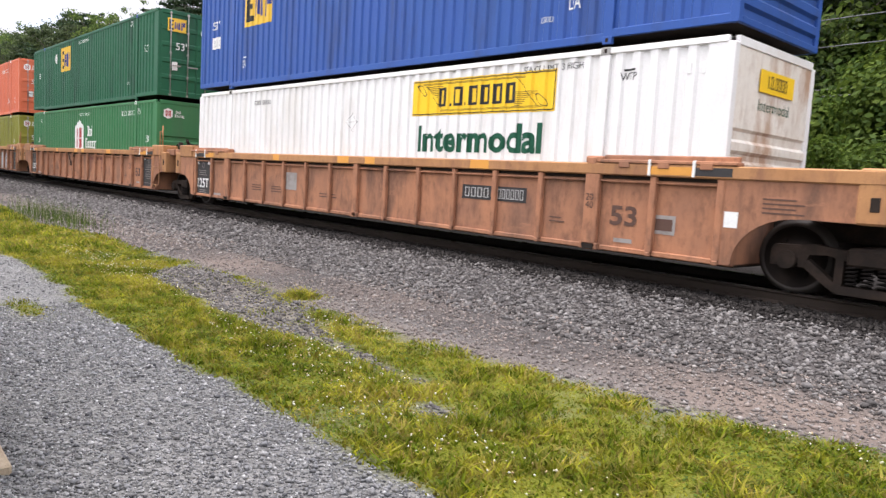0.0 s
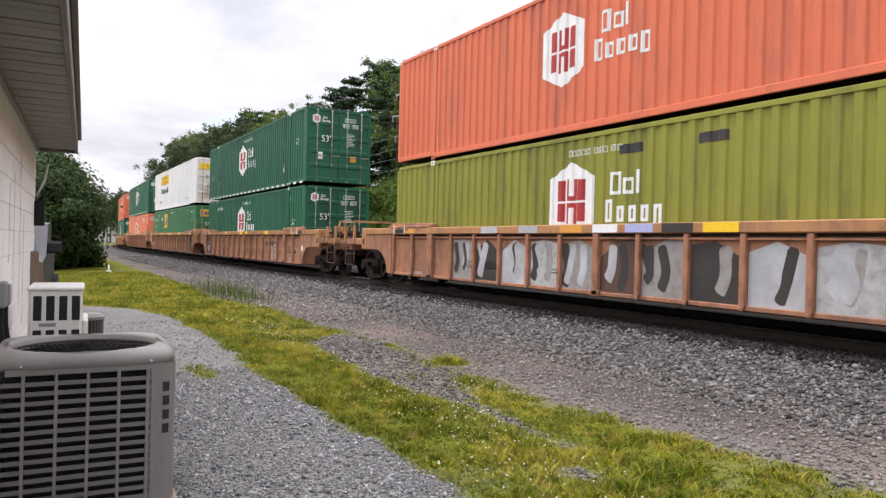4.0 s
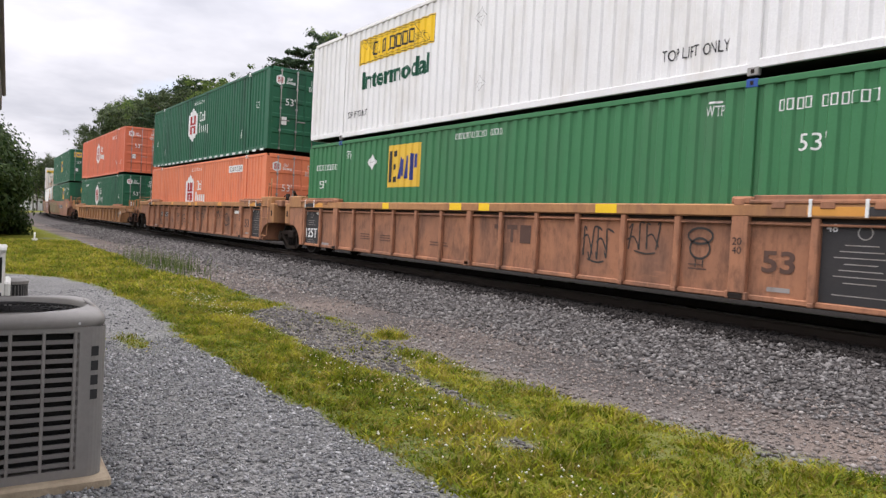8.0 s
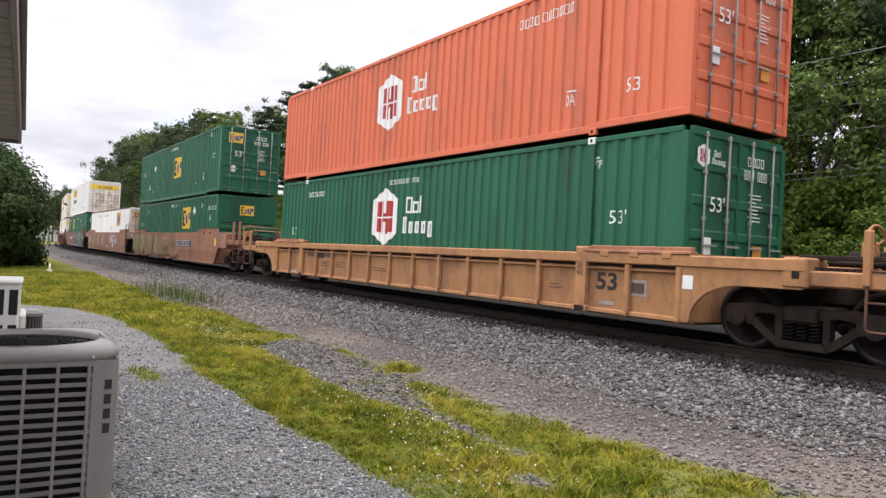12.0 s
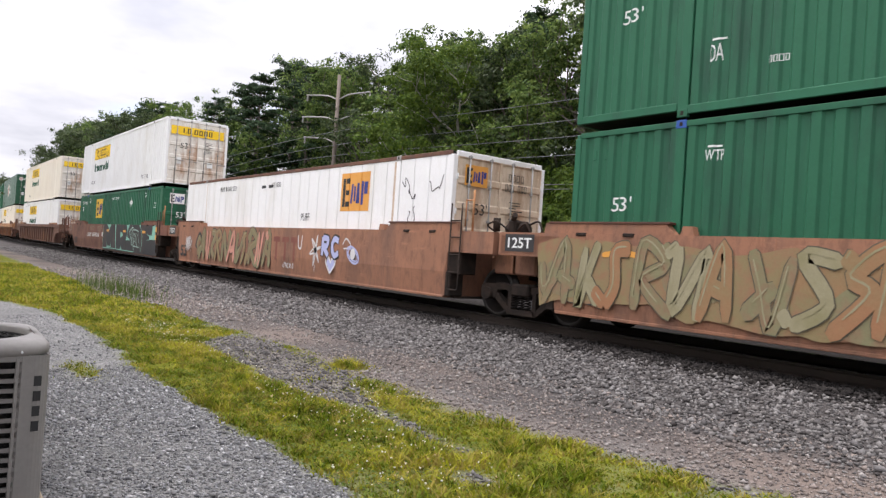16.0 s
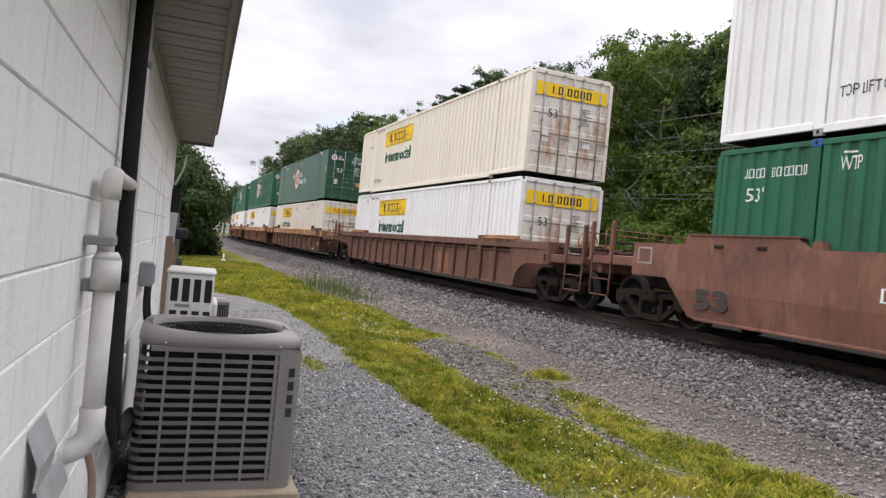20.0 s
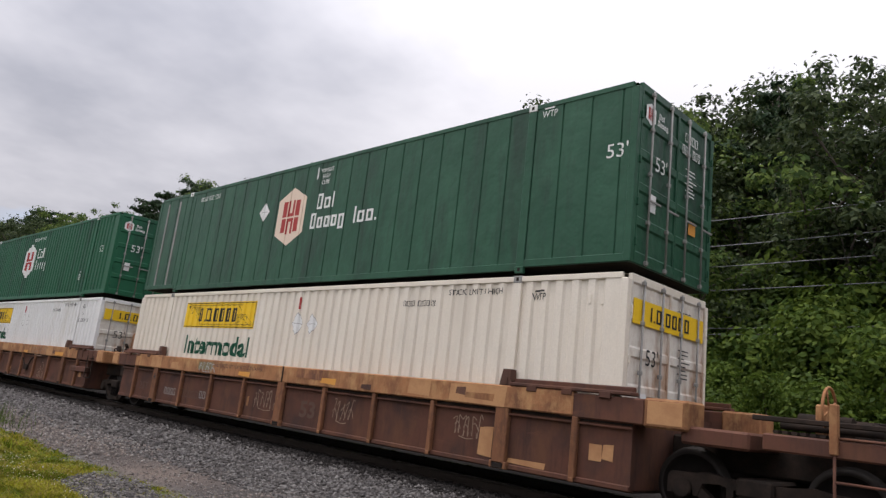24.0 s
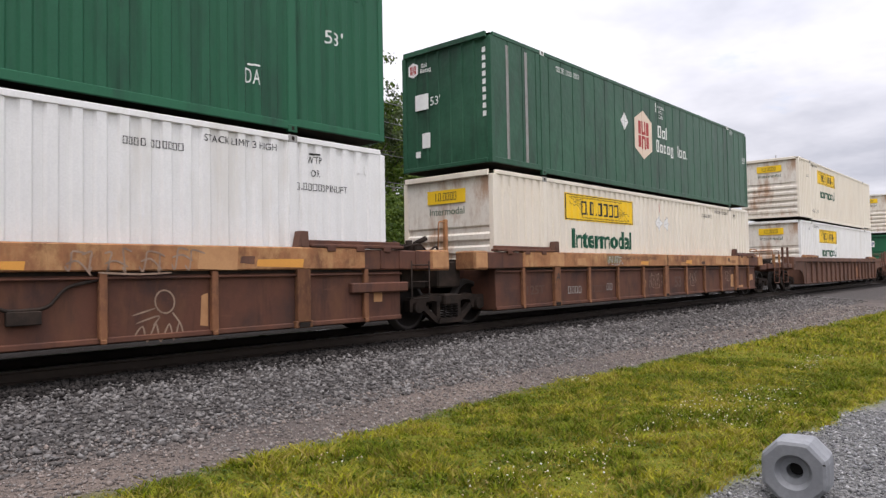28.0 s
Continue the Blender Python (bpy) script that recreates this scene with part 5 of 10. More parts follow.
def end_free(car, at, p, brake=False):
    """The outer end, with its coupler, steps and posts, out to 3.45 m."""
    body, sill, T = p["body"], p["sill"], p["top"]
    smooth = "deep" not in p and "ribs" not in p
    beam, high = (T - 0.28, T + 0.10) if T > 1.4 else (T - 0.14, T + 0.36)
    if body == "brown_dark":
        both_sides("end_block", ("free", body), sill, car, at, [(0.42, 1.02, OUT, 0.34, T - 0.38, T)], 0.03)
        both_sides("end_patch", ("free", body), "bare_tan", car, at, [(0.48, 0.96, OUT - 0.005, OUT + 0.005, T - 0.33, T - 0.04)], 0.003, "faded orange patch on the block")
        both_sides("end_rail", ("free", body), body, car, at, [(-0.9, 0.43, OUT + 0.012, 0.29, T - 0.36, T - 0.02)])
    elif smooth:
        both_sides("end_block", ("free", body), body, car, at, [(1.15, 1.90, OUT + 0.004, 0.24, 0.95, T)], 0.03)
        both_sides("notice_plate", ("free", body), "txt_grey", car, at, [(1.30, 1.72, OUT - 0.001, OUT + 0.02, 1.18, 1.50)], 0.003)
        both_sides("plate_field", ("free", body), body, car, at, [(1.34, 1.68, OUT - 0.003, OUT + 0.02, 1.21, 1.47)], 0.003)
    else:
        web_pair(car, at, ("free", T), arc_web(0.22, 1.90, 0.30, 0.95 if T > 1.4 else 0.88, T - 0.1, 1.05), body)
        both_sides("end_block", ("free", T), sill, car, at, [(1.64, 1.98, OUT - 0.004, 0.30, 0.94 if T > 1.4 else 0.90, T + 0.02)], 0.025)
        both_sides("pillar_slot", ("free", T), "truck", car, at, [(1.78, 1.88, OUT - 0.010, OUT + 0.02, T - 0.46 if T > 1.4 else 1.02, T - 0.30 if T > 1.4 else 1.12)], 0.004, "dark slot")
    part("centre_sill", simple("centre_sill", "truck", (0.3, 3.05, 0.92, WIDE - 0.92, 0.68, 1.08), c=0.03), None, car, "", at)
    part("bolster", simple("bolster", body, (0.9, 1.75, OUT + 0.08, WIDE - OUT - 0.08, 0.98, 1.20), c=0.03), None, car, "", at)
    part("end_sill_beam", simple("end_sill_beam", body, (3.12, 3.28, 0.0, WIDE, 0.90, 1.14), c=0.02), None, car, "", at)
    both_sides("corner_beam", ("free", beam), body, car, at, [(1.9, 3.40, OUT + 0.06, OUT + 0.22, beam - 0.20, beam)])
    part("end_platform", mesh(("walkway", body, beam), lambda bm: [box(bm, 1.98 + 0.1 * k, 2.04 + 0.1 * k, 0.0, WIDE, beam + 0.01, beam + 0.045) for k in range(12)], "truck"), None, car, "", at)
    for key, y0, z0, x0 in (("near", 0.10, 0.14, 1.7), ("far", WIDE - 0.3, 0.24, 1.5)):
        part("side_rail", mesh(("side_rail", key, beam), lambda bm: box(bm, x0, x0 + 1.5, y0, y0 + 0.1, beam + z0, beam + z0 + 0.06, c=0.01), "truck"), None, car, "", at)
    part("train_pipe", mesh(("train_pipe", beam), lambda bm: tube(bm, (1.9, 0.5, beam + 0.12), (3.0, 0.5, beam + 0.12), 0.05, 8), "truck"), None, car, "", at)
    post_mat = body if smooth else sill
    for y in (OUT + 0.02, WIDE - OUT - 0.10):
        for x in (2.66, 3.38):
            part("stanchion", simple(("stanchion", beam, high), post_mat, (-0.045, 0.045, 0, 0.08, beam - 0.16, high + (0.32 if smooth or body == "rusted" else 0.0)), c=0.012), None, car, "", at @ Matrix.Translation((x, y, 0)))
        part("step", mesh(("step", y > 1, beam), lambda bm: (hose(bm, rod_bends([(2.66, y + 0.04, beam), (2.66, y + 0.04, 0.44), (3.34, y + 0.04, 0.44), (3.34, y + 0.04, beam)]), 0.018, 6), tube(bm, (2.66, y + 0.04, 0.78), (3.34, y + 0.04, 0.78), 0.016, 6), tube(bm, (2.66, y + 0.04, beam + 0.02), (3.34, y + 0.04, beam + 0.02), 0.016, 6)), "brown_dark"), None, car, "", at)
    part("coupler", mesh("coupler", lambda bm: (box(bm, 3.0, 3.34, MIDDLE - 0.1, MIDDLE + 0.1, 0.74, 0.94, c=0.03), box(bm, 3.28, 3.50, MIDDLE - 0.17, MIDDLE + 0.12, 0.70, 0.98, c=0.05)), "truck"), None, car, "", at)
    part("brake_hose", mesh("brake_hose", lambda bm: hose(bm, rod_bends([(2.95, MIDDLE + 0.3, 0.8), (3.15, MIDDLE + 0.32, 0.6), (3.4, MIDDLE + 0.12, 0.42), (3.55, MIDDLE + 0.02, 0.5)], 0.1), 0.025, 6), "black_paint"), None, car, "", at)
    part("cut_lever", mesh("cut_lever", lambda bm: hose(bm, rod_bends([(3.2, -0.1, 1.05), (3.36, 0.0, 0.98), (3.36, 0.9, 0.96), (3.44, MIDDLE - 0.1, 0.9)], 0.08), 0.016, 6), "brown_dark"), None, car, "", at)
    part("cross_rail", mesh(("cross_rail", beam, sill), lambda bm: (tube(bm, (3.2, 0.1, beam + 0.55), (3.2, WIDE - 0.1, beam + 0.55), 0.016, 6), tube(bm, (3.2, 0.1, beam), (3.2, 0.1, beam + 0.55), 0.016, 6), tube(bm, (3.2, WIDE - 0.1, beam), (3.2, WIDE - 0.1, beam + 0.55), 0.016, 6)), sill), None, car, "", at)
    if brake:
        def wheel(bm):
            pts = [(2.0, 0.62 + 0.26 * math.cos(a), 0.35 + 0.26 * math.sin(a)) for a in [2 * math.pi * k / 20 for k in range(21)]]
            hose(bm, pts, 0.018, 6)
            for k in range(4):
                a = math.pi / 2 * k + 0.4
                tube(bm, (2.0, 0.62, 0.35), (2.0, 0.62 + 0.26 * math.cos(a), 0.35 + 0.26 * math.sin(a)), 0.012, 6)
            box(bm, 1.88, 2.0, 0.5, 0.74, 0.0, 0.4, c=0.02)
        part("brake_wheel", mesh("brake_wheel", wheel, "sill_rust"), None, car, "rusty brake wheel", at @ Matrix.Translation((0.4, 0, beam)))
    up = at @ Matrix.Translation((0, 0, beam))
    part("brake_cylinder", mesh("brake_cylinder", lambda bm: tube(bm, (2.0, 0.85, 0.18), (2.6, 0.85, 0.18), 0.11, 12), "truck"), None, car, "", up)
    part("brake_valve", mesh("brake_valve", lambda bm: box(bm, 2.65, 2.85, 0.7, 1.0, 0.03, 0.24, c=0.02), "truck"), None, car, "", up)
    part("air_tank", mesh("air_tank", lambda bm: tube(bm, (2.0, 1.75, 0.12), (2.7, 1.75, 0.12), 0.08, 10), "truck"), None, car, "", up)


LIFT = {}  # how pictures on a car are set off and stretched upwards


def plate_text(car, shape, x, z, mat, y=SHEET - 0.005, name="lettering", label=""):
    bm = bmesh.new()
    a, b = LIFT.get(car.name, (0.0, 1.0))
    vs = [bm.verts.new((x + q[0], y - sum(q[2:]), a + b * (z + q[1]))) for q in shape[0]]
    for f in shape[1]:
        try:
            bm.faces.new([vs[i] for i in f])
        except ValueError:
            pass
    return part(name, bm, mat, car, label)


POSTS = (-1.92, -7.93, -13.96)  # the wide posts of a ribbed well
FOOT = 0.28                     # underside of the side sheets


def ribbed_side(car, p, front, rear):
    """Both sides of an older well: sheet, ribs, posts, sills."""
    body, sill, rib = p["body"], p["sill"], p["rib"]
    lo, hi = -LONG - 0.10, 0.24
    T, D = p["top"], p.get("deep", 0.17)
    short = body == "brown_dark"
    F = FOOT
    for at in (Matrix.Identity(4), FAR @ Matrix.Translation((-0.29, 0, 0))):
        near = at == Matrix.Identity(4)
        ends = (front, rear) if near else (rear, front)
        e1, e0 = [(-0.9 if short else -0.1 if k == "joint" else 1.72) for k in ends]
        part("side_sheet", simple("side_sheet", body, (lo, hi, SHEET, SHEET + 0.02, F + 0.02, T - D + 0.02), c=0), None, car, "", at)
        part("top_sill", simple("top_sill", sill, (lo - e0, hi + e1, OUT - 0.01, -0.03, T - D, T), c=0.018), None, car, "", at)
        # a dark strip on the sheet stands in for the shade beneath the sill
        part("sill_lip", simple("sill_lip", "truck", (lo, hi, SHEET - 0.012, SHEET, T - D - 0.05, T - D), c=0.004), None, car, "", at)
        part("air_pipe", mesh(("air_pipe", T, D, body), lambda bm: tube(bm, (lo, SHEET - 0.04, T - D - 0.085), (hi, SHEET - 0.04, T - D - 0.085), 0.017, 6), body), None, car, "", at)
        part("bottom_sill", simple("bottom_sill", body, (lo, hi, SHEET - 0.035, -0.02, F, F + 0.075), c=0.012), None, car, "", at)
        n = p.get("ribs", 12)
        p1, p2 = POSTS[0], POSTS[2]
        outer = (-0.92, 0.06, -LONG + 1.2, -LONG + 0.12) if n > 9 else (-0.62, -LONG + 0.85)
        for x in [p1 + (p2 - p1) * k / n for k in range(1, n) if not (p.get("mid") and 2 * k == n)] + list(outer):
            part("rib", simple("rib", rib, (-0.05, 0.05, OUT + 0.005, SHEET, F + 0.05, T - D - 0.005), (-0.04, 0.04, OUT - 0.004, OUT + 0.03, F - 0.005, F + 0.06), c=0.012), None, car, "", at @ Matrix.Translation((x, 0, 0)))
        for x in (p1, p2) + ((POSTS[1],) if p.get("mid") else ()):
            w = 0.125 if x != POSTS[1] or short else 0.075
            part("post", simple("post", rib, (-w, w, OUT - 0.006, SHEET, F + 0.01, T - D + 0.015), (-w - 0.04, w + 0.04, OUT - 0.006, SHEET, F - 0.008, F + 0.10), c=0.012), None, car, "", at @ Matrix.Translation((x, 0, 0)))
            if w > 0.1:
                part("post_foot", simple("post_foot", "truck", (-0.10, 0.10, OUT - 0.014, OUT + 0.01, F + 0.0, F + 0.075), c=0.006), None, car, "", at @ Matrix.Translation((x, 0, 0)))
        for x0, x1 in ((-1.80, hi + 0.02), (lo - 0.02, -LONG + 2.05)):
            part("guide_plate", simple("guide_plate", p["guide"], (x0, x1, OUT - 0.02, 0.0, T + 0.002, T + 0.055), (x0 + 0.02, x1 - 0.02, -0.11, -0.03, T + 0.005, T + 0.12), c=0.012), None, car, "", at)
            for k in range(3):
                xx = x0 + (x1 - x0) * (0.2 + 0.3 * k)
                part("lug", simple("lug", body, (xx - 0.09, xx + 0.09, OUT - 0.026, OUT + 0.03, T - 0.06, T + 0.035), c=0.01), None, car, "", at)
        for x in (POSTS[0], POSTS[2]):
            part("lock_block", mesh(("lock_block", T, short), lambda bm: (prism(bm, [(-0.11, T), (0.11, T), (0.09, T + 0.25), (-0.05, T + 0.25)], OUT + 0.01, -0.015), box(bm, -0.05, 0.05, OUT - 0.01, OUT + 0.02, T + 0.02, T + 0.12)) if short else (box(bm, -0.15, 0.15, OUT + 0.0, -0.01, T, T + 0.10, c=0.02), box(bm, -0.10, 0.05, OUT - 0.012, OUT + 0.03, T - 0.02, T + 0.075, c=0.01)), "rusted" if short else body), None, car, "", at @ Matrix.Translation((x, 0, 0)))
        if body == "tan" and near:
            # painted and bare stretches of the sill over the stencil panels
            for x0, x1, mt in ((-1.02, -0.30, "decal_orange"), (-0.30, 0.20, "black_paint"), (-15.95, -15.35, "black_paint"), (-15.35, -14.75, "decal_orange")):
                part("sill_patch", simple("sill_patch", mt, (x0, x1, OUT - 0.0125, OUT + 0.02, T - 0.14, T - 0.03), c=0.002), None, car, "painted stretch of the sill")
            for x in (-0.98, -0.32, -15.90, -15.30):
                part("tie_strap", simple("tie_strap", "txt_white", (x - 0.02, x + 0.02, OUT - 0.026, OUT + 0.01, T - 0.16, T + 0.06), c=0.003), None, car, "pale strap over the sill")
    part("well_floor", simple("well_floor", "truck", (lo, hi, 0.0, WIDE, F - 0.02, 0.30), c=0), None, car)
    for x in (-0.1, -POST - 2.9, -LONG / 2, -LONG + POST + 2.9, -LONG + 0.1):
        part("floor_beam", simple("floor_beam", "truck", (x - 0.1, x + 0.1, 0.0, WIDE, 0.26, 0.345), c=0), None, car)
    for x in (hi - 0.02, lo):
        part("bulkhead", simple("bulkhead", body, (x, x + 0.02, -0.06, WIDE + 0.06, F, 1.30), c=0), None, car)


def smooth_side(car, p, front, rear):
    """Both sides of a newer well: one plain bent sheet, raised at the ends."""
    body, T = p["body"], p["top"]
    e = 1.86
    lo, hi = -LONG, 0.0

    def side(bm, f, b):
        crease, low = 0.78, FOOT + 0.02

        def zlow(x):
            u = max(x - hi, lo - x)
            if (f if x > hi else b) == "joint":
                return low + max(0.0, min(1.0, (u - 0.12) / 0.08)) * 0.87
            return low + max(0.0, min(1.0, (u - 0.25) / 0.62)) * 0.65
        out = [(1.52 if k == "joint" else e) for k in (f, b)]
        xs = [lo - out[1], lo - 1.0, lo - 0.87, lo - 0.5, lo - 0.25, lo - 0.20, lo - 0.12] + [lo + (hi - lo) * k / 8 for k in range(9)] + [hi + 0.12, hi + 0.20, hi + 0.25, hi + 0.5, hi + 0.87, hi + 1.0, hi + out[0]]
        rows = []
        for x in xs:
            zc, zl = max(crease, zlow(x) + 0.03), zlow(x)
            rows.append([bm.verts.new(q) for q in ((x, -0.03, T), (x, OUT, T), (x, OUT, zc), (x, OUT + 0.045 * min(1, (zc - zl) / 0.4), zl), (x, -0.03, zl))])
        for a, b in zip(rows, rows[1:]):
            for k in range(4):
                bm.faces.new((a[k], b[k], b[k + 1], a[k + 1]))
            bm.faces.new((a[4], b[4], b[0], a[0]))
        bm.faces.new(rows[0])
        bm.faces.new(rows[-1][::-1])
    for at, ends in ((Matrix.Identity(4), (front, rear)), (FAR, (rear, front))):
        part("side_sheet", mesh(("smooth_side", body, ends), lambda bm: side(bm, *ends), body), None, car, "", at)
        part("bottom_flange", simple("bottom_flange", body, (lo - 0.1, hi + 0.1, OUT + 0.03, -0.02, FOOT - 0.02, FOOT + 0.03), c=0.008), None, car, "", at)
        for x in (-5.2, -9.0, -12.6):
            part("weld_seam", simple("weld_seam", body, (-0.012, 0.012, OUT - 0.0035, OUT + 0.01, 0.80, T - 0.02), c=0.003), None, car, "", at @ Matrix.Translation((x, 0, 0)))
        for x0, x1 in ((-2.10, hi + 0.45), (lo - 0.45, lo + 2.10)):
            part("guide_plate", mesh(("smooth_guide", body, x0), lambda bm: prism(bm, [(x0, T - 0.005), (x1, T - 0.005), (x1 - 0.04, T + 0.17), (x0 + 0.18, T + 0.17)] if x0 > -5 else [(x0, T - 0.005), (x1, T - 0.005), (x1 - 0.18, T + 0.17), (x0 + 0.04, T + 0.17)], OUT + 0.03, -0.02), body), None, car, "", at)
            part("guide_lip", simple("guide_lip", "brown_dark", (x0 + 0.1, x1 - 0.1, OUT + 0.015, 0.0, T + 0.155, T + 0.19), c=0.006), None, car, "", at)
            for k in range(2):
                xx = x0 + (x1 - x0) * (0.33 + 0.36 * k)
                part("lug", simple("lug_flat", "truck", (xx - 0.1, xx + 0.1, OUT - 0.02, OUT + 0.03, T - 0.04, T + 0.015), c=0.01), None, car, "", at)
        for x in (-2.28, lo + 2.28):
            part("lock_block", mesh(("smooth_lock", body), lambda bm: prism(bm, [(-0.11, T), (0.11, T), (0.07, T + 0.13), (-0.07, T + 0.13)], OUT + 0.02, -0.015), body), None, car, "", at @ Matrix.Translation((x, 0, 0)))
    part("well_floor", simple("well_floor", "truck", (lo - 0.3, hi + 0.3, 0.0, WIDE, FOOT - 0.02, 0.30), c=0), None, car)
    for x in (-0.1, -POST - 2.9, -LONG / 2, -LONG + POST + 2.9, -LONG + 0.1):
        part("floor_beam", simple("floor_beam", "truck", (x - 0.1, x + 0.1, 0.0, WIDE, 0.26, 0.345), c=0), None, car)
    for x in (hi + 0.12, lo - 0.14):
        part("bulkhead", simple("bulkhead", body, (x, x + 0.02, -0.06, WIDE + 0.06, FOOT, 1.30), c=0), None, car)


PALETTES = {
    "tan": dict(top=1.55, body="tan", sill="tan_pale", rib="tan", guide="tan", ribs=12, mid=True),
    "yellow": dict(top=1.27, body="tan_pale", sill="tan_pale", rib="tan_pale", guide="tan", ribs=11),
    "dark": dict(top=1.50, body="brown_dark", sill="sill_rust", rib="rib_rust", guide="brown_dark", deep=0.34, ribs=8, mid=True),
    "dark_brown": dict(top=1.50, body="brown_dark", sill="sill_rust", rib="rib_rust", guide="brown_dark", deep=0.34, ribs=8, mid=True),
    "rusty": dict(top=1.50, body="rusted", sill="rusted", rib="rusted", deep=0.2, guide="sill_rust", ribs=13),
    "smooth": dict(top=1.58, body="brown", sill="brown", rib="brown", guide="brown"),
    "smooth_grey": dict(top=1.58, body="brown_rust", sill="brown_rust", rib="brown_rust", guide="brown_rust"),
}


def well_car(palette, front, rear, label, roll=True, detail=True):
    """A well car; origin at the front lower near corner of its load, at the height of the rails."""
    p = PALETTES[palette]
    car = new("well_car")
    tagged(car, label, "rail car", "cars of the freight train")
    smooth = palette.startswith("smooth")
    smooth_side(car, p, front, rear) if smooth else ribbed_side(car, p, front, rear)
    for kind, at in ((front, Matrix.Identity(4)), (rear, FAR)):
        if kind == "joint":
            end_joint(car, at, p, "open" if palette.startswith("dark") else smooth)
        else:
            end_free(car, at, p, brake=at is not FAR)
    if front == "joint":
        truck(car, 1.86 + 0.08, roll)
    else:
        truck(car, 1.72, roll)
    if rear == "free":
        truck(car, -LONG - 1.72, roll)
    if not smooth and detail:
        yy = SHEET - 0.006
        solid = {"yellow": "txt_black", "tan": "txt_faded"}.get(palette, "txt_faded")
        if not palette.startswith("dark"):
            plate_text(car, joined(shifted(lettered("20", 0.10), 0, 0.12), lettered("40", 0.10)), POSTS[0] - 0.085, 0.88, "txt_black", OUT - 0.011)
        if palette.startswith("dark"):
            plate_text(car, rect(0, 0, 0.2, 0.22), -0.40, 0.60, "bare_tan", yy, "bare_patch", "flaked tan patch")
            plate_text(car, lettered("A", 0.17, None, 0.01), POSTS[2] - 0.08, 0.86, "txt_black", OUT - 0.011)
            plate_text(car, lettered("125T", 0.20, 0.70, 0.012), POSTS[2] - 1.15, 0.56, "txt_faded", yy)
            plate_text(car, wide(bars("XXXX", 0.17, 0.6), 0.62), POSTS[2] + 0.56, 0.53, "txt_grey", yy, "number_marking", "faded bars of the car number")
            plate_text(car, wide(bars("XXXXXX", 0.17, 0.6), 1.05), POSTS[2] + 1.52, 0.53, "txt_faded", yy, "number_marking", "faded bars of the car number")
        elif palette == "rusty":
            plate_text(car, lettered("53", 0.28, None, 0.02), -1.45, 0.66, "txt_faded", yy)
            plate_text(car, rect(0, 0, 0.9, 0.6), -5.2, 0.42, "rib_rust", yy, "bare_patch", "rusted patch")
        else:
            plate_text(car, lettered("53", 0.29, 0.45, 0.025), -1.62, 0.66, solid, yy)
            for x, w, k in ((-2.74, 0.3, 2), (-12.6, 0.5, 3), (-11.6, 0.6, 3), (-9.4, 0.7, 2)):
                plate_text(car, joined(*[rect(0.0, 0.06 * m, w - 0.07 * (m % 2), 0.022) for m in range(k)]), x, 0.62, "txt_faded", yy, "notice_print", "faded printed lines")
            plate_text(car, joined(rect(0, 0, 0.31, 0.06)), -1.53, 0.42, "txt_grey", yy, "notice_plate", "small pale label")
            plate_text(car, joined(rect(0, 0, 0.44, 0.08)), POSTS[2] - 0.92, 0.34, "txt_grey", yy, "notice_plate", "small pale label")
            if front == "joint":
                plate_text(car, rect(0, 0, 1.02, 1.02), -0.86, 0.36, "black_paint", yy - 0.001, "stencil_panel", "black stencil panel")
                plate_text(car, joined(shifted(lettered("48", 0.10, None, 0.01), 0.05, 0.86), shifted(lettered("53", 0.10, None, 0.01), 0.78, 0.86)), -0.86, 0.36, "txt_white", yy - 0.005)
                plate_text(car, joined(*[rect(0.16 + 0.06 * (m % 3), 0.10 + 0.075 * m, 0.62 - 0.12 * (m % 3), 0.013) for m in range(9) if m != 1], ring(0.5, 0.86, 0.08, 0.08, 0.016)), -0.86, 0.36, "txt_grey", yy - 0.005, "stencil_print", "small white stencilled lines")
            else:
                plate_text(car, rect(0, 0, 0.38, 0.26), -0.95, 0.60, "txt_grey", yy, "notice_plate", "grey notice plate")
                plate_text(car, rect(0, 0, 0.30, 0.16), -0.91, 0.65, "txt_faded", yy - 0.002, "plate_field", "dark field of the plate")
                plate_text(car, rect(0, 0, 0.18, 0.2), 0.13, 0.78, "txt_white", OUT + 0.016, "notice_plate", "pale paper label")
            if rear == "joint":
                plate_text(car, rect(0, 0, 1.04, 1.06), -LONG + 0.06, 0.31, "black_paint", yy - 0.001, "stencil_panel", "black stencil panel")
                plate_text(car, lettered("125T", 0.27, 0.74, 0.02), -LONG + 0.20, 0.53, "txt_white", yy - 0.005)
                plate_text(car, joined(shifted(lettered("53", 0.10, None, 0.01), 0.08, 0.88), shifted(lettered("48", 0.10, None, 0.01), 0.80, 0.88)), -LONG + 0.06, 0.31, "txt_white", yy - 0.005)
                plate_text(car, joined(*[rect(0.22 + 0.05 * (m % 2), 0.58 + 0.06 * m, 0.50 - 0.1 * (m % 2), 0.013) for m in range(3)], ring(0.5, 0.86, 0.07, 0.07, 0.016), rect(0.25, 0.08, 0.50, 0.015), rect(0.30, 0.14, 0.40, 0.015)), -LONG + 0.06, 0.31, "txt_grey", yy - 0.005, "stencil_print", "small white stencilled lines")
    return car


# ---- sprayed pictures on the car sides ----
def spray(car, y, *layers):
    """Layers of (material, shape), each a little over the last."""
    for k, (mat, shape) in enumerate(layers):
        plate_text(car, shape, 0, 0, mat, y - 0.002 - 0.0022 * k, "spray_paint", "sprayed graffiti")


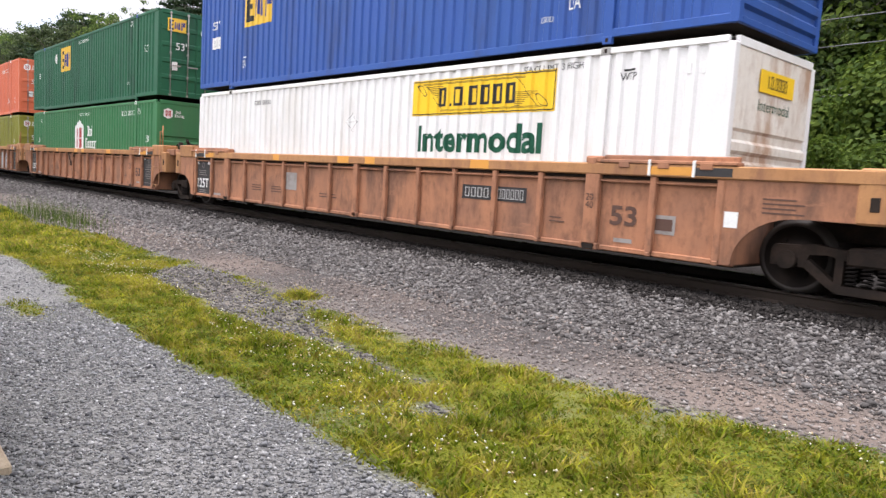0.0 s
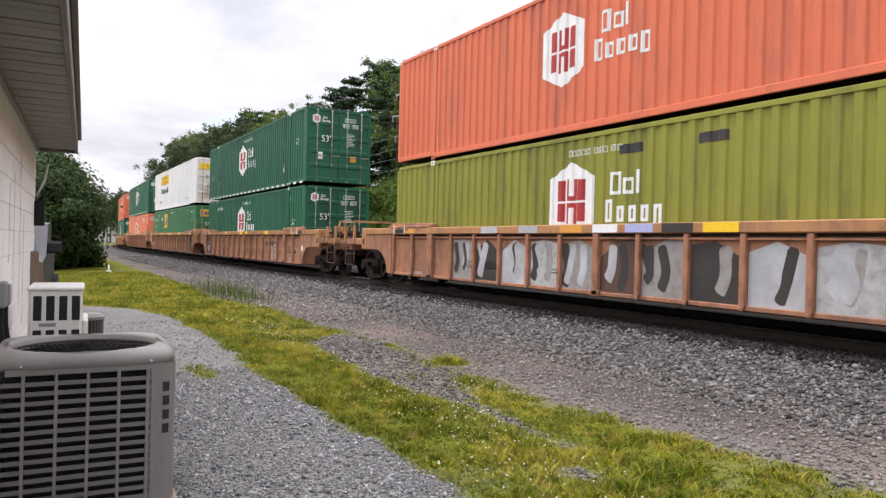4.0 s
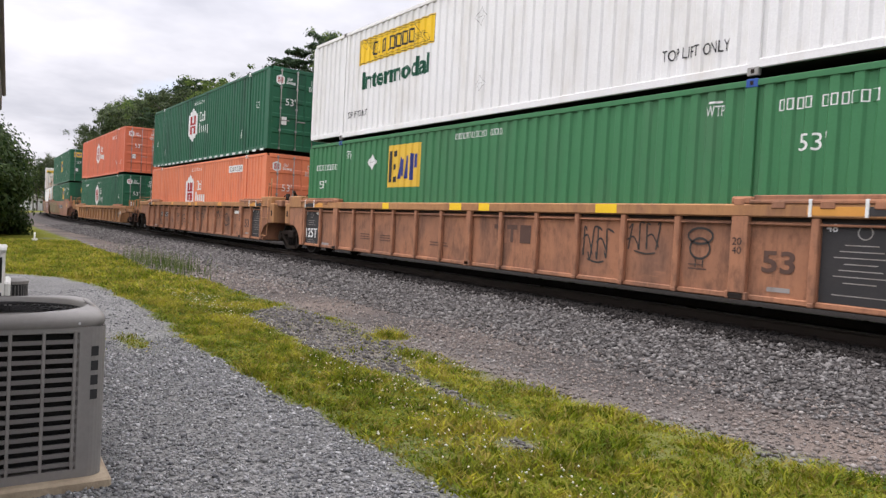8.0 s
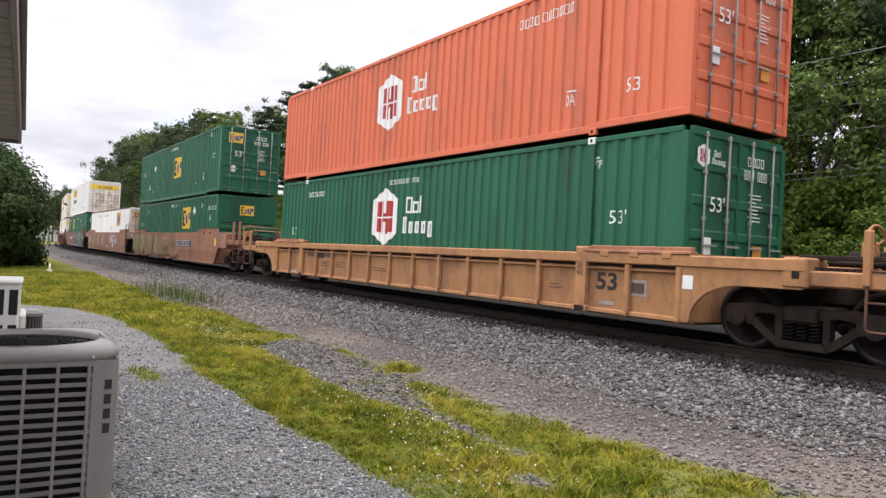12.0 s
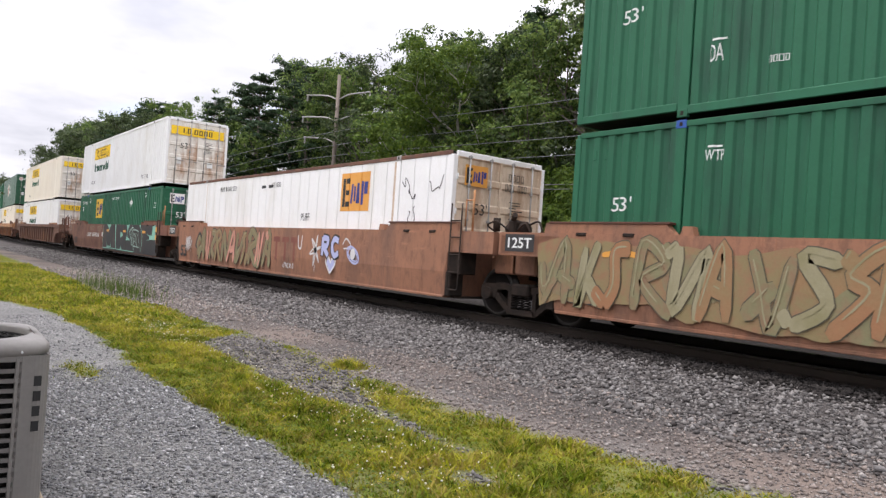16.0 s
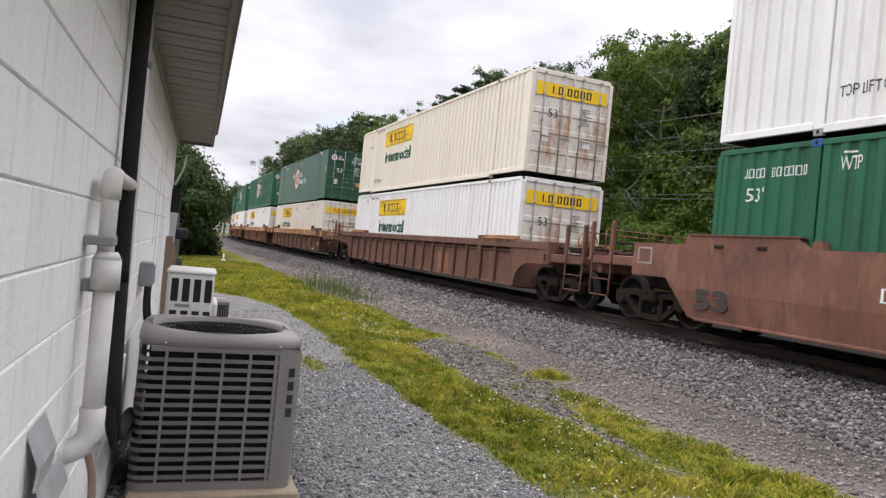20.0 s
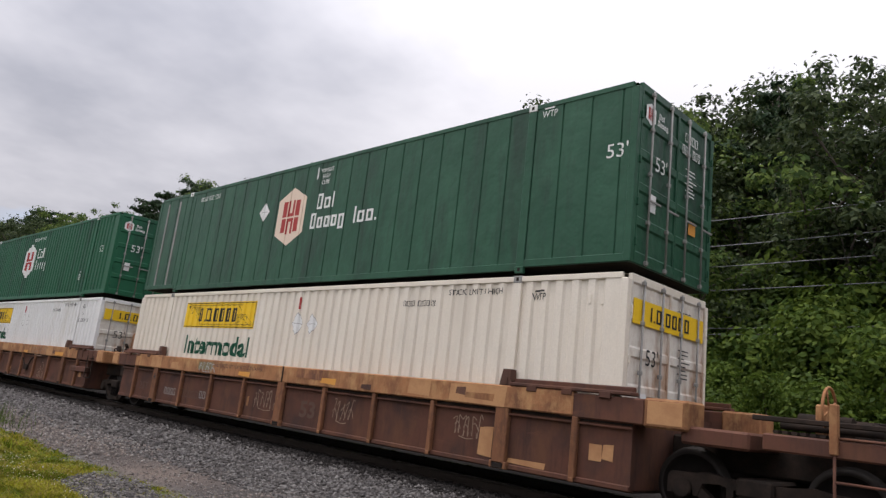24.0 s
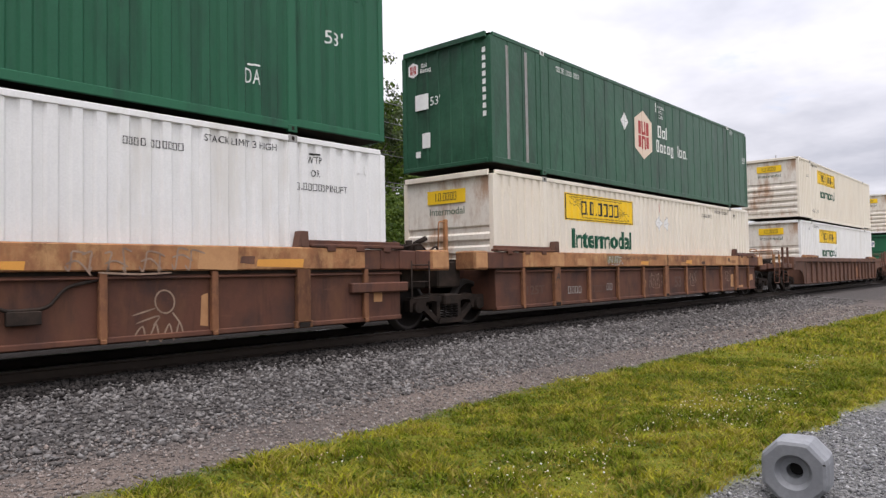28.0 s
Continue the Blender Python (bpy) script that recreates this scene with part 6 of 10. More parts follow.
def stacked(shapes):
    """Joins strokes that cross, each a hair above the one before."""
    return joined(*[([(q[0], q[1], 0.00005 * (k % 42)) for q in v], f) for k, (v, f) in enumerate(shapes)])


def scribble(rng, x, z, w, h, n, thick):
    shapes = []
    for k in range(n):
        x0 = x + w * k / n
        pts = [(x0 + rng.uniform(-0.3, 1.3) * w / n, z + h * v) for v in (rng.uniform(0, 0.2), rng.uniform(0.3, 0.7), rng.uniform(0.8, 1.0), rng.uniform(0.2, 0.6))]
        shapes.append(ribbon(curve(pts), thick))
    return stacked(shapes)


def scrawl(rng, x, z, w, h, n, thick):
    """A quick tag nobody can read: tall hooked strokes that cross one another, and a swash under them."""
    shapes = []
    for k in range(n):
        x0, tall, lean = x + w * (k + rng.uniform(0.0, 0.3)) / n, h * rng.uniform(0.7, 1.0), rng.uniform(-0.1, 0.25) * h
        foot = z + h * rng.uniform(0.05, 0.2)
        hook = w / n * rng.uniform(0.3, 0.9) * rng.choice((-1, 1, 1))
        shapes.append(ribbon(curve([(x0 - hook * 0.3, foot + tall * 0.25), (x0, foot), (x0 + lean * 0.6, foot + tall * 0.6), (x0 + lean, foot + tall), (x0 + lean + hook, foot + tall * rng.uniform(0.75, 1.0))], 4), thick))
        if k % 2 == 0:
            mid = foot + tall * rng.uniform(0.3, 0.6)
            shapes.append(ribbon(curve([(x0 - 0.15 * w / n, mid), (x0 + 0.5 * w / n, mid + 0.12 * h), (x0 + 1.2 * w / n, mid - rng.uniform(0.1, 0.45) * h)], 4), thick))
    shapes.append(ribbon(curve([(x + 0.2 * w, z + 0.08 * h), (x + 0.5 * w, z), (x + 0.75 * w, z + 0.05 * h)], 4), thick))
    return stacked(shapes)


def wild_strokes(rng, x, z, w, h, n, rim, fills, shine, car, y, thick=0.22, edge=0.07):
    """A row of slanted letters built of thick bent strokes, with a rim and thin highlights."""
    forms = ([(0, 0), (0.45, 1.0), (0.85, 0.02)], [(0.18, 0.35), (0.85, 0.48)]), ([(0.1, 0.95), (0.3, 0.0), (0.75, 0.55), (0.95, 1.0)], [(0.3, 0.5), (0.9, 0.1)]), ([(0.9, 0.9), (0.2, 0.85), (0.75, 0.4), (0.1, 0.05)], [(0.1, 0.05), (-0.25, 0.3)]), ([(0.1, 0), (0.15, 1.0), (0.85, 0.75), (0.25, 0.5), (1.1, 0.0)], [(0.15, 1.0), (-0.2, 0.8)]), ([(0.15, 0.0), (0.1, 0.95), (0.8, 0.08), (0.9, 1.0)], [(0.9, 1.0), (1.15, 0.8)])
    dark, body, light = [], {m: [] for m in fills}, []
    tip = [[(-0.45, 0.6), (-0.1, 0.25), (0.35, 0.45)], [(n - 0.6, 0.2), (n - 0.1, 0.05), (n + 0.3, 0.45)]]
    rows = [(k, s) for k in range(n) for s in forms[k % len(forms)]] + [(0, s) for s in tip]
    for k, s in rows:
        lean, turn = (rng.uniform(0.7, 1.3), rng.random() < 0.4) if s not in tip else (1.0, False)
        pts = curve([(x + w / n * (k + 0.1 + 0.86 * lean * (1 - px if turn else px) + rng.uniform(-0.12, 0.12)) + 0.16 * (pz - 0.5), z + h * min(1, max(0, pz + rng.uniform(-0.06, 0.06)))) for px, pz in s], 5)
        t = min(0.34, w / n * thick) * rng.uniform(0.8, 1.2)
        dark.append(ribbon(pts, t + edge, True))
        body[fills[k % len(fills)]].append(ribbon(pts, t, True))
        light.append(ribbon([(px - 0.03, pz + 0.03) for px, pz in pts[1:-2]], 0.025))
    spray(car, y, (rim, stacked(dark)), *[(m, stacked(v)) for m, v in body.items() if v], (shine, stacked(light)))


def ring(cx, cz, rx, rz, w, tilt=0.0):
    pts = [(cx + rx * math.cos(a) * math.cos(tilt) - rz * math.sin(a) * math.sin(tilt), cz + rx * math.cos(a) * math.sin(tilt) + rz * math.sin(a) * math.cos(tilt)) for a in [2 * math.pi * k / 28 for k in range(29)]]
    return ribbon(pts, w, False)


def disc(cx, cz, r):
    return [(cx + r * math.cos(2 * math.pi * k / 20), cz + r * math.sin(2 * math.pi * k / 20)) for k in range(20)], [tuple(range(20))]


# ---- the train ----
# car, front end, rear end, lower box, upper box, box ends (lower, upper): doors or nose in front
CONSIST = [
    ("tan", "joint", "free", "int_low", "hex_green_top", "nose", "doors"),
    ("tan", "free", "joint", "int_turned", "sq_blue", "nose", "nose"),
    ("tan", "joint", "joint", "hex_green_turned", "sq_green", "nose", "doors"),
    ("tan", "joint", "free", "hex_olive", "hex_orange", "doors", "doors"),
    ("tan", "free", "joint", "hex_green", "hex_green_top", "doors", "doors"),
    ("tan", "joint", "joint", "sq_light", "int_white", "doors", "doors"),
    ("tan", "joint", "free", "hex_orange_pale", "hex_green_top", "doors", "doors"),
    ("yellow", "free", "free", "hex_green", "hex_orange", "doors", "doors"),
    ("smooth", "free", "joint", "sq_green_low", "sq_green_mid", "nose", "doors"),
    ("smooth", "joint", "joint", "sq_white", None, "doors", ""),
    ("smooth_grey", "joint", "free", "sq_mid", "int_white", "doors", "doors"),
    ("rusty", "free", "free", "int_cream_low", "int_cream_top", "doors", "doors"),
    ("dark_brown", "free", "joint", "int_cream", "hex_plate", "doors", "doors"),
    ("dark", "joint", "joint", "int_pin", "hex_green_top", "doors", "doors"),
    ("dark", "joint", "free", "int_low", "hex_green_top", "doors", "doors"),
    ("dark", "free", "joint", "int_cream", "sq_green", "doors", "doors"),
    ("dark", "joint", "joint", "int_low", "hex_green", "doors", "doors"),
    ("tan", "joint", "free", "hex_olive", "hex_green_top", "doors", "doors"),
    ("tan", "free", "joint", "hex_green", "sq_green", "doors", "doors"),
    ("tan", "joint", "joint", "hex_green", "sq_blue", "doors", "doors"),
    ("tan", "joint", "free", "sq_green_low", "hex_green_top", "doors", "doors"),
    ("tan", "free", "joint", "hex_green", "sq_blue", "doors", "doors"),
    ("tan", "joint", "joint", "hex_green", "sq_green", "doors", "doors"),
    ("tan", "joint", "free", "hex_green", "hex_green_top", "doors", "doors"),
]
CAR_WORDS = {"tan": "tan brown ribbed steel well car on black trucks", "yellow": "yellowish tan single well car with open end platforms", "dark": "dark rusty well car with orange-brown top sill", "dark_brown": "dark brown ribbed well car with rusty orange sill", "rusty": "rust-brown ribbed well car with many thin ribs",
             "smooth": "smooth brown well car side covered in graffiti", "smooth_grey": "well car with grey overpainted side and mint graffiti"}
MOVING = []


def build_train():
    rng = random.Random(5)
    for n, (pal, front, rear, low, up, low_front, up_front) in enumerate(CONSIST):
        s = SPOTS[n]
        near = n < 14
        car = well_car(pal, front, rear, CAR_WORDS[pal], roll=1 <= n < 14, detail=near)
        MOVING.append((car, s, 0.0, 0.0))
        LIFT[car.name] = (0.06, 1.22) if pal == "smooth" else (0.0, 1.0) if pal.startswith(("dark", "smooth_")) else (0.10, 1.11)
        decorate(car, n, rng)
        for style, kind, z in ((low, low_front, 0.35), (up, up_front, 0.35 + HIGH + 0.04)):
            if not style:
                continue
            color, wall, sign, signs, label = STYLES[style]
            other = {"doors": "nose", "nose": "doors"}[kind] if style != "hex_plate" else "plate"
            c = container(color, wall, kind, other, sign, sign, signs, label, 2 if near else 0, dashes=(n in (4, 6) and z > 1), cap="rusted" if style == "sq_white" else None)
            if n == 1 and style == "sq_blue":
                # its far end is painted red
                for o in c.children:
                    if o.name.startswith("door"):
                        o.data = door_mesh("red")
            if style.startswith("int_"):
                # rust has run down the doors
                for o in c.children:
                    if o.name.startswith("door"):
                        o.data = door_mesh("door_rusty")
            if style == "sq_white":
                # its door end is stained tan
                for o in c.children:
                    if o.name.startswith("door"):
                        o.data = door_mesh("stained")
            MOVING.append((c, s, 0.0, z))


def number_panels(car, x, z):
    """A car's lettering: two black panels with white bars."""
    for dx, pattern in ((0.0, "XXXX"), (0.79, "XXXXXX")):
        plate_text(car, rect(0, 0, 0.72, 0.22), x + dx, z, "black_paint", SHEET - 0.006, "number_panel", "black number panel")
        plate_text(car, shifted(wide(bars(pattern, 0.15, 0.6), 0.58), 0.07, 0.035), x + dx, z, "txt_pale", SHEET - 0.010, "number_marking", "white bars of the car number")


def decorate(car, n, rng):
    y = OUT - 0.002
    low = SHEET - 0.006
    if n == 3:
        # grey and white sprayed fields between the ribs
        xs = [POSTS[2] + (POSTS[0] - POSTS[2]) * k / 12 + 0.06 for k in range(13)]
        for k in range(1, 12):
            x0, x1 = xs[k], xs[k + 1] - 0.12
            w = x1 - x0
            mat = ("txt_faded", "txt_grey", "g_dark", "g_grey", "txt_pale", "txt_grey")[k % 6]
            plate_text(car, poly((x0, 0.20), (x1, 0.20), (x1, 0.20 + rng.uniform(0.6, 0.9)), (x0 + w * 0.5, 1.05), (x0, 0.20 + rng.uniform(0.55, 0.9))), 0, 0, mat, low, "spray_paint", "sprayed grey field")
            for m in range(3):
                bx = x0 + w * rng.uniform(0.05, 0.6)
                q = [(bx, 0.26 + rng.uniform(0, 0.2)), (bx + w * 0.12, 0.6), (bx + w * rng.uniform(-0.1, 0.3), 0.98)]
                plate_text(car, ribbon(curve(q), rng.uniform(0.10, 0.24)), 0, 0, rng.choice(["txt_pale", "g_dark", "g_grey", "txt_grey"]), low - 0.002 - 0.001 * m, "spray_paint", "sprayed stroke")
        for x, mat in ((-11.6, "g_grey"), (-8.9, "decal_orange"), (-7.2, "g_lilac"), (-5.6, "yellow"), (-6.4, "g_dark"), (-10.2, "g_grey"), (-8.0, "paper")):
            plate_text(car, rect(0, 0, 0.62, 0.13), x, 1.168, mat, OUT - 0.0125, "sill_stripe", "painted stretch of the sill")
    if n == 1:
        number_panels(car, -4.75, 0.69)
        plate_text(car, rect(0, 0, 0.50, 0.37), -10.90, 0.55, "txt_grey", low, "notice_plate", "pale notice plate")
        plate_text(car, joined(*[rect(0.0, 0.05 * k, 0.5 - 0.1 * (k % 2), 0.018) for k in range(4)]), 0.60, 0.80, "txt_faded", OUT + 0.017, "notice_print", "faded printed lines")
    if n == 2:
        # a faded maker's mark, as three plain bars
        for x, w in ((-6.90, 0.55), (-6.20, 0.5), (-5.55, 0.55)):
            plate_text(car, joined(rect(0, 0.40, w, 0.10), rect(w * 0.4, 0, w * 0.2, 0.40)), x, 0.52, "txt_maroon", low, "faded_mark", "faded maroon mark")
        part("hanger", made(lambda bm: (hose(bm, rod_bends([(-9.6, SHEET - 0.04, 1.32), (-9.2, SHEET - 0.05, 0.86), (-8.8, SHEET - 0.04, 1.32)], 0.12), 0.022, 6), box(bm, -9.28, -9.12, SHEET - 0.08, SHEET, 0.82, 0.94, c=0.01))), "truck", car, "black bent hanger")
    if n == 4:
        spray(car, low, ("g_dark", scribble(rng, -8.0, 0.33, 2.6, 0.34, 15, 0.026)), ("g_white", scrawl(rng, -3.85, 0.20, 0.85, 0.55, 4, 0.028)))
        plate_text(car, joined(rect(0, 0, 0.62, 0.17), rect(0.72, 0, 0.7, 0.17)), -4.66, 0.72, "txt_faded", low, "number_panel", "faded dark number panels")
        spray(car, OUT - 0.012, ("txt_grey", scribble(rng, -0.70, 1.18, 0.60, 0.09, 9, 0.02)))
    if n == 5:
        spray(car, low, ("g_dark", joined(scrawl(rng, -4.84, 0.44, 0.68, 0.52, 4, 0.028), scrawl(rng, -3.88, 0.62, 0.74, 0.42, 4, 0.024))), ("g_dark", joined(ring(-2.56, 0.90, 0.20, 0.10, 0.03), ring(-2.56, 0.74, 0.16, 0.13, 0.03), ribbon([(-2.62, 0.62), (-2.62, 0.50)], 0.03), ribbon([(-2.50, 0.62), (-2.50, 0.50)], 0.03))))
        plate_text(car, joined(rect(0, 0.22, 0.3, 0.08), rect(0.11, 0, 0.08, 0.22), rect(0.38, 0.22, 0.3, 0.08), rect(0.49, 0, 0.08, 0.22), rect(0.76, 0, 0.3, 0.3)), -7.18, 0.64, "txt_faded", low, "faded_mark", "faded maker's mark in bars")
    if n == 6:
        number_panels(car, -13.62, 0.66)
        spray(car, low, ("g_dark", joined(scrawl(rng, -13.75, 0.32, 0.85, 0.32, 4, 0.03), scrawl(rng, -10.6, 0.40, 1.3, 0.45, 5, 0.03), scrawl(rng, -7.85, 0.62, 1.5, 0.36, 6, 0.026))), ("g_dark", joined(scribble(rng, -4.9, 0.70, 0.68, 0.32, 5, 0.026), ring(-3.64, 0.70, 0.26, 0.20, 0.035), scribble(rng, -3.75, 0.45, 0.5, 0.4, 4, 0.026))))
        plate_text(car, rect(0, 0, 0.55, 0.10), -2.75, 0.92, "txt_white", low, "paper_scrap", "torn white sticker")
    if n == 7:
        plate_text(car, wide(bars("XXXX XXXXX", 0.17, 0.62), 1.9), -13.6, 0.70, "txt_black", low, "number_marking", "black bars of the car number")
        plate_text(car, rect(0, 0, 0.55, 0.24), -12.95, 0.67, "black_paint", low - 0.001, "number_panel", "black number panel")
    def flakes(rows, y_, z0=0.0):
        for k, (x, z, w, h, mat) in enumerate(rows):
            plate_text(car, poly((x, z + 0.02), (x + w * 0.97, z), (x + w, z + h), (x + w * 0.4, z + h * 0.97), (x + 0.02, z + h * 0.93)), 0, z0, mat, y_ - 0.0004 * k, "bare_patch", "flaked paint")
    if n == 12:
        plate_text(car, lettered("MAX GROSS WT FOR 20 FT CONTAINER", 0.085, 2.14), -10.83, 1.34, "txt_faded", OUT - 0.0125)
        for x, w, z, h, k in ((-8.98, 0.9, 0.53, 0.40, 5), (-6.14, 0.60, 0.53, 0.44, 3), (-2.94, 0.58, 0.62, 0.38, 4)):
            spray(car, low, ("txt_tag", scrawl(rng, x, z, w, h, k + 2, 0.015)))
        plate_text(car, lettered("53", 0.33, 0.52, 0.03), -7.24, 0.52, "txt_faded", low)
        plate_text(car, wide(bars("XX", 0.17), 0.30), -11.50, 0.56, "txt_grey", low, "number_marking", "pale bars of a number")
        flakes(((-2.40, 0.40, 0.29, 0.46, "bare_tan"), (-1.80, 0.36, 0.70, 0.09, "bare_tan"), (-0.20, 0.62, 0.18, 0.22, "bare_tan"), (-9.30, 0.56, 0.10, 0.22, "rib_rust")), low - 0.001)
        flakes(((-9.69, 1.19, 0.50, 0.11, "decal_orange"), (-6.56, 1.22, 0.50, 0.12, "decal_orange"), (-4.03, 1.21, 0.55, 0.28, "bare_tan"), (-3.04, 1.17, 1.20, 0.31, "bare_tan"), (-2.70, 1.24, 0.62, 0.11, "sill_rust"), (-2.90, 1.29, 0.22, 0.13, "rusted"), (-14.3, 1.18, 0.62, 0.28, "bare_tan"), (-13.11, 1.19, 0.42, 0.18, "bare_tan"), (-11.62, 1.24, 0.74, 0.2, "g_olive"), (-5.30, 1.2, 0.30, 0.10, "rusted"), (-7.4, 1.28, 0.9, 0.2, "rib_rust")), OUT - 0.0125)
        plate_text(car, rect(0, 0, 0.05, 0.33), -7.93, 1.17, "truck", OUT - 0.018, "sill_joint", "dark joint of the sill")
        spray(car, OUT - 0.019, ("txt_pale", scrawl(rng, -11.55, 1.20, 0.75, 0.2, 5, 0.016)))
    if n == 13:
        spray(car, OUT - 0.012, ("txt_tag", scrawl(rng, -5.35, 1.12, 1.70, 0.30, 8, 0.024)))
        spray(car, low, ("txt_tag", stacked([ring(-4.12, 0.76, 0.13, 0.15, 0.022, 0.3)] + [ribbon(curve(p, 4), 0.022) for p in ([(-4.55, 0.60), (-4.25, 0.68)], [(-4.50, 0.50), (-4.20, 0.58), (-4.28, 0.46)], [(-4.02, 0.62), (-3.90, 0.45), (-3.86, 0.28)], [(-4.55, 0.30), (-4.42, 0.46), (-4.36, 0.26), (-4.24, 0.48), (-4.18, 0.25), (-4.06, 0.47), (-4.00, 0.26), (-3.92, 0.5)])])))
        flakes(((-7.9, 0.30, 0.16, 0.30, "bare_tan"), (-3.62, 0.40, 0.12, 0.45, "bare_tan"), (-10.4, 0.5, 0.4, 0.14, "rib_rust")), low - 0.001)
        flakes(((-2.78, 1.19, 0.85, 0.13, "decal_orange"), (-3.70, 1.16, 0.62, 0.33, "bare_tan"), (-3.05, 1.24, 0.24, 0.12, "rusted"), (-6.3, 1.18, 0.5, 0.10, "decal_orange"), (-9.1, 1.2, 0.7, 0.27, "bare_tan"), (-11.2, 1.2, 0.5, 0.12, "decal_orange"), (-12.9, 1.17, 0.6, 0.3, "bare_tan")), OUT - 0.0125)
        part("hanger", made(lambda bm: (hose(bm, rod_bends([(-6.9, SHEET - 0.03, 1.05), (-6.35, SHEET - 0.04, 0.98), (-6.0, SHEET - 0.05, 0.72), (-5.55, SHEET - 0.05, 0.74), (-5.35, SHEET - 0.04, 0.98), (-4.98, SHEET - 0.03, 1.06)], 0.1), 0.022, 6), box(bm, -5.98, -5.62, SHEET - 0.08, SHEET, 0.56, 0.72, c=0.01))), "truck", car, "black bent hanger")
    if n in (1, 2, 4, 5, 6):
        for x, w in ((-4.5, 0.45), (-7.6, 0.34), (-8.6, 0.42), (-11.4, 0.3)):
            plate_text(car, rect(0, 0, w, 0.13), x, 1.168, "yellow" if n in (4, 5) else "decal_orange", OUT - 0.0125, "sill_stripe", "reflective patch on the sill")
    if n == 8:
        def band(x0, x1, low, top, n):
            up = [(x0 + (x1 - x0) * k / n, top + rng.uniform(-0.14, 0.03)) for k in range(n + 1)]
            down = [(x0 + (x1 - x0) * k / n + rng.uniform(-0.2, 0.2), low + rng.uniform(-0.03, 0.16)) for k in range(n + 1)]
            u, d = curve(up, 3), curve(down, 3)
            m = len(u)
            return u + d, [(i, i + 1, m + i + 1, m + i) for i in range(m - 1)]
        def loop(x, z, s):
            return curve([(x + s * 1.1 * math.cos(t) * rng.uniform(0.92, 1.1), max(0.28, min(1.2, z + s * 0.55 * math.sin(t) * rng.uniform(0.92, 1.1)))) for t in [2 * math.pi * k / 9 for k in range(9)]], 4, True)
        def blob(x, z, s):
            line = loop(x, z, s)
            return [(x, z)] + line, [(0, i, i + 1) for i in range(1, len(line))]
        # faded wild lettering: olive and tan fields under thin dark outlines
        spray(car, y, ("g_khaki", joined(band(-16.7, -10.9, 0.27, 1.17, 12))), ("g_tan", joined(band(-11.2, -5.6, 0.24, 0.74, 9), band(-12.3, -8.3, 0.60, 1.12, 7))),
              ("g_olive", stacked([blob(-16.0 + 2.3 * k, 0.66 + 0.12 * math.sin(2.3 * k), 0.5) for k in range(4)])),
              ("decal_orange", joined(ribbon(curve([(-15.3, 0.98), (-14.9, 1.02), (-14.6, 0.98)]), 0.07), ribbon(curve([(-11.4, 1.0), (-11.0, 0.92), (-10.7, 0.98)]), 0.06))))
        wild_strokes(rng, -16.4, 0.30, 7.4, 0.84, 13, "g_moss", ["g_olive", "g_pale", "g_tan"], "g_pale", car, y - 0.011, 0.30, 0.03)
        wild_strokes(rng, -9.6, 0.30, 3.4, 0.52, 7, "g_moss", ["g_tan", "g_olive"], "g_pale", car, y - 0.022, 0.26, 0.025)
        plate_text(car, shifted(bars("XXXX XXXXXX", 0.22, 1.02), 0, 0), -6.20, 0.72, "txt_pale", y - 0.002, "number_marking", "white bars of the car number")
        plate_text(car, rect(0, 0, 3.0, 0.26), -6.29, 0.69, "charcoal", y, "number_panel", "dark number panel")
        plate_text(car, rect(0, 0, 0.2, 0.24), 0.35, 0.8, "yellow", y, "notice_plate", "yellow patch")
    if n in (8, 9):
        plate_text(car, rect(0, 0, 0.72, 0.25), -LONG - 1.36, 0.97, "black_paint", y, "stencil_panel", "black stencil panel")
        plate_text(car, lettered("125T", 0.15, 0.58, 0.014), -LONG - 1.28, 1.02, "txt_white", y - 0.004)
        plate_text(car, lettered("53", 0.34, 0.68, 0.03), -LONG + 0.16, 0.33, "g_dark", y - 0.001)
    if n == 9:
        wild_strokes(rng, -14.0, 0.30, 6.0, 0.84, 11, "g_dark", ["g_olive", "g_pink", "g_olive", "g_khaki"], "g_pale", car, y, 0.30, 0.05)
        spray(car, y, ("g_dark", ribbon(curve([(-14.35, 0.62), (-14.0, 0.98), (-13.6, 0.50)]), 0.22)), ("g_olive", ribbon(curve([(-14.25, 0.66), (-14.0, 0.92), (-13.65, 0.54)]), 0.13)), ("g_white", scribble(rng, -15.45, 0.48, 0.62, 0.48, 9, 0.022)))
        plate_text(car, joined(*[joined(rect(dx, 0.50, 0.42, 0.12), rect(dx + 0.15, 0.08, 0.12, 0.42)) for dx in (0.0, 0.56, 1.12)]), -7.85, 0.42, "txt_maroon", y, "faded_mark", "faded maroon bars")
        star = joined(*[ribbon(curve([(-5.85, 0.78), (-5.85 + 0.14 * math.cos(a), 0.78 + 0.14 * math.sin(a) + 0.03), (-5.85 + 0.33 * math.cos(a + 0.25), 0.78 + 0.36 * math.sin(a + 0.25)), (-5.85 + 0.13 * math.cos(a + 0.5), 0.78 + 0.13 * math.sin(a + 0.5)), (-5.85, 0.78)]), 0.04) for a in [math.pi / 3 * k for k in range(6)]],
                      ribbon([(-5.85, 0.3), (-5.85, 0.45)], 0.04), ring(-5.85, 0.78, 0.06, 0.06, 0.05))
        heart = joined(ribbon(curve([(-4.95, 0.30), (-5.20, 0.52), (-5.15, 0.64), (-5.02, 0.62), (-4.95, 0.54), (-4.88, 0.62), (-4.75, 0.64), (-4.70, 0.52), (-4.95, 0.30)]), 0.05, False))
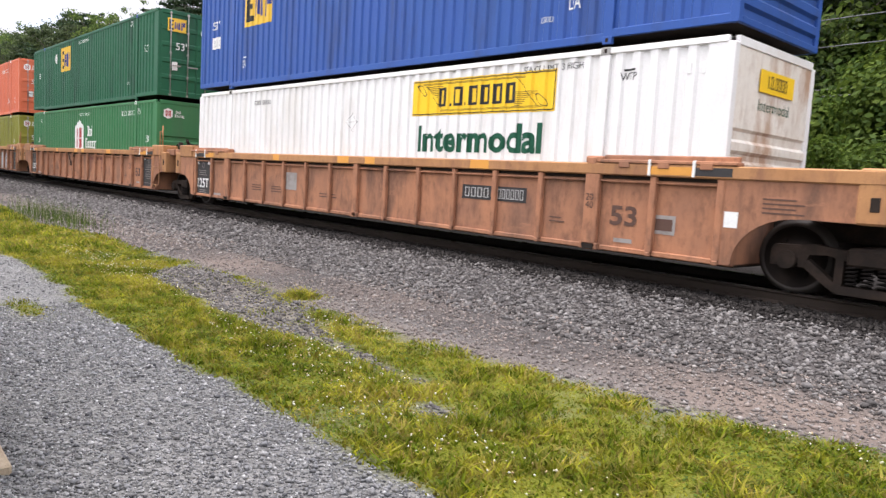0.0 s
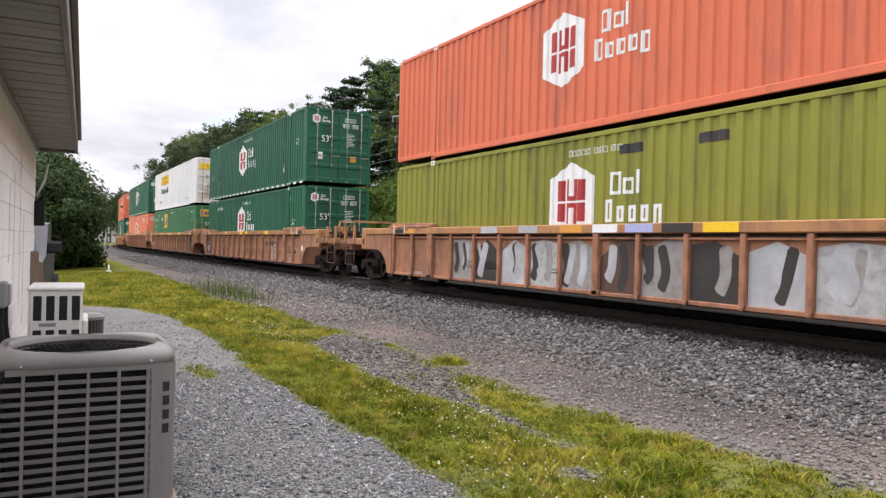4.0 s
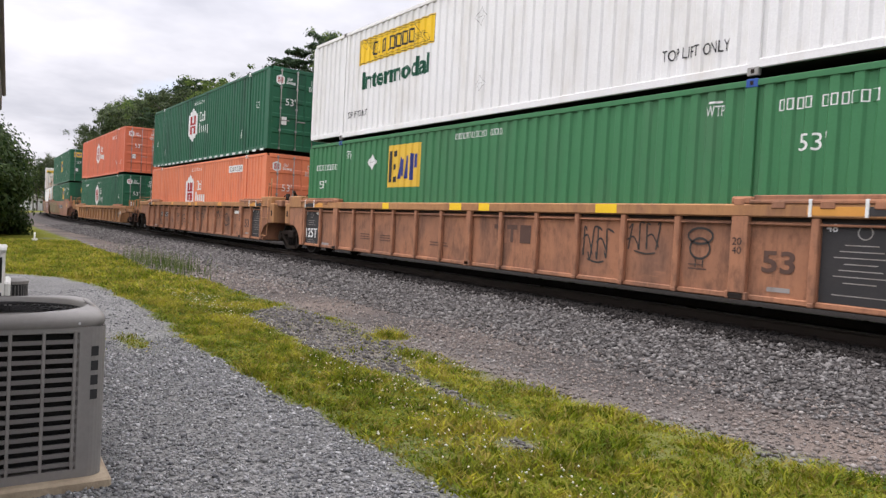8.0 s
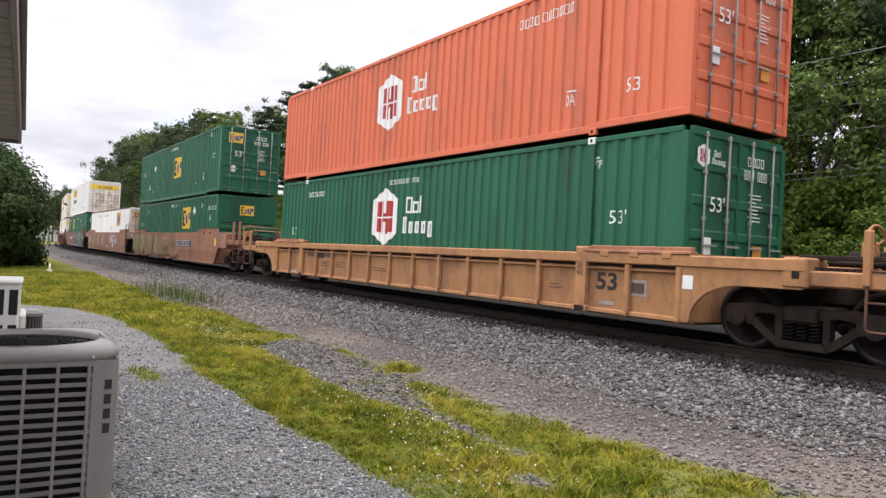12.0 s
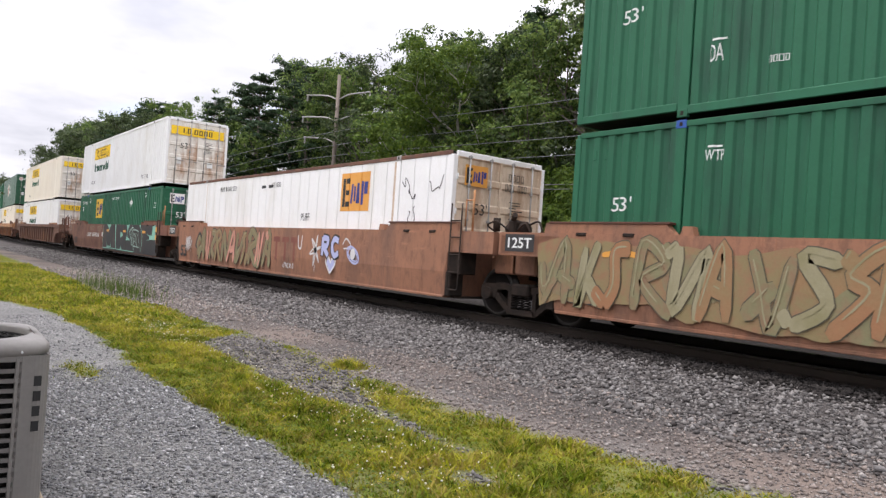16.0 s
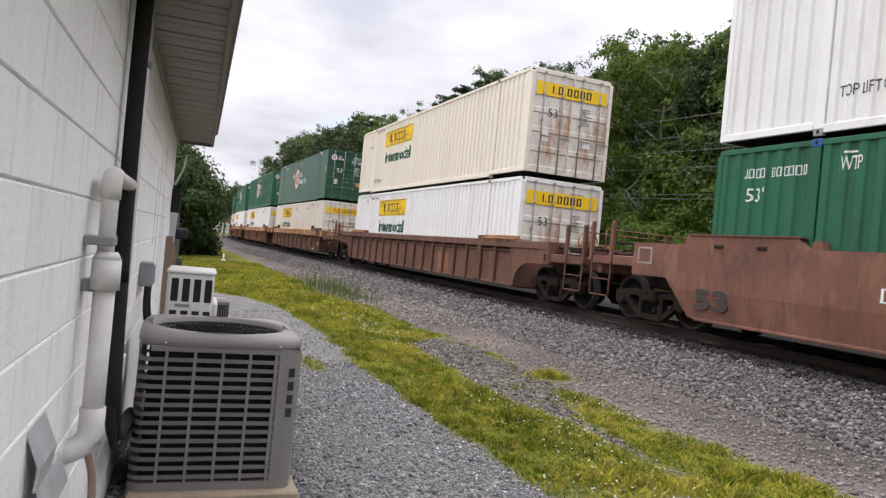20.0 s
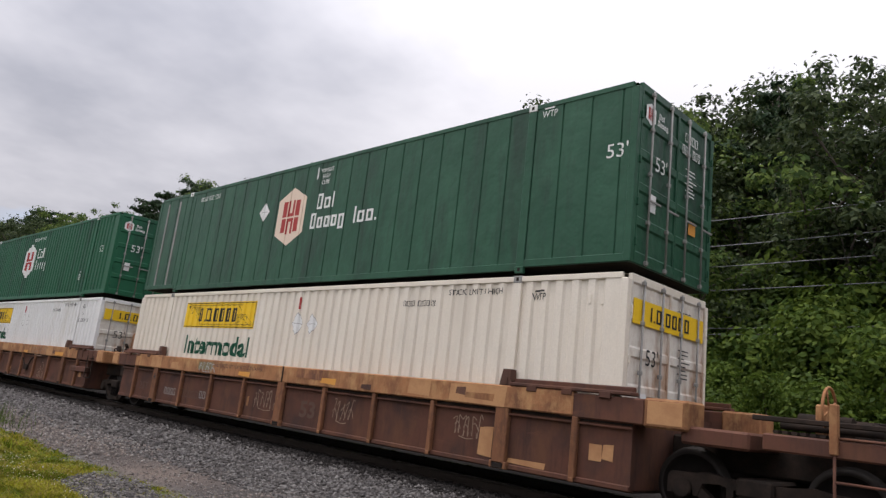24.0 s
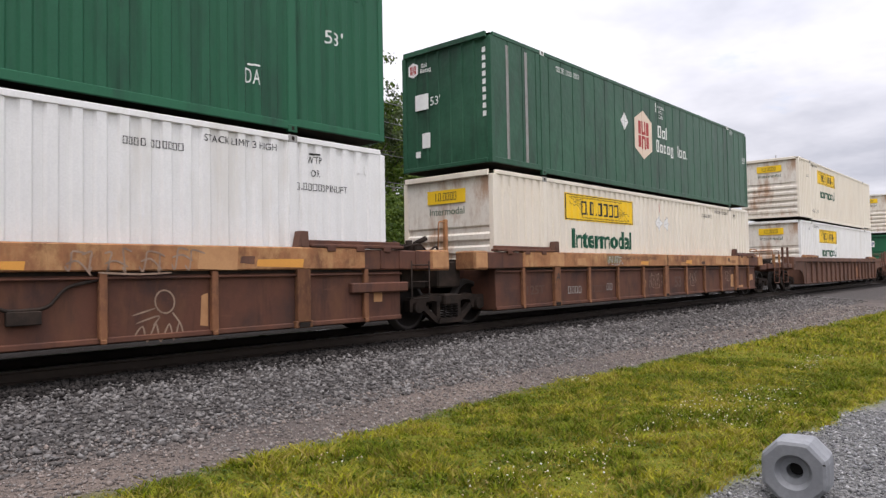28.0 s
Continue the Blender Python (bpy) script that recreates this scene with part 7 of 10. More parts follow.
        fill = poly((-4.95, 0.32), (-5.17, 0.52), (-5.13, 0.62), (-5.03, 0.60), (-4.95, 0.54), (-4.87, 0.60), (-4.77, 0.62), (-4.73, 0.52))
        letters = joined(ribbon(curve([(-5.45, 0.68), (-5.43, 1.1)]), 0.13, False), ribbon(curve([(-5.43, 1.08), (-5.15, 1.05), (-5.21, 0.9), (-5.37, 0.88), (-5.11, 0.68)]), 0.13, False), ribbon(curve([(-4.57, 1.02), (-4.80, 1.06), (-4.91, 0.88), (-4.77, 0.70), (-4.55, 0.76)]), 0.13, False))
        planet = joined(ring(-3.80, 0.74, 0.31, 0.15, 0.045, -0.35), ring(-3.80, 0.74, 0.25, 0.10, 0.03, -0.35))
        tag = joined(scribble(rng, -7.90, 0.28, 0.75, 0.16, 7, 0.02), ribbon(curve([(-6.95, 1.12), (-6.90, 0.85), (-6.75, 0.82), (-6.70, 1.12)]), 0.04), ribbon(curve([(-4.35, 0.95), (-4.20, 1.08), (-4.00, 1.0), (-3.95, 0.9), (-4.30, 0.86)]), 0.03))
        edge = joined(ribbon(curve([(-5.45, 0.66), (-5.43, 1.12)]), 0.19, False), ribbon(curve([(-5.43, 1.09), (-5.13, 1.05), (-5.21, 0.9), (-5.37, 0.88), (-5.09, 0.66)]), 0.19, False), ribbon(curve([(-4.55, 1.03), (-4.80, 1.07), (-4.93, 0.88), (-4.77, 0.69), (-4.53, 0.75)]), 0.19, False))
        near = lambda shape: shifted(([q[:2] for q in shape[0]], shape[1]), 0.49 - 4.9 * 0.08, 0.06, 0.92)
        spray(car, y, ("g_lilac", near(fill)), ("g_white", near(joined(star, heart, tag))), ("g_dark", near(joined(edge, disc(-3.80, 0.75, 0.16)))), ("g_lilac", near(joined(letters, planet))), ("g_white", near(disc(-3.80, 0.76, 0.12))))
    if n == 10:
        # a dark field with mint pieces of the ground left between huge dark letters
        plate_text(car, poly((-9.21, 1.575), (-9.15, 0.98), (-9.04, 0.31), (0.20, 0.31), (0.25, 0.60), (-0.02, 0.96), (-0.06, 1.575)), 0, 0, "charcoal", y + 0.0015, "painted_field", "dark overpainted field")
        mint = [poly((-8.46, 1.57), (-7.99, 1.42), (-8.01, 1.16), (-7.92, 1.30), (-7.56, 1.57)), poly((-8.41, 0.78), (-8.19, 0.44), (-8.15, 0.50)), poly((-8.19, 0.44), (-7.36, 0.46), (-7.46, 0.50), (-8.15, 0.50)), poly((-7.51, 0.68), (-7.46, 0.50), (-7.36, 0.46)),
                poly((-6.76, 1.57), (-6.59, 0.81), (-6.42, 0.44), (-6.36, 0.44), (-6.55, 1.11), (-6.56, 1.57)), poly((-5.70, 1.24), (-5.64, 0.96), (-5.23, 1.05), (-5.24, 1.16)), poly((-5.52, 0.57), (-5.57, 0.38), (-5.28, 0.38))]
        mint += [poly((-4.61, 1.57), (-4.43, 1.19), (-4.41, 1.06), (-4.36, 1.32), (-4.11, 1.57)), poly((-4.43, 1.15), (-4.65, 0.85), (-3.86, 0.87), (-4.38, 1.02)), poly((-2.47, 1.57), (-2.33, 1.42), (-2.26, 1.57)),
                poly((-0.47, 1.57), (-0.49, 1.15), (-0.86, 1.13), (-0.85, 0.96), (-0.04, 0.96), (-0.08, 1.57)), poly((-1.34, 0.90), (-0.85, 0.95), (-0.80, 0.99)), poly((-1.31, 1.20), (-0.86, 1.10), (-0.86, 1.15))]
        lines = [[(-2.38, 1.50), (-2.14, 1.32), (-1.98, 1.05), (-1.98, 0.71), (-2.09, 0.40)], [(-9.04, 0.40), (-6.6, 0.40), (-5.3, 0.38), (-3.2, 0.36)], [(-9.19, 1.56), (-9.15, 0.98), (-9.05, 0.40)]]
        star = [[(-4.06, 1.27), (-3.51, 1.48), (-3.40, 1.34), (-3.02, 1.36), (-2.54, 1.28), (-2.65, 1.16), (-2.27, 0.58), (-3.21, 0.62), (-3.27, 0.76), (-3.54, 0.65), (-3.66, 0.86), (-4.06, 1.27)], [(-3.67, 1.34), (-3.51, 0.75)], [(-3.55, 1.40), (-3.37, 1.0), (-3.23, 0.77)], [(-2.96, 1.24), (-2.83, 0.76), (-2.69, 0.65)], [(-3.26, 0.64), (-3.19, 0.40)], [(-3.25, 1.2), (-3.05, 1.05), (-3.1, 0.8)]]
        inner = [(-3.95, 1.25), (-3.54, 1.43), (-3.02, 1.30), (-2.70, 1.20), (-2.35, 0.62), (-3.2, 0.66), (-3.3, 0.82), (-3.54, 0.72)]
        spray(car, y, ("g_mint", stacked(mint + [ribbon(curve(p, 4), 0.035, False) for p in lines])), ("g_dark", poly(*inner)), ("g_pale_mint", stacked([ribbon(p, 0.04, False) for p in star])))
        plate_text(car, wide(bars("XXXX XXXXXX", 0.19, 0.62), 2.74), -12.84, 0.925, "txt_white", y - 0.004, "number_marking", "white bars of the car number")
        plate_text(car, lettered("B", 0.22, 0.22, 0.02), -9.46, 0.96, "txt_white", y - 0.004)
        spray(car, y, ("txt_tag", joined(scrawl(rng, -12.4, 1.26, 1.3, 0.26, 6, 0.026), scrawl(rng, -10.6, 1.22, 1.1, 0.28, 5, 0.026))))
        for x in (-8.40, -5.20, -1.97):
            plate_text(car, rect(0, 0, 0.48, 0.10), x, 1.22, "decal_orange", y - 0.0105, "sill_stripe", "orange reflective patch")
        for z in (1.29, 0.97):
            plate_text(car, rect(0, 0, 0.27, 0.20), -0.05, z, "decal_orange", y - 0.0105, "end_stripe", "orange painted patch")
        plate_text(car, lettered("53", 0.36, 0.78, 0.035), -LONG - 0.08, 0.46, "g_dark", y - 0.004)


build_train()


# ---- the place ----
CURVE_X, CURVE_R = -60.0, 577.0


def bend(x):
    """How far the line has swung away at x, and its heading there."""
    u = np.maximum(CURVE_X - np.asarray(x, dtype=float), 0.0)
    return u * u / (2 * CURVE_R)


TRACK_Y = FACE_Y + WIDE / 2
BED = RAIL_Z - 0.17
LANE = ([-60, -30, -22, -18, -16.2, -15, -12, -8.5, -5.5, -2.6, 0.0, 3.0, 5.2, 6.4, 7.9, 9.0, 14, 30], [-3.0, -1.5, -0.6, 0.5, 1.9, 2.3, 2.42, 2.25, 2.25, 2.25, 2.25, 2.0, 1.64, 1.7, 1.62, 1.42, 0.9, 0.2])
UPPER = ([-60, -30, -25, -19, -15.5, -12.5, -9.5, -7.6, -6.3, -5.2, -4.2, -3.0, -1.4, 3.3, 8.2, 12, 15.5, 30], [5.2, 4.75, 4.7, 4.4, 4.85, 4.75, 4.95, 4.68, 4.62, 4.58, 4.7, 4.9, 5.2, 5.05, 5.2, 5.0, 4.8, 4.2])
BARE_TOP = ([-11.1, -10.6, -9.6, -8.2, -6.7, -6.0, -5.1, -4.3, -3.7], [4.3, 4.68, 4.72, 4.45, 4.25, 3.95, 3.80, 3.74, 3.64])
BARE_LOW = ([-11.1, -10.2, -8.4, -7.4, -6.3, -5.8, -5.2, -4.6, -4.2, -3.7], [4.3, 3.6, 3.46, 3.40, 3.28, 3.48, 3.54, 3.42, 3.45, 3.62])


def wave2(x, y, s, seed):
    """Smooth noise over the plan, from -1 to 1."""
    r = np.random.RandomState(seed)
    out = np.zeros_like(x)
    for k in range(5):
        a, ph, f = r.uniform(0, 6.28), r.uniform(0, 6.28), s * r.uniform(0.6, 1.9)
        out += np.sin((x * math.cos(a) + y * math.sin(a)) * f + ph + 1.3 * np.sin((y * math.cos(a) - x * math.sin(a)) * f * 0.7 + ph * 2))
    return out / 5


def grass_at(x, y):
    """How thickly grass covers the ground, from 0 to 1."""
    x, y = np.asarray(x, float), np.asarray(y, float)
    yy = y - bend(x)
    lane, upper = np.interp(x, *LANE), np.interp(x, *UPPER)
    ragged = 0.07 * wave2(x, y, 3.1, 4) + 0.07 * wave2(x, y, 9.0, 5)
    g = np.clip((yy - lane + ragged) / 0.16, 0, 1) * np.clip((upper - yy + ragged * 1.5) / 0.3, 0, 1)
    top, low = np.interp(x, *BARE_TOP), np.interp(x, *BARE_LOW)
    inside = np.clip((yy - low + ragged) / 0.16, 0, 1) * np.clip((top - yy + ragged) / 0.16, 0, 1) * ((x > -11.1) & (x < -3.7))
    # thin growth between the bare patch and the stones, and a heap of stones in the grass
    thin = np.clip((yy - low) / 0.2, 0, 1) * np.clip((-6.2 - x) / 0.8, 0, 1) * np.clip((x + 11.4) / 0.8, 0, 1) * np.clip(0.75 - 0.9 * wave2(x, y, 3.4, 45), 0, 0.55)
    heap = np.exp(-((x + 3.55) ** 2 / 0.05 + (yy - 3.20) ** 2 / 0.02))
    g = g * (1 - np.clip(0.80 - 0.35 * wave2(x, y, 4.2, 46), 0.3, 0.97) * inside) * (1 - thin) * (1 - 0.9 * heap)
    thick = np.clip((3.5 - yy) / 0.5, 0, 1) * 0.35 + 0.45 * np.clip((x + 1.5) / 2, 0, 1)
    g = g * np.clip(1.05 + thick + 0.50 * wave2(x, y, 1.6, 8) + 0.50 * wave2(x, y, 6.5, 9), 0.3, 1)
    tuft = np.exp(-((x + 7.77) ** 2 + (yy - 4.69) ** 2) / 0.05) + 0.8 * np.exp(-((x + 8.3) ** 2 / 0.18 + (yy - 1.75) ** 2 / 0.02))
    far = (yy > 16.2) * 0.9 + (yy < -7) * 0.7
    return np.clip(np.maximum(np.maximum(g, tuft), far), 0, 1)


def height_at(x, y):
    x, y = np.asarray(x, float), np.asarray(y, float)
    yy = y - bend(x)
    z = np.interp(yy, [-60, 6.0, 8.3, 8.75, 11.55, 12.0, 13.6, 16, 24, 60], [0, 0, BED - 0.03, BED, BED, BED - 0.03, 0.0, 0.5, 1.2, 2.0])
    return z + 0.025 * wave2(x, y, 1.3, 11) * (np.abs(yy - 10.1) > 2.2)


def ground_material():
    m = material("ground", (0.170, 0.168, 0.165), 0.95, other=(0.126, 0.125, 0.123), scale=0.7, amount=0.8, fine=90, bump=0.8, depth=0.02, spec=0.02)
    nt = m.node_tree
    N, L = nt.nodes.new, nt.links.new
    bsdf = nt.nodes["Principled BSDF"]
    src = bsdf.inputs["Base Color"].links[0].from_socket
    coord = N("ShaderNodeTexCoord")
    cell = N("ShaderNodeTexVoronoi")
    cell.inputs["Scale"].default_value = 46
    L(coord.outputs["Object"], cell.inputs["Vector"])
    pebble = N("ShaderNodeMix")
    pebble.data_type, pebble.blend_type = "RGBA", "MULTIPLY"
    pebble.inputs[0].default_value = 1.0
    tone = N("ShaderNodeValToRGB")
    tone.color_ramp.elements[0].color, tone.color_ramp.elements[1].color = (0.45, 0.455, 0.46, 1), (1.45, 1.44, 1.42, 1)
    L(cell.outputs["Color"], tone.inputs[0])
    L(src, pebble.inputs[6])
    L(tone.outputs[0], pebble.inputs[7])
    col = pebble.outputs[2]
    # the near-black second layer is the shade beneath the train, put into the colour
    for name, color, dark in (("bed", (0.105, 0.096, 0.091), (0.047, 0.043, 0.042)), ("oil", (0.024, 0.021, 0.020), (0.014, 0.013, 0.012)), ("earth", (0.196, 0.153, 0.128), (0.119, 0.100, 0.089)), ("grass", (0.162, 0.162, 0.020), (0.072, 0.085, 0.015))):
        at, noise_, mixer, inner = N("ShaderNodeAttribute"), N("ShaderNodeTexNoise"), N("ShaderNodeMix"), N("ShaderNodeMix")
        at.attribute_name = name
        noise_.inputs["Scale"].default_value, noise_.inputs["Detail"].default_value = 14, 6
        L(coord.outputs["Object"], noise_.inputs["Vector"])
        for node in (mixer, inner):
            node.data_type = "RGBA"
        inner.inputs[6].default_value, inner.inputs[7].default_value = (*color, 1), (*dark, 1)
        L(noise_.outputs[0], inner.inputs[0])
        L(at.outputs["Fac"], mixer.inputs[0])
        L(col, mixer.inputs[6])
        L(inner.outputs[2], mixer.inputs[7])
        col = mixer.outputs[2]
    L(col, bsdf.inputs["Base Color"])
    b = [n for n in nt.nodes if n.type == "BUMP"][0]
    L(cell.outputs["Distance"], b.inputs["Height"])
    return m


def build_ground():
    xs = np.unique(np.concatenate([np.array([-3000, -1200, -600]), np.arange(-320, -60, 6), np.arange(-60, -16, 0.6), np.arange(-16, 16, 0.16), np.arange(16, 40, 0.6), np.arange(40, 200, 8), np.array([500, 1200, 3000])]))
    ys = np.unique(np.concatenate([np.array([-3000, -900, -300, -120, -60, -30, -15, -8]), np.arange(-4, 1, 0.25), np.arange(1, 6.2, 0.14), np.arange(6.2, 14, 0.3), np.arange(14, 30, 2), np.array([34, 40, 50, 70, 120, 300, 900, 3000])]))
    X, Y = np.meshgrid(xs, ys)
    Z = height_at(X, Y)
    n, k = X.shape
    verts = np.stack([X, Y, Z], -1).reshape(-1, 3)
    idx = np.arange(n * k).reshape(n, k)
    faces = np.stack([idx[:-1, :-1], idx[:-1, 1:], idx[1:, 1:], idx[1:, :-1]], -1).reshape(-1, 4)
    me = from_arrays("ground", verts, faces, [ground_material()], True)
    yy = (Y - bend(X)).ravel()
    x, y = X.ravel(), Y.ravel()
    g = grass_at(x, y)
    bed = np.clip((yy - 4.5 + 0.4 * wave2(x, y, 1.2, 21)) / 0.7, 0, 1) * np.clip((16.2 - yy) / 0.5, 0, 1)
    earth = np.clip((yy - np.interp(x, *UPPER) + 0.25) / 0.4, 0, 1) * np.clip((6.5 - yy) / 0.7, 0, 1) * np.clip(0.45 + 0.7 * wave2(x, y, 0.9, 23), 0, 1)
    earth = np.maximum(earth, 0.55 * (np.abs(yy - 3.9) < 0.9) * (x > -11) * (x < -3.7))
    # the second mask paints the train's shade, from the near shoulder past the track
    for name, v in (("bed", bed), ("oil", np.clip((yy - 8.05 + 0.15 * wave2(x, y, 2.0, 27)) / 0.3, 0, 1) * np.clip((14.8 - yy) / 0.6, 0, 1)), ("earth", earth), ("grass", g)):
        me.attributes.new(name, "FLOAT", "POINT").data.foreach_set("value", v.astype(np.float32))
    return tagged(new("ground", me), "grey gravel lane, mown grass strip and ballast", "ground", kind="structure")


def stones(name, x, y, size, mat, label, squash=0.7):
    """Broken stones at the points: bent octahedra."""
    n = len(x)
    r = np.random.RandomState(len(name) + n)
    base = np.array([(1, 0, 0), (-1, 0, 0), (0, 1, 0), (0, -1, 0), (0, 0, 1), (0, 0, -1)], float)
    tri = np.array([(0, 2, 4), (2, 1, 4), (1, 3, 4), (3, 0, 4), (2, 0, 5), (1, 2, 5), (3, 1, 5), (0, 3, 5)])
    v = base[None] * (size[:, None, None] * r.uniform(0.55, 1.25, (n, 6, 1))) + r.normal(0, 0.16, (n, 6, 3)) * size[:, None, None]
    a, b = r.uniform(0, 6.28, n), r.uniform(-0.7, 0.7, n)
    ca, sa, cb, sb = np.cos(a), np.sin(a), np.cos(b), np.sin(b)
    R = np.stack([np.stack([ca, -sa * cb, sa * sb], -1), np.stack([sa, ca * cb, -ca * sb], -1), np.stack([0 * a, sb, cb], -1)], 1)
    v = np.einsum("nij,nkj->nki", R, v)
    v[..., 2] *= squash
    v += np.stack([x, y, height_at(x, y) + size * 0.28], -1)[:, None]
    faces = (np.arange(n)[:, None, None] * 6 + tri[None]).reshape(-1, 3)
    me = from_arrays(name, v.reshape(-1, 3), faces, [mat])
    return tagged(new(name, me), label, "stones", kind="stuff")


def island_material(name, ramp_colors, rough=0.9, scale=60, thin=0.0):
    """Every separate piece of the mesh gets its own tone."""
    m = bpy.data.materials.new(name)
    m.use_nodes = True
    nt = m.node_tree
    N, L = nt.nodes.new, nt.links.new
    bsdf = nt.nodes["Principled BSDF"]
    bsdf.inputs["Roughness"].default_value = rough
    bsdf.inputs["Specular IOR Level"].default_value = 0.08
    geo, ramp, grain, mixer, coord = N("ShaderNodeNewGeometry"), N("ShaderNodeValToRGB"), N("ShaderNodeTexNoise"), N("ShaderNodeMix"), N("ShaderNodeTexCoord")
    e = ramp.color_ramp.elements
    e[0].color, e[1].color = (*ramp_colors[0], 1), (*ramp_colors[-1], 1)
    for k, c in enumerate(ramp_colors[1:-1]):
        e.new((k + 1) / (len(ramp_colors) - 1)).color = (*c, 1)
    L(geo.outputs["Random Per Island"], ramp.inputs[0])
    grain.inputs["Scale"].default_value = scale
    L(coord.outputs["Object"], grain.inputs["Vector"])
    mixer.data_type, mixer.blend_type = "RGBA", "MULTIPLY"
    mixer.inputs[0].default_value = 0.6
    L(ramp.outputs[0], mixer.inputs[6])
    L(grain.outputs[0], mixer.inputs[7])
    L(mixer.outputs[2], bsdf.inputs["Base Color"])
    if thin:
        through_, both = N("ShaderNodeBsdfTranslucent"), N("ShaderNodeMixShader")
        both.inputs[0].default_value = thin
        L(mixer.outputs[2], through_.inputs[0])
        L(bsdf.outputs[0], both.inputs[1])
        L(through_.outputs[0], both.inputs[2])
        L(both.outputs[0], nt.nodes["Material Output"].inputs[0])
    return m


def build_stones():
    r = np.random.RandomState(3)
    bal = island_material("ballast_stone", [(0.066, 0.060, 0.057), (0.128, 0.119, 0.113), (0.185, 0.170, 0.159), (0.285, 0.270, 0.258), (0.160, 0.151, 0.147), (0.092, 0.086, 0.082)])
    # near-black tones that stand in for shade on the stones under the train
    shade_stone = island_material("shaded_stone", [(0.016, 0.014, 0.014), (0.036, 0.032, 0.030), (0.060, 0.054, 0.050), (0.024, 0.022, 0.020)])
    grav = island_material("gravel_stone", [(0.087, 0.088, 0.094), (0.214, 0.216, 0.222), (0.305, 0.307, 0.312), (0.164, 0.162, 0.162), (0.246, 0.244, 0.239), (0.529, 0.529, 0.524)])
    X, Y, S = [], [], []
    for x0, x1, n in ((-14, 14, 54000), (-30, -14, 13000), (-60, -30, 12000), (14, 34, 9000)):
        x = r.uniform(x0, x1, n)
        yy = 6.0 + (r.beta(1.15, 1.0, n)) * 3.2
        X.append(x); Y.append(yy); S.append(np.clip(0.024 * np.exp(r.normal(0, 0.36, n)), 0.010, 0.052) * (1.0 if abs(x0) < 15 and x1 < 15 else 1.25))
    X, Y, S = np.concatenate(X), np.concatenate(Y), np.concatenate(S)
    # stones close to the train take the painted shade colour
    in_shade = Y + r.uniform(-0.3, 0.3, len(Y)) > 8.28
    stones("track_ballast", X[~in_shade], Y[~in_shade], S[~in_shade], bal, "loose grey crushed stone beside the rails")
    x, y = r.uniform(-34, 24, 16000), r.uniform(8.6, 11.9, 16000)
    stones("greasy_ballast", np.concatenate([X[in_shade], x]), np.concatenate([Y[in_shade], y]), np.concatenate([S[in_shade], r.uniform(0.024, 0.045, len(x))]), shade_stone, "crushed stone coloured near black as shade under the train")
    # fine reddish gravel between the grass and the ballast
    n = 78000
    x, y = np.concatenate([r.uniform(-18, 14, n // 3), r.uniform(-9, 9, n // 3), r.uniform(9, 30, n // 6), r.uniform(-32, -14, n - 2 * (n // 3) - n // 6)]), r.uniform(4.0, 6.6, n)
    keep = (grass_at(x, y) < 0.3) & (y > np.interp(x, *UPPER) - 0.25)
    fine = island_material("fine_gravel", [(0.109, 0.098, 0.094), (0.222, 0.189, 0.170), (0.323, 0.268, 0.236), (0.158, 0.145, 0.137), (0.409, 0.375, 0.346)])
    x, y = x[keep], y[keep]
    stones("fine_gravel", x, y, np.clip(0.011 * np.exp(r.normal(0, 0.5, len(x))), 0.005, 0.034) * np.where(np.abs(x) > 13, 1.6, 1.0), fine, "fine reddish gravel along the grass")
    n = 135000
    x, y = np.concatenate([r.uniform(-14, 14, n // 4), r.uniform(-8.5, -1, n // 2), r.uniform(3.5, 8.5, n - n // 4 - n // 2)]), r.uniform(-0.5, 2.7, n)
    keep = (grass_at(x, y) < 0.35) & (y > -0.5 - 0.062 * x) & (y < np.interp(x, *LANE) + 0.25)
    x, y = x[keep], y[keep]
    stones("lane_gravel", x, y, np.clip(0.0082 * np.exp(r.normal(0, 0.45, len(x))) * (1 + 0.25 * wave2(x, y, 2.2, 61)), 0.004, 0.026), grav, "pale grey gravel of the lane")
    # the bare patch in the grass
    x, y = r.uniform(-11, -2, 13000), r.uniform(3.1, 4.8, 13000)
    keep = (grass_at(x, y) < 0.45) & (y < np.interp(x, *UPPER) - 0.2)
    x, y = x[keep], y[keep]
    stones("bare_patch_gravel", x, y, np.clip(0.014 * np.exp(r.normal(0, 0.45, len(x))), 0.006, 0.038), bal, "dark grey stones of a bare patch in the grass")
    return bal


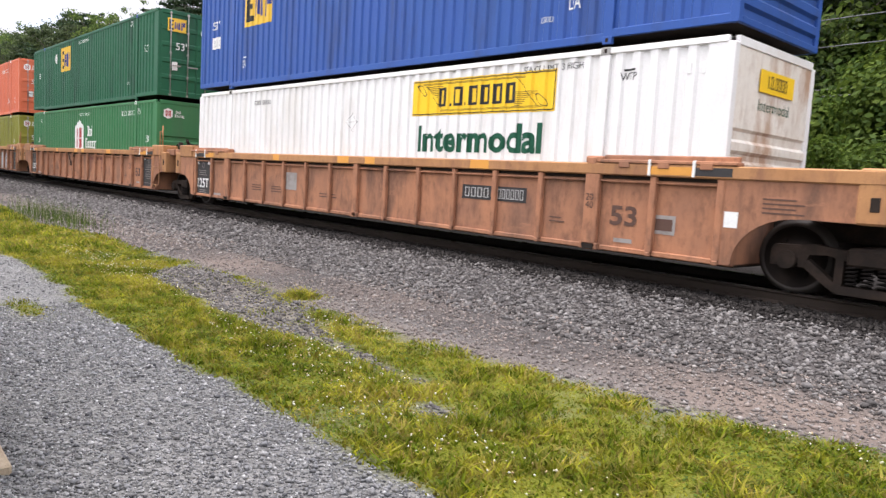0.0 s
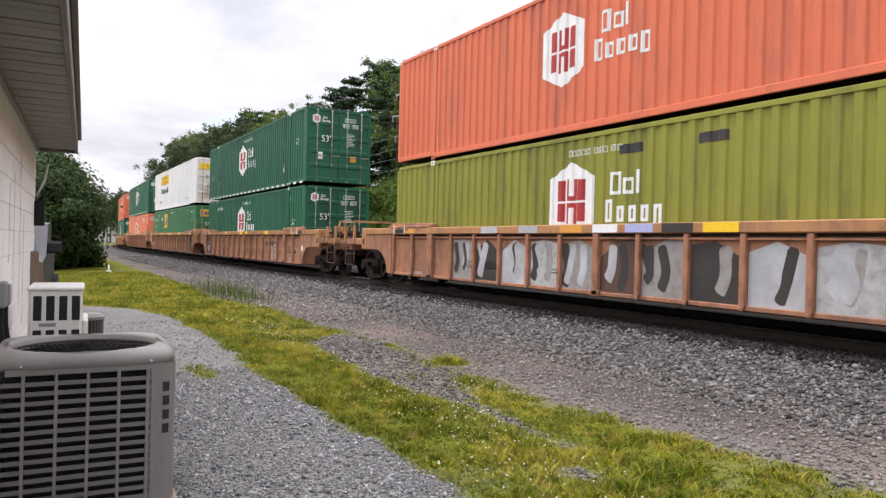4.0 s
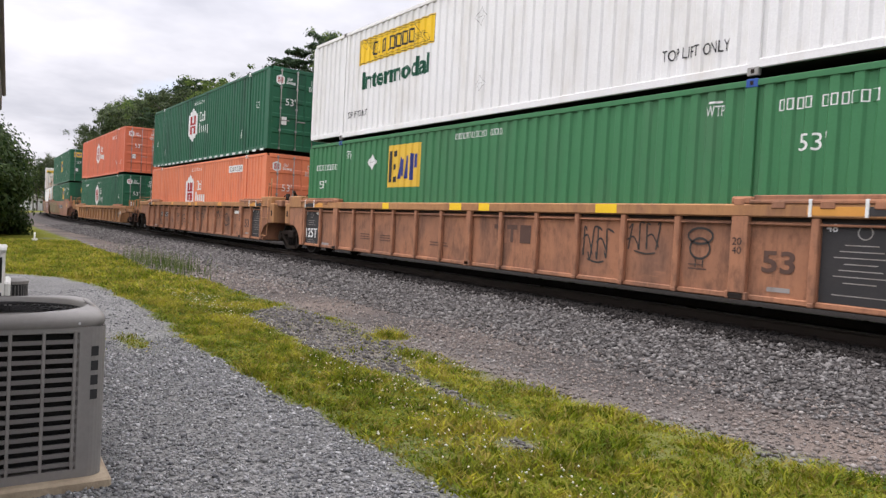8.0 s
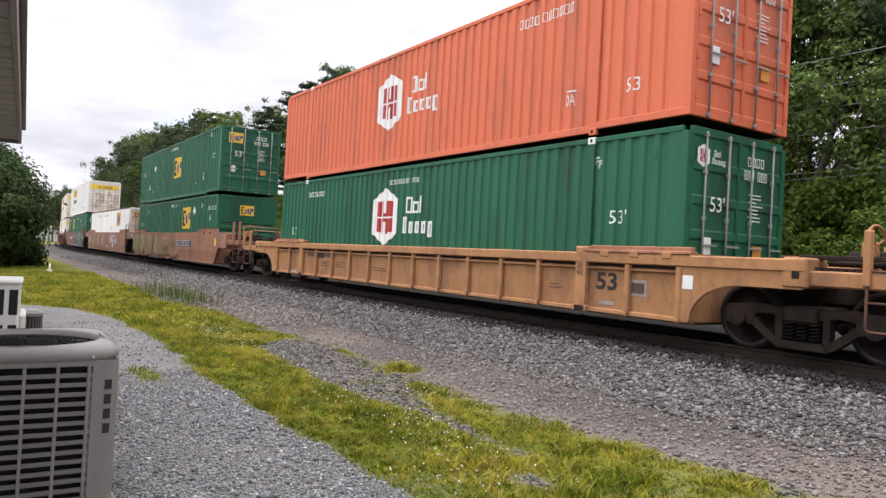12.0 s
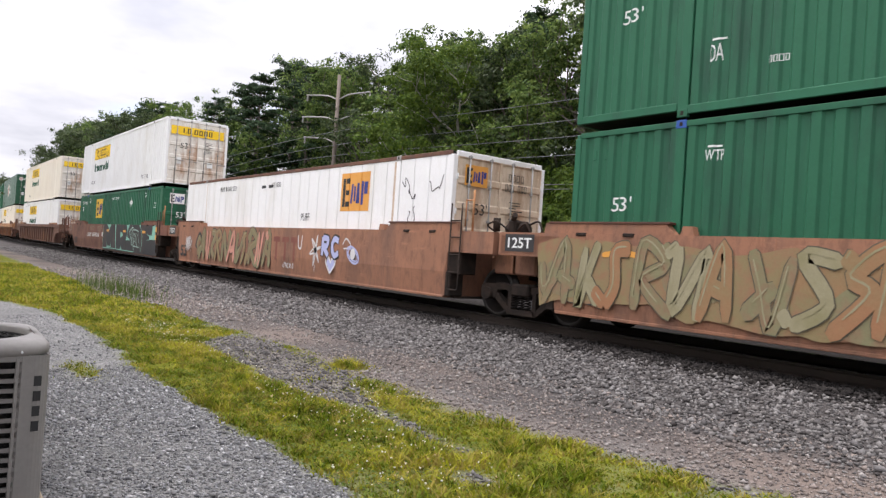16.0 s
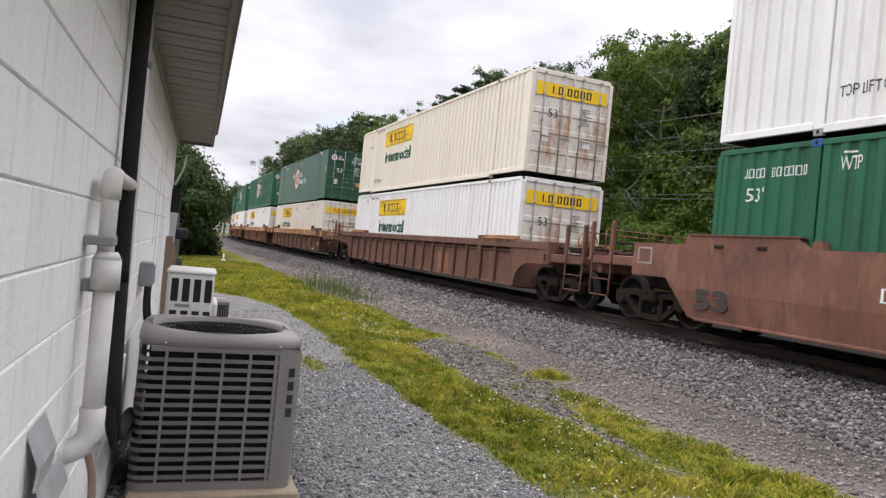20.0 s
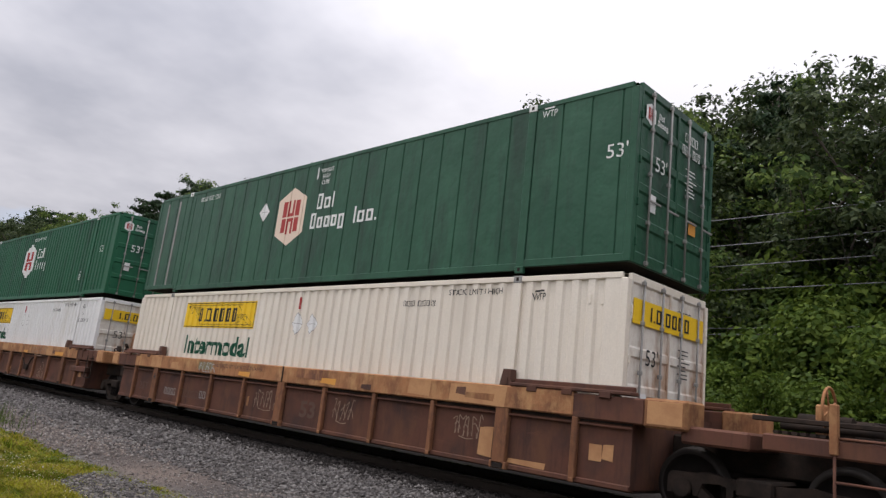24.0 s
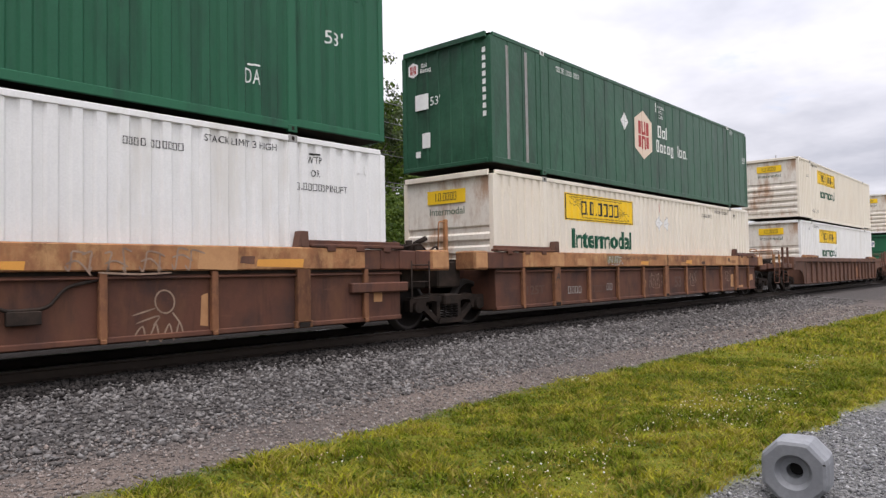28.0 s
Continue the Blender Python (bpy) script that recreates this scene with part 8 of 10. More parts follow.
def grass_material():
    """Blades turn from green to yellow in drifts, and each has a tone of its own."""
    m = island_material("grass_blade", [(0.054, 0.090, 0.007), (0.122, 0.180, 0.008), (0.230, 0.279, 0.011), (0.225, 0.180, 0.045), (0.077, 0.135, 0.008)], 0.7, 30, 0.3)
    nt = m.node_tree
    N, L = nt.nodes.new, nt.links.new
    ramp = [n for n in nt.nodes if n.type == "VALTORGB"][0]
    mult = [n for n in nt.nodes if n.type == "MIX"][0]
    dry, drift, fine, add, pick, coord, span = N("ShaderNodeValToRGB"), N("ShaderNodeTexNoise"), N("ShaderNodeTexNoise"), N("ShaderNodeMath"), N("ShaderNodeMix"), N("ShaderNodeTexCoord"), N("ShaderNodeMapRange")
    e = dry.color_ramp.elements
    e[0].color, e[1].color = (0.42, 0.44, 0.013, 1), (0.52, 0.47, 0.022, 1)
    e.new(0.8).color = (0.38, 0.29, 0.09, 1)
    L([n for n in nt.nodes if n.type == "NEW_GEOMETRY"][0].outputs["Random Per Island"], dry.inputs[0])
    for node, scale in ((drift, 1.1), (fine, 7.0)):
        node.inputs["Scale"].default_value, node.inputs["Detail"].default_value = scale, 4
        L(coord.outputs["Object"], node.inputs["Vector"])
    L(drift.outputs[0], add.inputs[0])
    L(fine.outputs[0], add.inputs[1])
    span.inputs["From Min"].default_value, span.inputs["From Max"].default_value = 0.92, 1.14
    L(add.outputs[0], span.inputs[0])
    pick.data_type = "RGBA"
    L(span.outputs[0], pick.inputs[0])
    L(ramp.outputs[0], pick.inputs[6])
    L(dry.outputs[0], pick.inputs[7])
    L(pick.outputs[2], mult.inputs[6])
    return m


def build_grass():
    r = np.random.RandomState(9)
    pts = []
    for x0, x1, n in ((-13, 12, 470000), (-34, -13, 210000), (12, 30, 90000)):
        x, y = r.uniform(x0, x1, n), r.uniform(-2.2 if x0 == -34 else 0.8, 5.7, n)
        keep = r.uniform(0, 1, n) < grass_at(x, y) ** 1.15 * (0.80 if x0 == -13 else 0.5)
        pts.append(np.stack([x[keep], y[keep]], -1))
    p = np.concatenate(pts)
    n = len(p)
    x, y = p[:, 0], p[:, 1]
    tufts = np.clip(wave2(x, y, 7.0, 33) + 0.7 * wave2(x, y, 17.0, 34), -0.6, 1)
    h = r.uniform(0.012, 0.050, n) * (1 + 0.4 * wave2(x, y, 2.3, 31)) * (1 + 1.1 * tufts) * np.clip(0.4 + grass_at(x, y), 0.4, 1.2) * np.where(np.abs(x) > 13, 1.4, 1.0)
    h = h + 0.09 * np.exp(-((x + 7.77) ** 2 + (y - 4.69) ** 2) / 0.05)
    a, lean = r.uniform(0, 6.28, n), r.normal(0, 0.8, (n, 2))
    w = r.uniform(0.004, 0.010, n) * np.where(np.abs(x) > 13, 1.8, 1.0)
    z = height_at(x, y) - 0.004
    d = np.stack([np.cos(a), np.sin(a)], -1) * w[:, None]
    low, tip = p, p + lean * h[:, None]
    mid = p + lean * h[:, None] * 0.35
    v = np.stack([np.column_stack([low - d, z]), np.column_stack([low + d, z]), np.column_stack([mid + d * 0.8, z + h * 0.55]), np.column_stack([mid - d * 0.8, z + h * 0.55]), np.column_stack([tip, z + h])], 1)
    faces = np.concatenate([np.arange(n)[:, None] * 5 + np.array(q) for q in ((0, 1, 2), (0, 2, 3), (3, 2, 4))])
    mat = grass_material()
    tagged(new("grass", from_arrays("grass", v.reshape(-1, 3), faces, [mat])), "short yellow-green mown grass", "grass", kind="stuff")
    # broad low leaves of clover and plantain among the blades
    k = 60000
    cx, cy = r.uniform(-13, 12, k), r.uniform(1.9, 5.2, k)
    keep = (grass_at(cx, cy) > 0.25) & (wave2(cx, cy, 1.3, 51) + 0.6 * wave2(cx, cy, 5.0, 52) > 0.0)
    cx, cy = cx[keep], cy[keep]
    k = len(cx)
    a, s = r.uniform(0, 6.28, k), r.uniform(0.007, 0.017, k)
    e1, e2 = np.stack([np.cos(a), np.sin(a), r.uniform(-0.3, 0.5, k)], -1) * s[:, None], np.stack([-np.sin(a), np.cos(a), r.uniform(-0.3, 0.3, k)], -1) * s[:, None] * 0.7
    c = np.stack([cx, cy, height_at(cx, cy) + r.uniform(0.006, 0.032, k)], -1)
    v = np.stack([c - e1, c + e2, c + e1, c - e2], 1).reshape(-1, 3)
    leaf = island_material("clover_leaf", [(0.045, 0.085, 0.014), (0.085, 0.14, 0.018), (0.16, 0.20, 0.022), (0.06, 0.11, 0.02)], 0.6, 30, 0.25)
    tagged(new("clover_leaves", from_arrays("clover_leaves", v, np.arange(4 * k).reshape(k, 4), [leaf])), "dark green clover leaves in the grass", "clover", kind="stuff")
    # clover heads
    k = 7500
    cx, cy = r.uniform(-14, 13, k), r.uniform(1.9, 5.0, k)
    belt = 0.9 * np.exp(-((cy - (3.0 + 0.12 * np.clip(-cx - 4, -2, 5))) / 0.45) ** 2) + 0.5 * np.exp(-((cx + 2.5) / 2.0) ** 2 - ((cy - 3.0) / 0.9) ** 2)
    keep = (grass_at(cx, cy) > 0.3) & (wave2(cx, cy, 1.1, 41) + 0.5 * wave2(cx, cy, 3.0, 42) + belt > np.where(cx > 1, 0.62, 0.55))
    cx, cy = cx[keep], cy[keep]
    s = r.uniform(0.006, 0.011, len(cx))
    ob = stones("clover_flowers", cx, cy, s, island_material("clover", [(0.72, 0.70, 0.54), (0.82, 0.80, 0.68), (0.60, 0.46, 0.24), (0.40, 0.30, 0.16)], 0.8), "white clover heads in the grass", 1.0)
    ob["category"] = "flowers"
    co = np.zeros(len(ob.data.vertices) * 3)
    ob.data.vertices.foreach_get("co", co)
    co = co.reshape(-1, 3)
    co[:, 2] += np.repeat(r.uniform(0.03, 0.06, len(cx)), 6)
    ob.data.vertices.foreach_set("co", co.ravel())


def build_track():
    rail_mat = material("rail_steel", (0.040, 0.030, 0.024), 0.75, metal=0.2, other=(0.028, 0.022, 0.018), scale=3)
    top_mat = material("rail_head", (0.45, 0.44, 0.43), 0.28, metal=0.95)
    xs = list(np.arange(-320, -60, 8.0)) + list(np.arange(-60, 121, 20.0))
    prof = [(-0.075, -0.17), (0.075, -0.17), (0.075, -0.155), (0.012, -0.13), (0.012, -0.045), (0.036, -0.03), (0.036, -0.004), (0.028, 0.0), (-0.028, 0.0), (-0.036, -0.004), (-0.036, -0.03), (-0.012, -0.045), (-0.012, -0.13), (-0.075, -0.155)]
    for off in (-0.755, 0.755):
        bm = bmesh.new()
        rows = [[bm.verts.new((x, TRACK_Y + off + float(bend(x)) + dy, RAIL_Z + dz)) for dy, dz in prof] for x in xs]
        for a, b in zip(rows, rows[1:]):
            for k in range(len(prof)):
                f = bm.faces.new((a[k], b[k], b[(k + 1) % len(prof)], a[(k + 1) % len(prof)]))
                f.material_index = 1 if k in (6, 7, 8) else 0
        ob = part("rail", bm, rail_mat, None)
        ob.data.materials.append(top_mat)
        tagged(ob, "worn steel rail with a bright head", "rail", "rails", "structure")
    tie_mat = material("tie_wood", (0.035, 0.028, 0.024), 0.9, other=(0.055, 0.046, 0.04), scale=5, bump=0.6, rand=0.2)
    tie = mesh("tie", lambda bm: box(bm, -0.115, 0.115, -1.3, 1.3, -0.18, 0.0, c=0.012), tie_mat)
    plate = mesh("tie_plate", lambda bm: (box(bm, -0.09, 0.09, -0.17, 0.17, 0.0, 0.018, c=0.004), box(bm, -0.05, -0.02, -0.1, -0.08, 0.018, 0.04), box(bm, 0.02, 0.05, 0.08, 0.1, 0.018, 0.04)), rail_mat)
    bed = new("track_ties")
    tagged(bed, "dark creosoted wooden railway ties", "ties", kind="structure")
    for k in range(110):
        x = -34 + 0.55 * k
        t = part("tie", tie, None, bed, "", pose(x, TRACK_Y, RAIL_Z - 0.172))
        for off in (-0.755, 0.755):
            part("tie_plate", plate, None, t, "", Matrix.Translation((0, off, 0)))


# ---- trees ----
def leaf_cloud(centres, radii, n, size, r, flat=0.7):
    """n small leaves round the clump centres: two bent triangles each."""
    k = r.randint(0, len(centres), n)
    p = centres[k] + np.clip(r.normal(0, 0.38, (n, 3)), -0.85, 0.85) * radii[k][:, None] * np.array([1, 1, flat])
    # leaves face outward and up, so that a clump has a lit top and a dark underside
    face = (p - centres[k]) / radii[k][:, None] * 1.6 + np.array([0, 0, 0.55]) + r.normal(0, 0.38, (n, 3))
    face /= np.linalg.norm(face, axis=1)[:, None]
    a = np.cross(face, r.normal(0, 1, (n, 3)))
    a /= np.linalg.norm(a, axis=1)[:, None]
    b = np.cross(face, a)
    s = size * r.uniform(0.6, 1.35, n)[:, None]
    v = np.stack([p - a * s, p + b * s * 0.55, p + a * s, p - b * s * 0.55 + np.cross(a, b) * s * 0.3], 1).reshape(-1, 3)
    return v, np.arange(4 * n).reshape(n, 4)


LEAF = {
    "oak": island_material("leaf_broad", [(0.058, 0.105, 0.030), (0.112, 0.178, 0.046), (0.230, 0.305, 0.074), (0.072, 0.126, 0.036)], 0.6, 2, 0.42),
    "light": island_material("leaf_light", [(0.045, 0.086, 0.015), (0.086, 0.143, 0.022), (0.156, 0.217, 0.033), (0.057, 0.102, 0.017)], 0.6, 2, 0.35),
    "pine": island_material("leaf_pine", [(0.026, 0.052, 0.026), (0.045, 0.080, 0.038), (0.072, 0.115, 0.048)], 0.6, 2, 0.18),
    "grey": island_material("leaf_grey", [(0.034, 0.056, 0.026), (0.068, 0.098, 0.042), (0.135, 0.172, 0.070), (0.045, 0.070, 0.032)], 0.45, 2, 0.35),
    "dark": island_material("leaf_dark", [(0.022, 0.046, 0.014), (0.045, 0.080, 0.022), (0.085, 0.125, 0.034), (0.030, 0.058, 0.018)], 0.5, 2, 0.3),
    "bush": island_material("leaf_bush", [(0.055, 0.101, 0.016), (0.098, 0.160, 0.025), (0.168, 0.234, 0.036), (0.066, 0.117, 0.019)], 0.5, 2, 0.4),
}
BARK = material("bark", (0.11, 0.09, 0.075), 0.95, other=(0.17, 0.15, 0.13), scale=6, amount=0.9, bump=0.8, fine=18)
BARK_PALE = material("bark_pale", (0.30, 0.28, 0.25), 0.9, other=(0.20, 0.18, 0.16), scale=5, amount=0.9, bump=0.5, fine=14)


def limbs(bm, p, d, length, rad, depth, r, tips, spread=0.7):
    """A tapered limb that bends and forks."""
    pts, q = [p], Vector(p)
    d = Vector(d).normalized()
    for k in range(3):
        d = (d + Vector(r.normal(0, 0.13, 3)) + Vector((0, 0, 0.05))).normalized()
        q = q + d * (length / 3)
        pts.append(q.copy())
    for k in range(3):
        tube(bm, pts[k], pts[k + 1], rad * (1 - 0.16 * k), 6 if depth > 1 else 4, rad * (1 - 0.16 * (k + 1)), cap=False)
    if depth <= 0:
        tips.append(q.copy())
        return
    for k in range(3 if depth > 1 else 2):
        nd = (d + Vector(r.normal(0, spread, 3))).normalized()
        nd.z = max(nd.z, -0.15)
        limbs(bm, pts[2] if k == 0 else q, nd, length * r.uniform(0.6, 0.8), rad * 0.55, depth - 1, r, tips, spread)
    tips.append(q.copy())


def tree_meshes(seed, h, kind):
    r = np.random.RandomState(seed)
    bm, tips = bmesh.new(), []
    if kind == "pine":
        # a white pine: whorls of level boughs that lift at their tips, thin below
        tube(bm, (0, 0, -0.3), (0.15, 0.1, h * 0.97), 0.24, 8, 0.035)
        rad = []
        z = h * 0.30
        while z < h * 0.97:
            f = (z / h - 0.30) / 0.67
            reach = (0.9 + 3.2 * (1 - f) ** 0.8 * min(1.0, 0.35 + 1.6 * f)) * h / 15
            a0 = r.uniform(0, 6.28)
            for k in range(r.randint(3, 6)):
                a, ln = a0 + 2 * math.pi * k / 5 + r.normal(0, 0.25), reach * r.uniform(0.45, 1.15)
                e = Vector((ln * math.cos(a), ln * math.sin(a), z + 0.12 * ln + r.uniform(-0.15, 0.25)))
                tube(bm, (0, 0, z - 0.1), e, 0.045, 4, 0.010, cap=False)
                for t in (0.45, 0.62, 0.8, 1.0):
                    tips.append(Vector((0, 0, z)).lerp(e, t) + Vector((r.normal(0, 0.18), r.normal(0, 0.18), 0.06)))
                    rad.append(0.38 + 0.25 * t * r.uniform(0.6, 1.2))
            z += r.uniform(0.45, 0.95) * h / 15
        tips.append(Vector((0.15, 0.1, h * 0.97)))
        rad.append(0.4)
        c = np.array([tuple(t) for t in tips])
        v, f = leaf_cloud(c, np.array(rad), 15000, 0.105, r, 0.32)
    else:
        bole = h * r.uniform(0.24, 0.36)
        tube(bm, (0, 0, -0.3), (0, 0, bole * 0.5), 0.26, 9, 0.21, cap=False)
        tube(bm, (0, 0, bole * 0.5), (0.05, 0, bole), 0.21, 9, 0.18, cap=False)
        limbs(bm, (0.05, 0, bole), (r.normal(0, 0.1), r.normal(0, 0.1), 1), h * 0.30, 0.17, 3, r, tips, 0.62)
        for k in range(4):
            a = r.uniform(0, 6.28)
            limbs(bm, (0, 0, bole * r.uniform(0.7, 1.0)), (math.cos(a), math.sin(a), 0.75), h * 0.25, 0.10, 2, r, tips, 0.7)
        c = np.array([tuple(t) for t in tips])
        top = c[:, 2].max()
        c[:, 2] = bole * 0.6 + (c[:, 2] - bole * 0.6) * (h - bole * 0.6) / (top - bole * 0.6) * 0.97
        for vert in bm.verts:
            if vert.co.z > bole * 0.6:
                vert.co.z = bole * 0.6 + (vert.co.z - bole * 0.6) * (h - bole * 0.6) / (top - bole * 0.6) * 0.97
        # each twig end carries a flat spray of leaves, with smaller ones hung round it
        more = np.repeat(c, 3, 0) + r.normal(0, 0.7, (len(c) * 3, 3)) * np.array([1, 1, 0.75])
        cc = np.concatenate([c, more])
        v, f = leaf_cloud(cc, np.concatenate([r.uniform(0.6, 1.3, len(c)), r.uniform(0.35, 1.0, len(more))]), 15500, 0.112, r, 0.6)
    bmesh.ops.recalc_face_normals(bm, faces=bm.faces)
    trunk = bpy.data.meshes.new("trunk")
    bm.to_mesh(trunk)
    bm.free()
    trunk.materials.append(BARK)
    return trunk, from_arrays("crown", v, f, [LEAF["pine" if kind == "pine" else kind]])


def build_trees():
    rng = random.Random(12)
    kinds = [(1, 14.0, "oak"), (2, 15.0, "oak"), (3, 13.0, "light"), (4, 14.5, "grey"), (5, 15.5, "pine"), (6, 12.5, "grey"), (7, 15.5, "pine")]
    sets = [tree_meshes(*k) for k in kinds]
    words = {"grey": "tall grey-green broadleaf tree behind the railway", "oak": "tall dark green broadleaf tree behind the railway", "light": "bright green broadleaf tree at the wood's edge", "pine": "tall dark pine with open tiers of branches"}

    # height of the wood's outline over the ground, as it stands 24 m off
    SKYLINE = ([-175, -140, -107, -96, -71, -66, -60, -53, -49, -46.5, -42.4, -41, -39.3, -35.6, -34, -30.5, -27.8, -26.6, -25.4, -22.5, -19, -16.3, -15.1, -13.8, -12.2, -6, 0, 8, 10, 13, 17, 20, 26, 40],
               [19.3, 19.8, 17.8, 18.2, 15.6, 14.8, 16.0, 16.0, 14.9, 14.6, 13.9, 14.45, 14.05, 14.65, 14.1, 13.6, 12.0, 12.6, 13.4, 14.5, 15.2, 14.4, 12.9, 12.7, 13.9, 13.2, 12, 10.8, 10.4, 12.6, 13.1, 12, 10, 8])
    leaves = []
    for trunk_mesh, crown_mesh in sets:
        co = np.zeros(len(crown_mesh.vertices) * 3)
        crown_mesh.vertices.foreach_get("co", co)
        leaves.append(co.reshape(-1, 3)[::9])

    def tree(x, y, which, scale, pale=False):
        """Its crown stays below the wood's outline."""
        turn, z0 = rng.uniform(0, 360), float(height_at(x, y))
        if y > 12:
            c, sn, scale = math.cos(radians(turn)), math.sin(radians(turn)), scale * 1.25
            L = leaves[which]
            for k in range(24):
                px, py, pz = x + scale * (c * L[:, 0] - sn * L[:, 1]), y + scale * (sn * L[:, 0] + c * L[:, 1]), z0 + scale * L[:, 2]
                over = 1.5 + (pz - 1.5) * 24 / py > np.interp(px * 24 / py, *SKYLINE) + 0.15
                if over.mean() < 0.012:
                    break
                scale *= 0.965
        t = new("tree")
        t.matrix_basis = pose(x, y, z0, 0, 0, turn) @ Matrix.Scale(scale, 4)
        tagged(t, words[kinds[which][2]], "tree", "trees behind the railway")
        tr = part("trunk", sets[which][0], None, t)
        if pale:
            tr.data = tr.data.copy()
            tr.data.materials[0] = BARK_PALE
        part("crown", sets[which][1], None, t)
    # the wood's edge, from far behind the train round to ahead of it
    edge = [(-59.5, 25, 6), (-51, 25.5, 6), (-35.5, 25, 1), (-32, 25, 0), (-27.8, 24.5, 6), (-25, 24, 5), (-23, 25, 0), (-20.5, 24, 1), (-17.5, 23, 3), (-14.5, 24.5, 5), (-12.4, 22.5, 0), (-9.3, 23, 1), (-6.6, 24, 3), (-3, 23, 5), (0, 25, 0), (4, 25, 3), (7.3, 24, 6), (-28.5, 22, 2), (15.5, 24.5, 3), (-8.8, 25, 4)]
    second = [(-64, 26, 4), (-55, 26, 4), (-48, 27, 4), (-44, 26, 0), (-39.5, 26, 3), (-30, 27, 4), (-26.5, 26, 4), (11, 26, 1), (13, 26, 5), (18, 27, 0), (24, 27, 2), (28, 28, 1), (33, 30, 3), (40, 33, 0), (-62, 29, 0), (-57, 30, 3), (-53, 29, 4), (-46, 30, 1), (-41, 31, 0), (-37, 29, 4), (-15.5, 28, 6), (17, 28, 1), (21, 26, 3), (-10.5, 26.5, 3), (-7.6, 27, 5), (-4.6, 26.5, 3), (-1.6, 27.5, 3)]

    def fitted(x, y, w):
        top = 1.5 + (float(np.interp(x * 24 / y, *SKYLINE)) - 1.5) * y / 24
        return (top - float(height_at(x, y)) - 0.9) / kinds[w][1]
    for x, y, w in edge + second:
        tree(x, y, w, fitted(x, y, w), pale=(x == -28.5))
    for k in range(8):
        x, y, w = (-50 + 7.5 * k if k < 3 else 2 + 6 * (k - 3)) + rng.uniform(-1.5, 1.5), 32 + rng.uniform(0, 5), rng.choice([0, 1, 3, 4, 6])
        tree(x, y, w, fitted(x, y, w) * rng.uniform(0.8, 0.95))
    for k in range(34):
        x, w = -62 - 4.6 * k + rng.uniform(-2, 2), rng.choice([0, 3, 5, 3, 4, 6])
        y = 20.5 + float(bend(x)) + rng.uniform(0, 4)
        tree(x, y, w, min(fitted(x, y, w), 1.6) * rng.uniform(0.9, 1.04))
    # the outer side of the far curve
    for k in range(10):
        x, w = -225 - 5 * k, rng.choice([0, 3, 5])
        y = float(bend(x)) - 2 - 0.55 * k + rng.uniform(-2, 2)
        tree(x, y, w, rng.uniform(0.7, 0.95))
    # left of the line, beyond the building
    for x, y, w, s in ((-62, -6, 3, 0.5), (-66, -8, 0, 0.5)):
        tree(x, y, w, s)


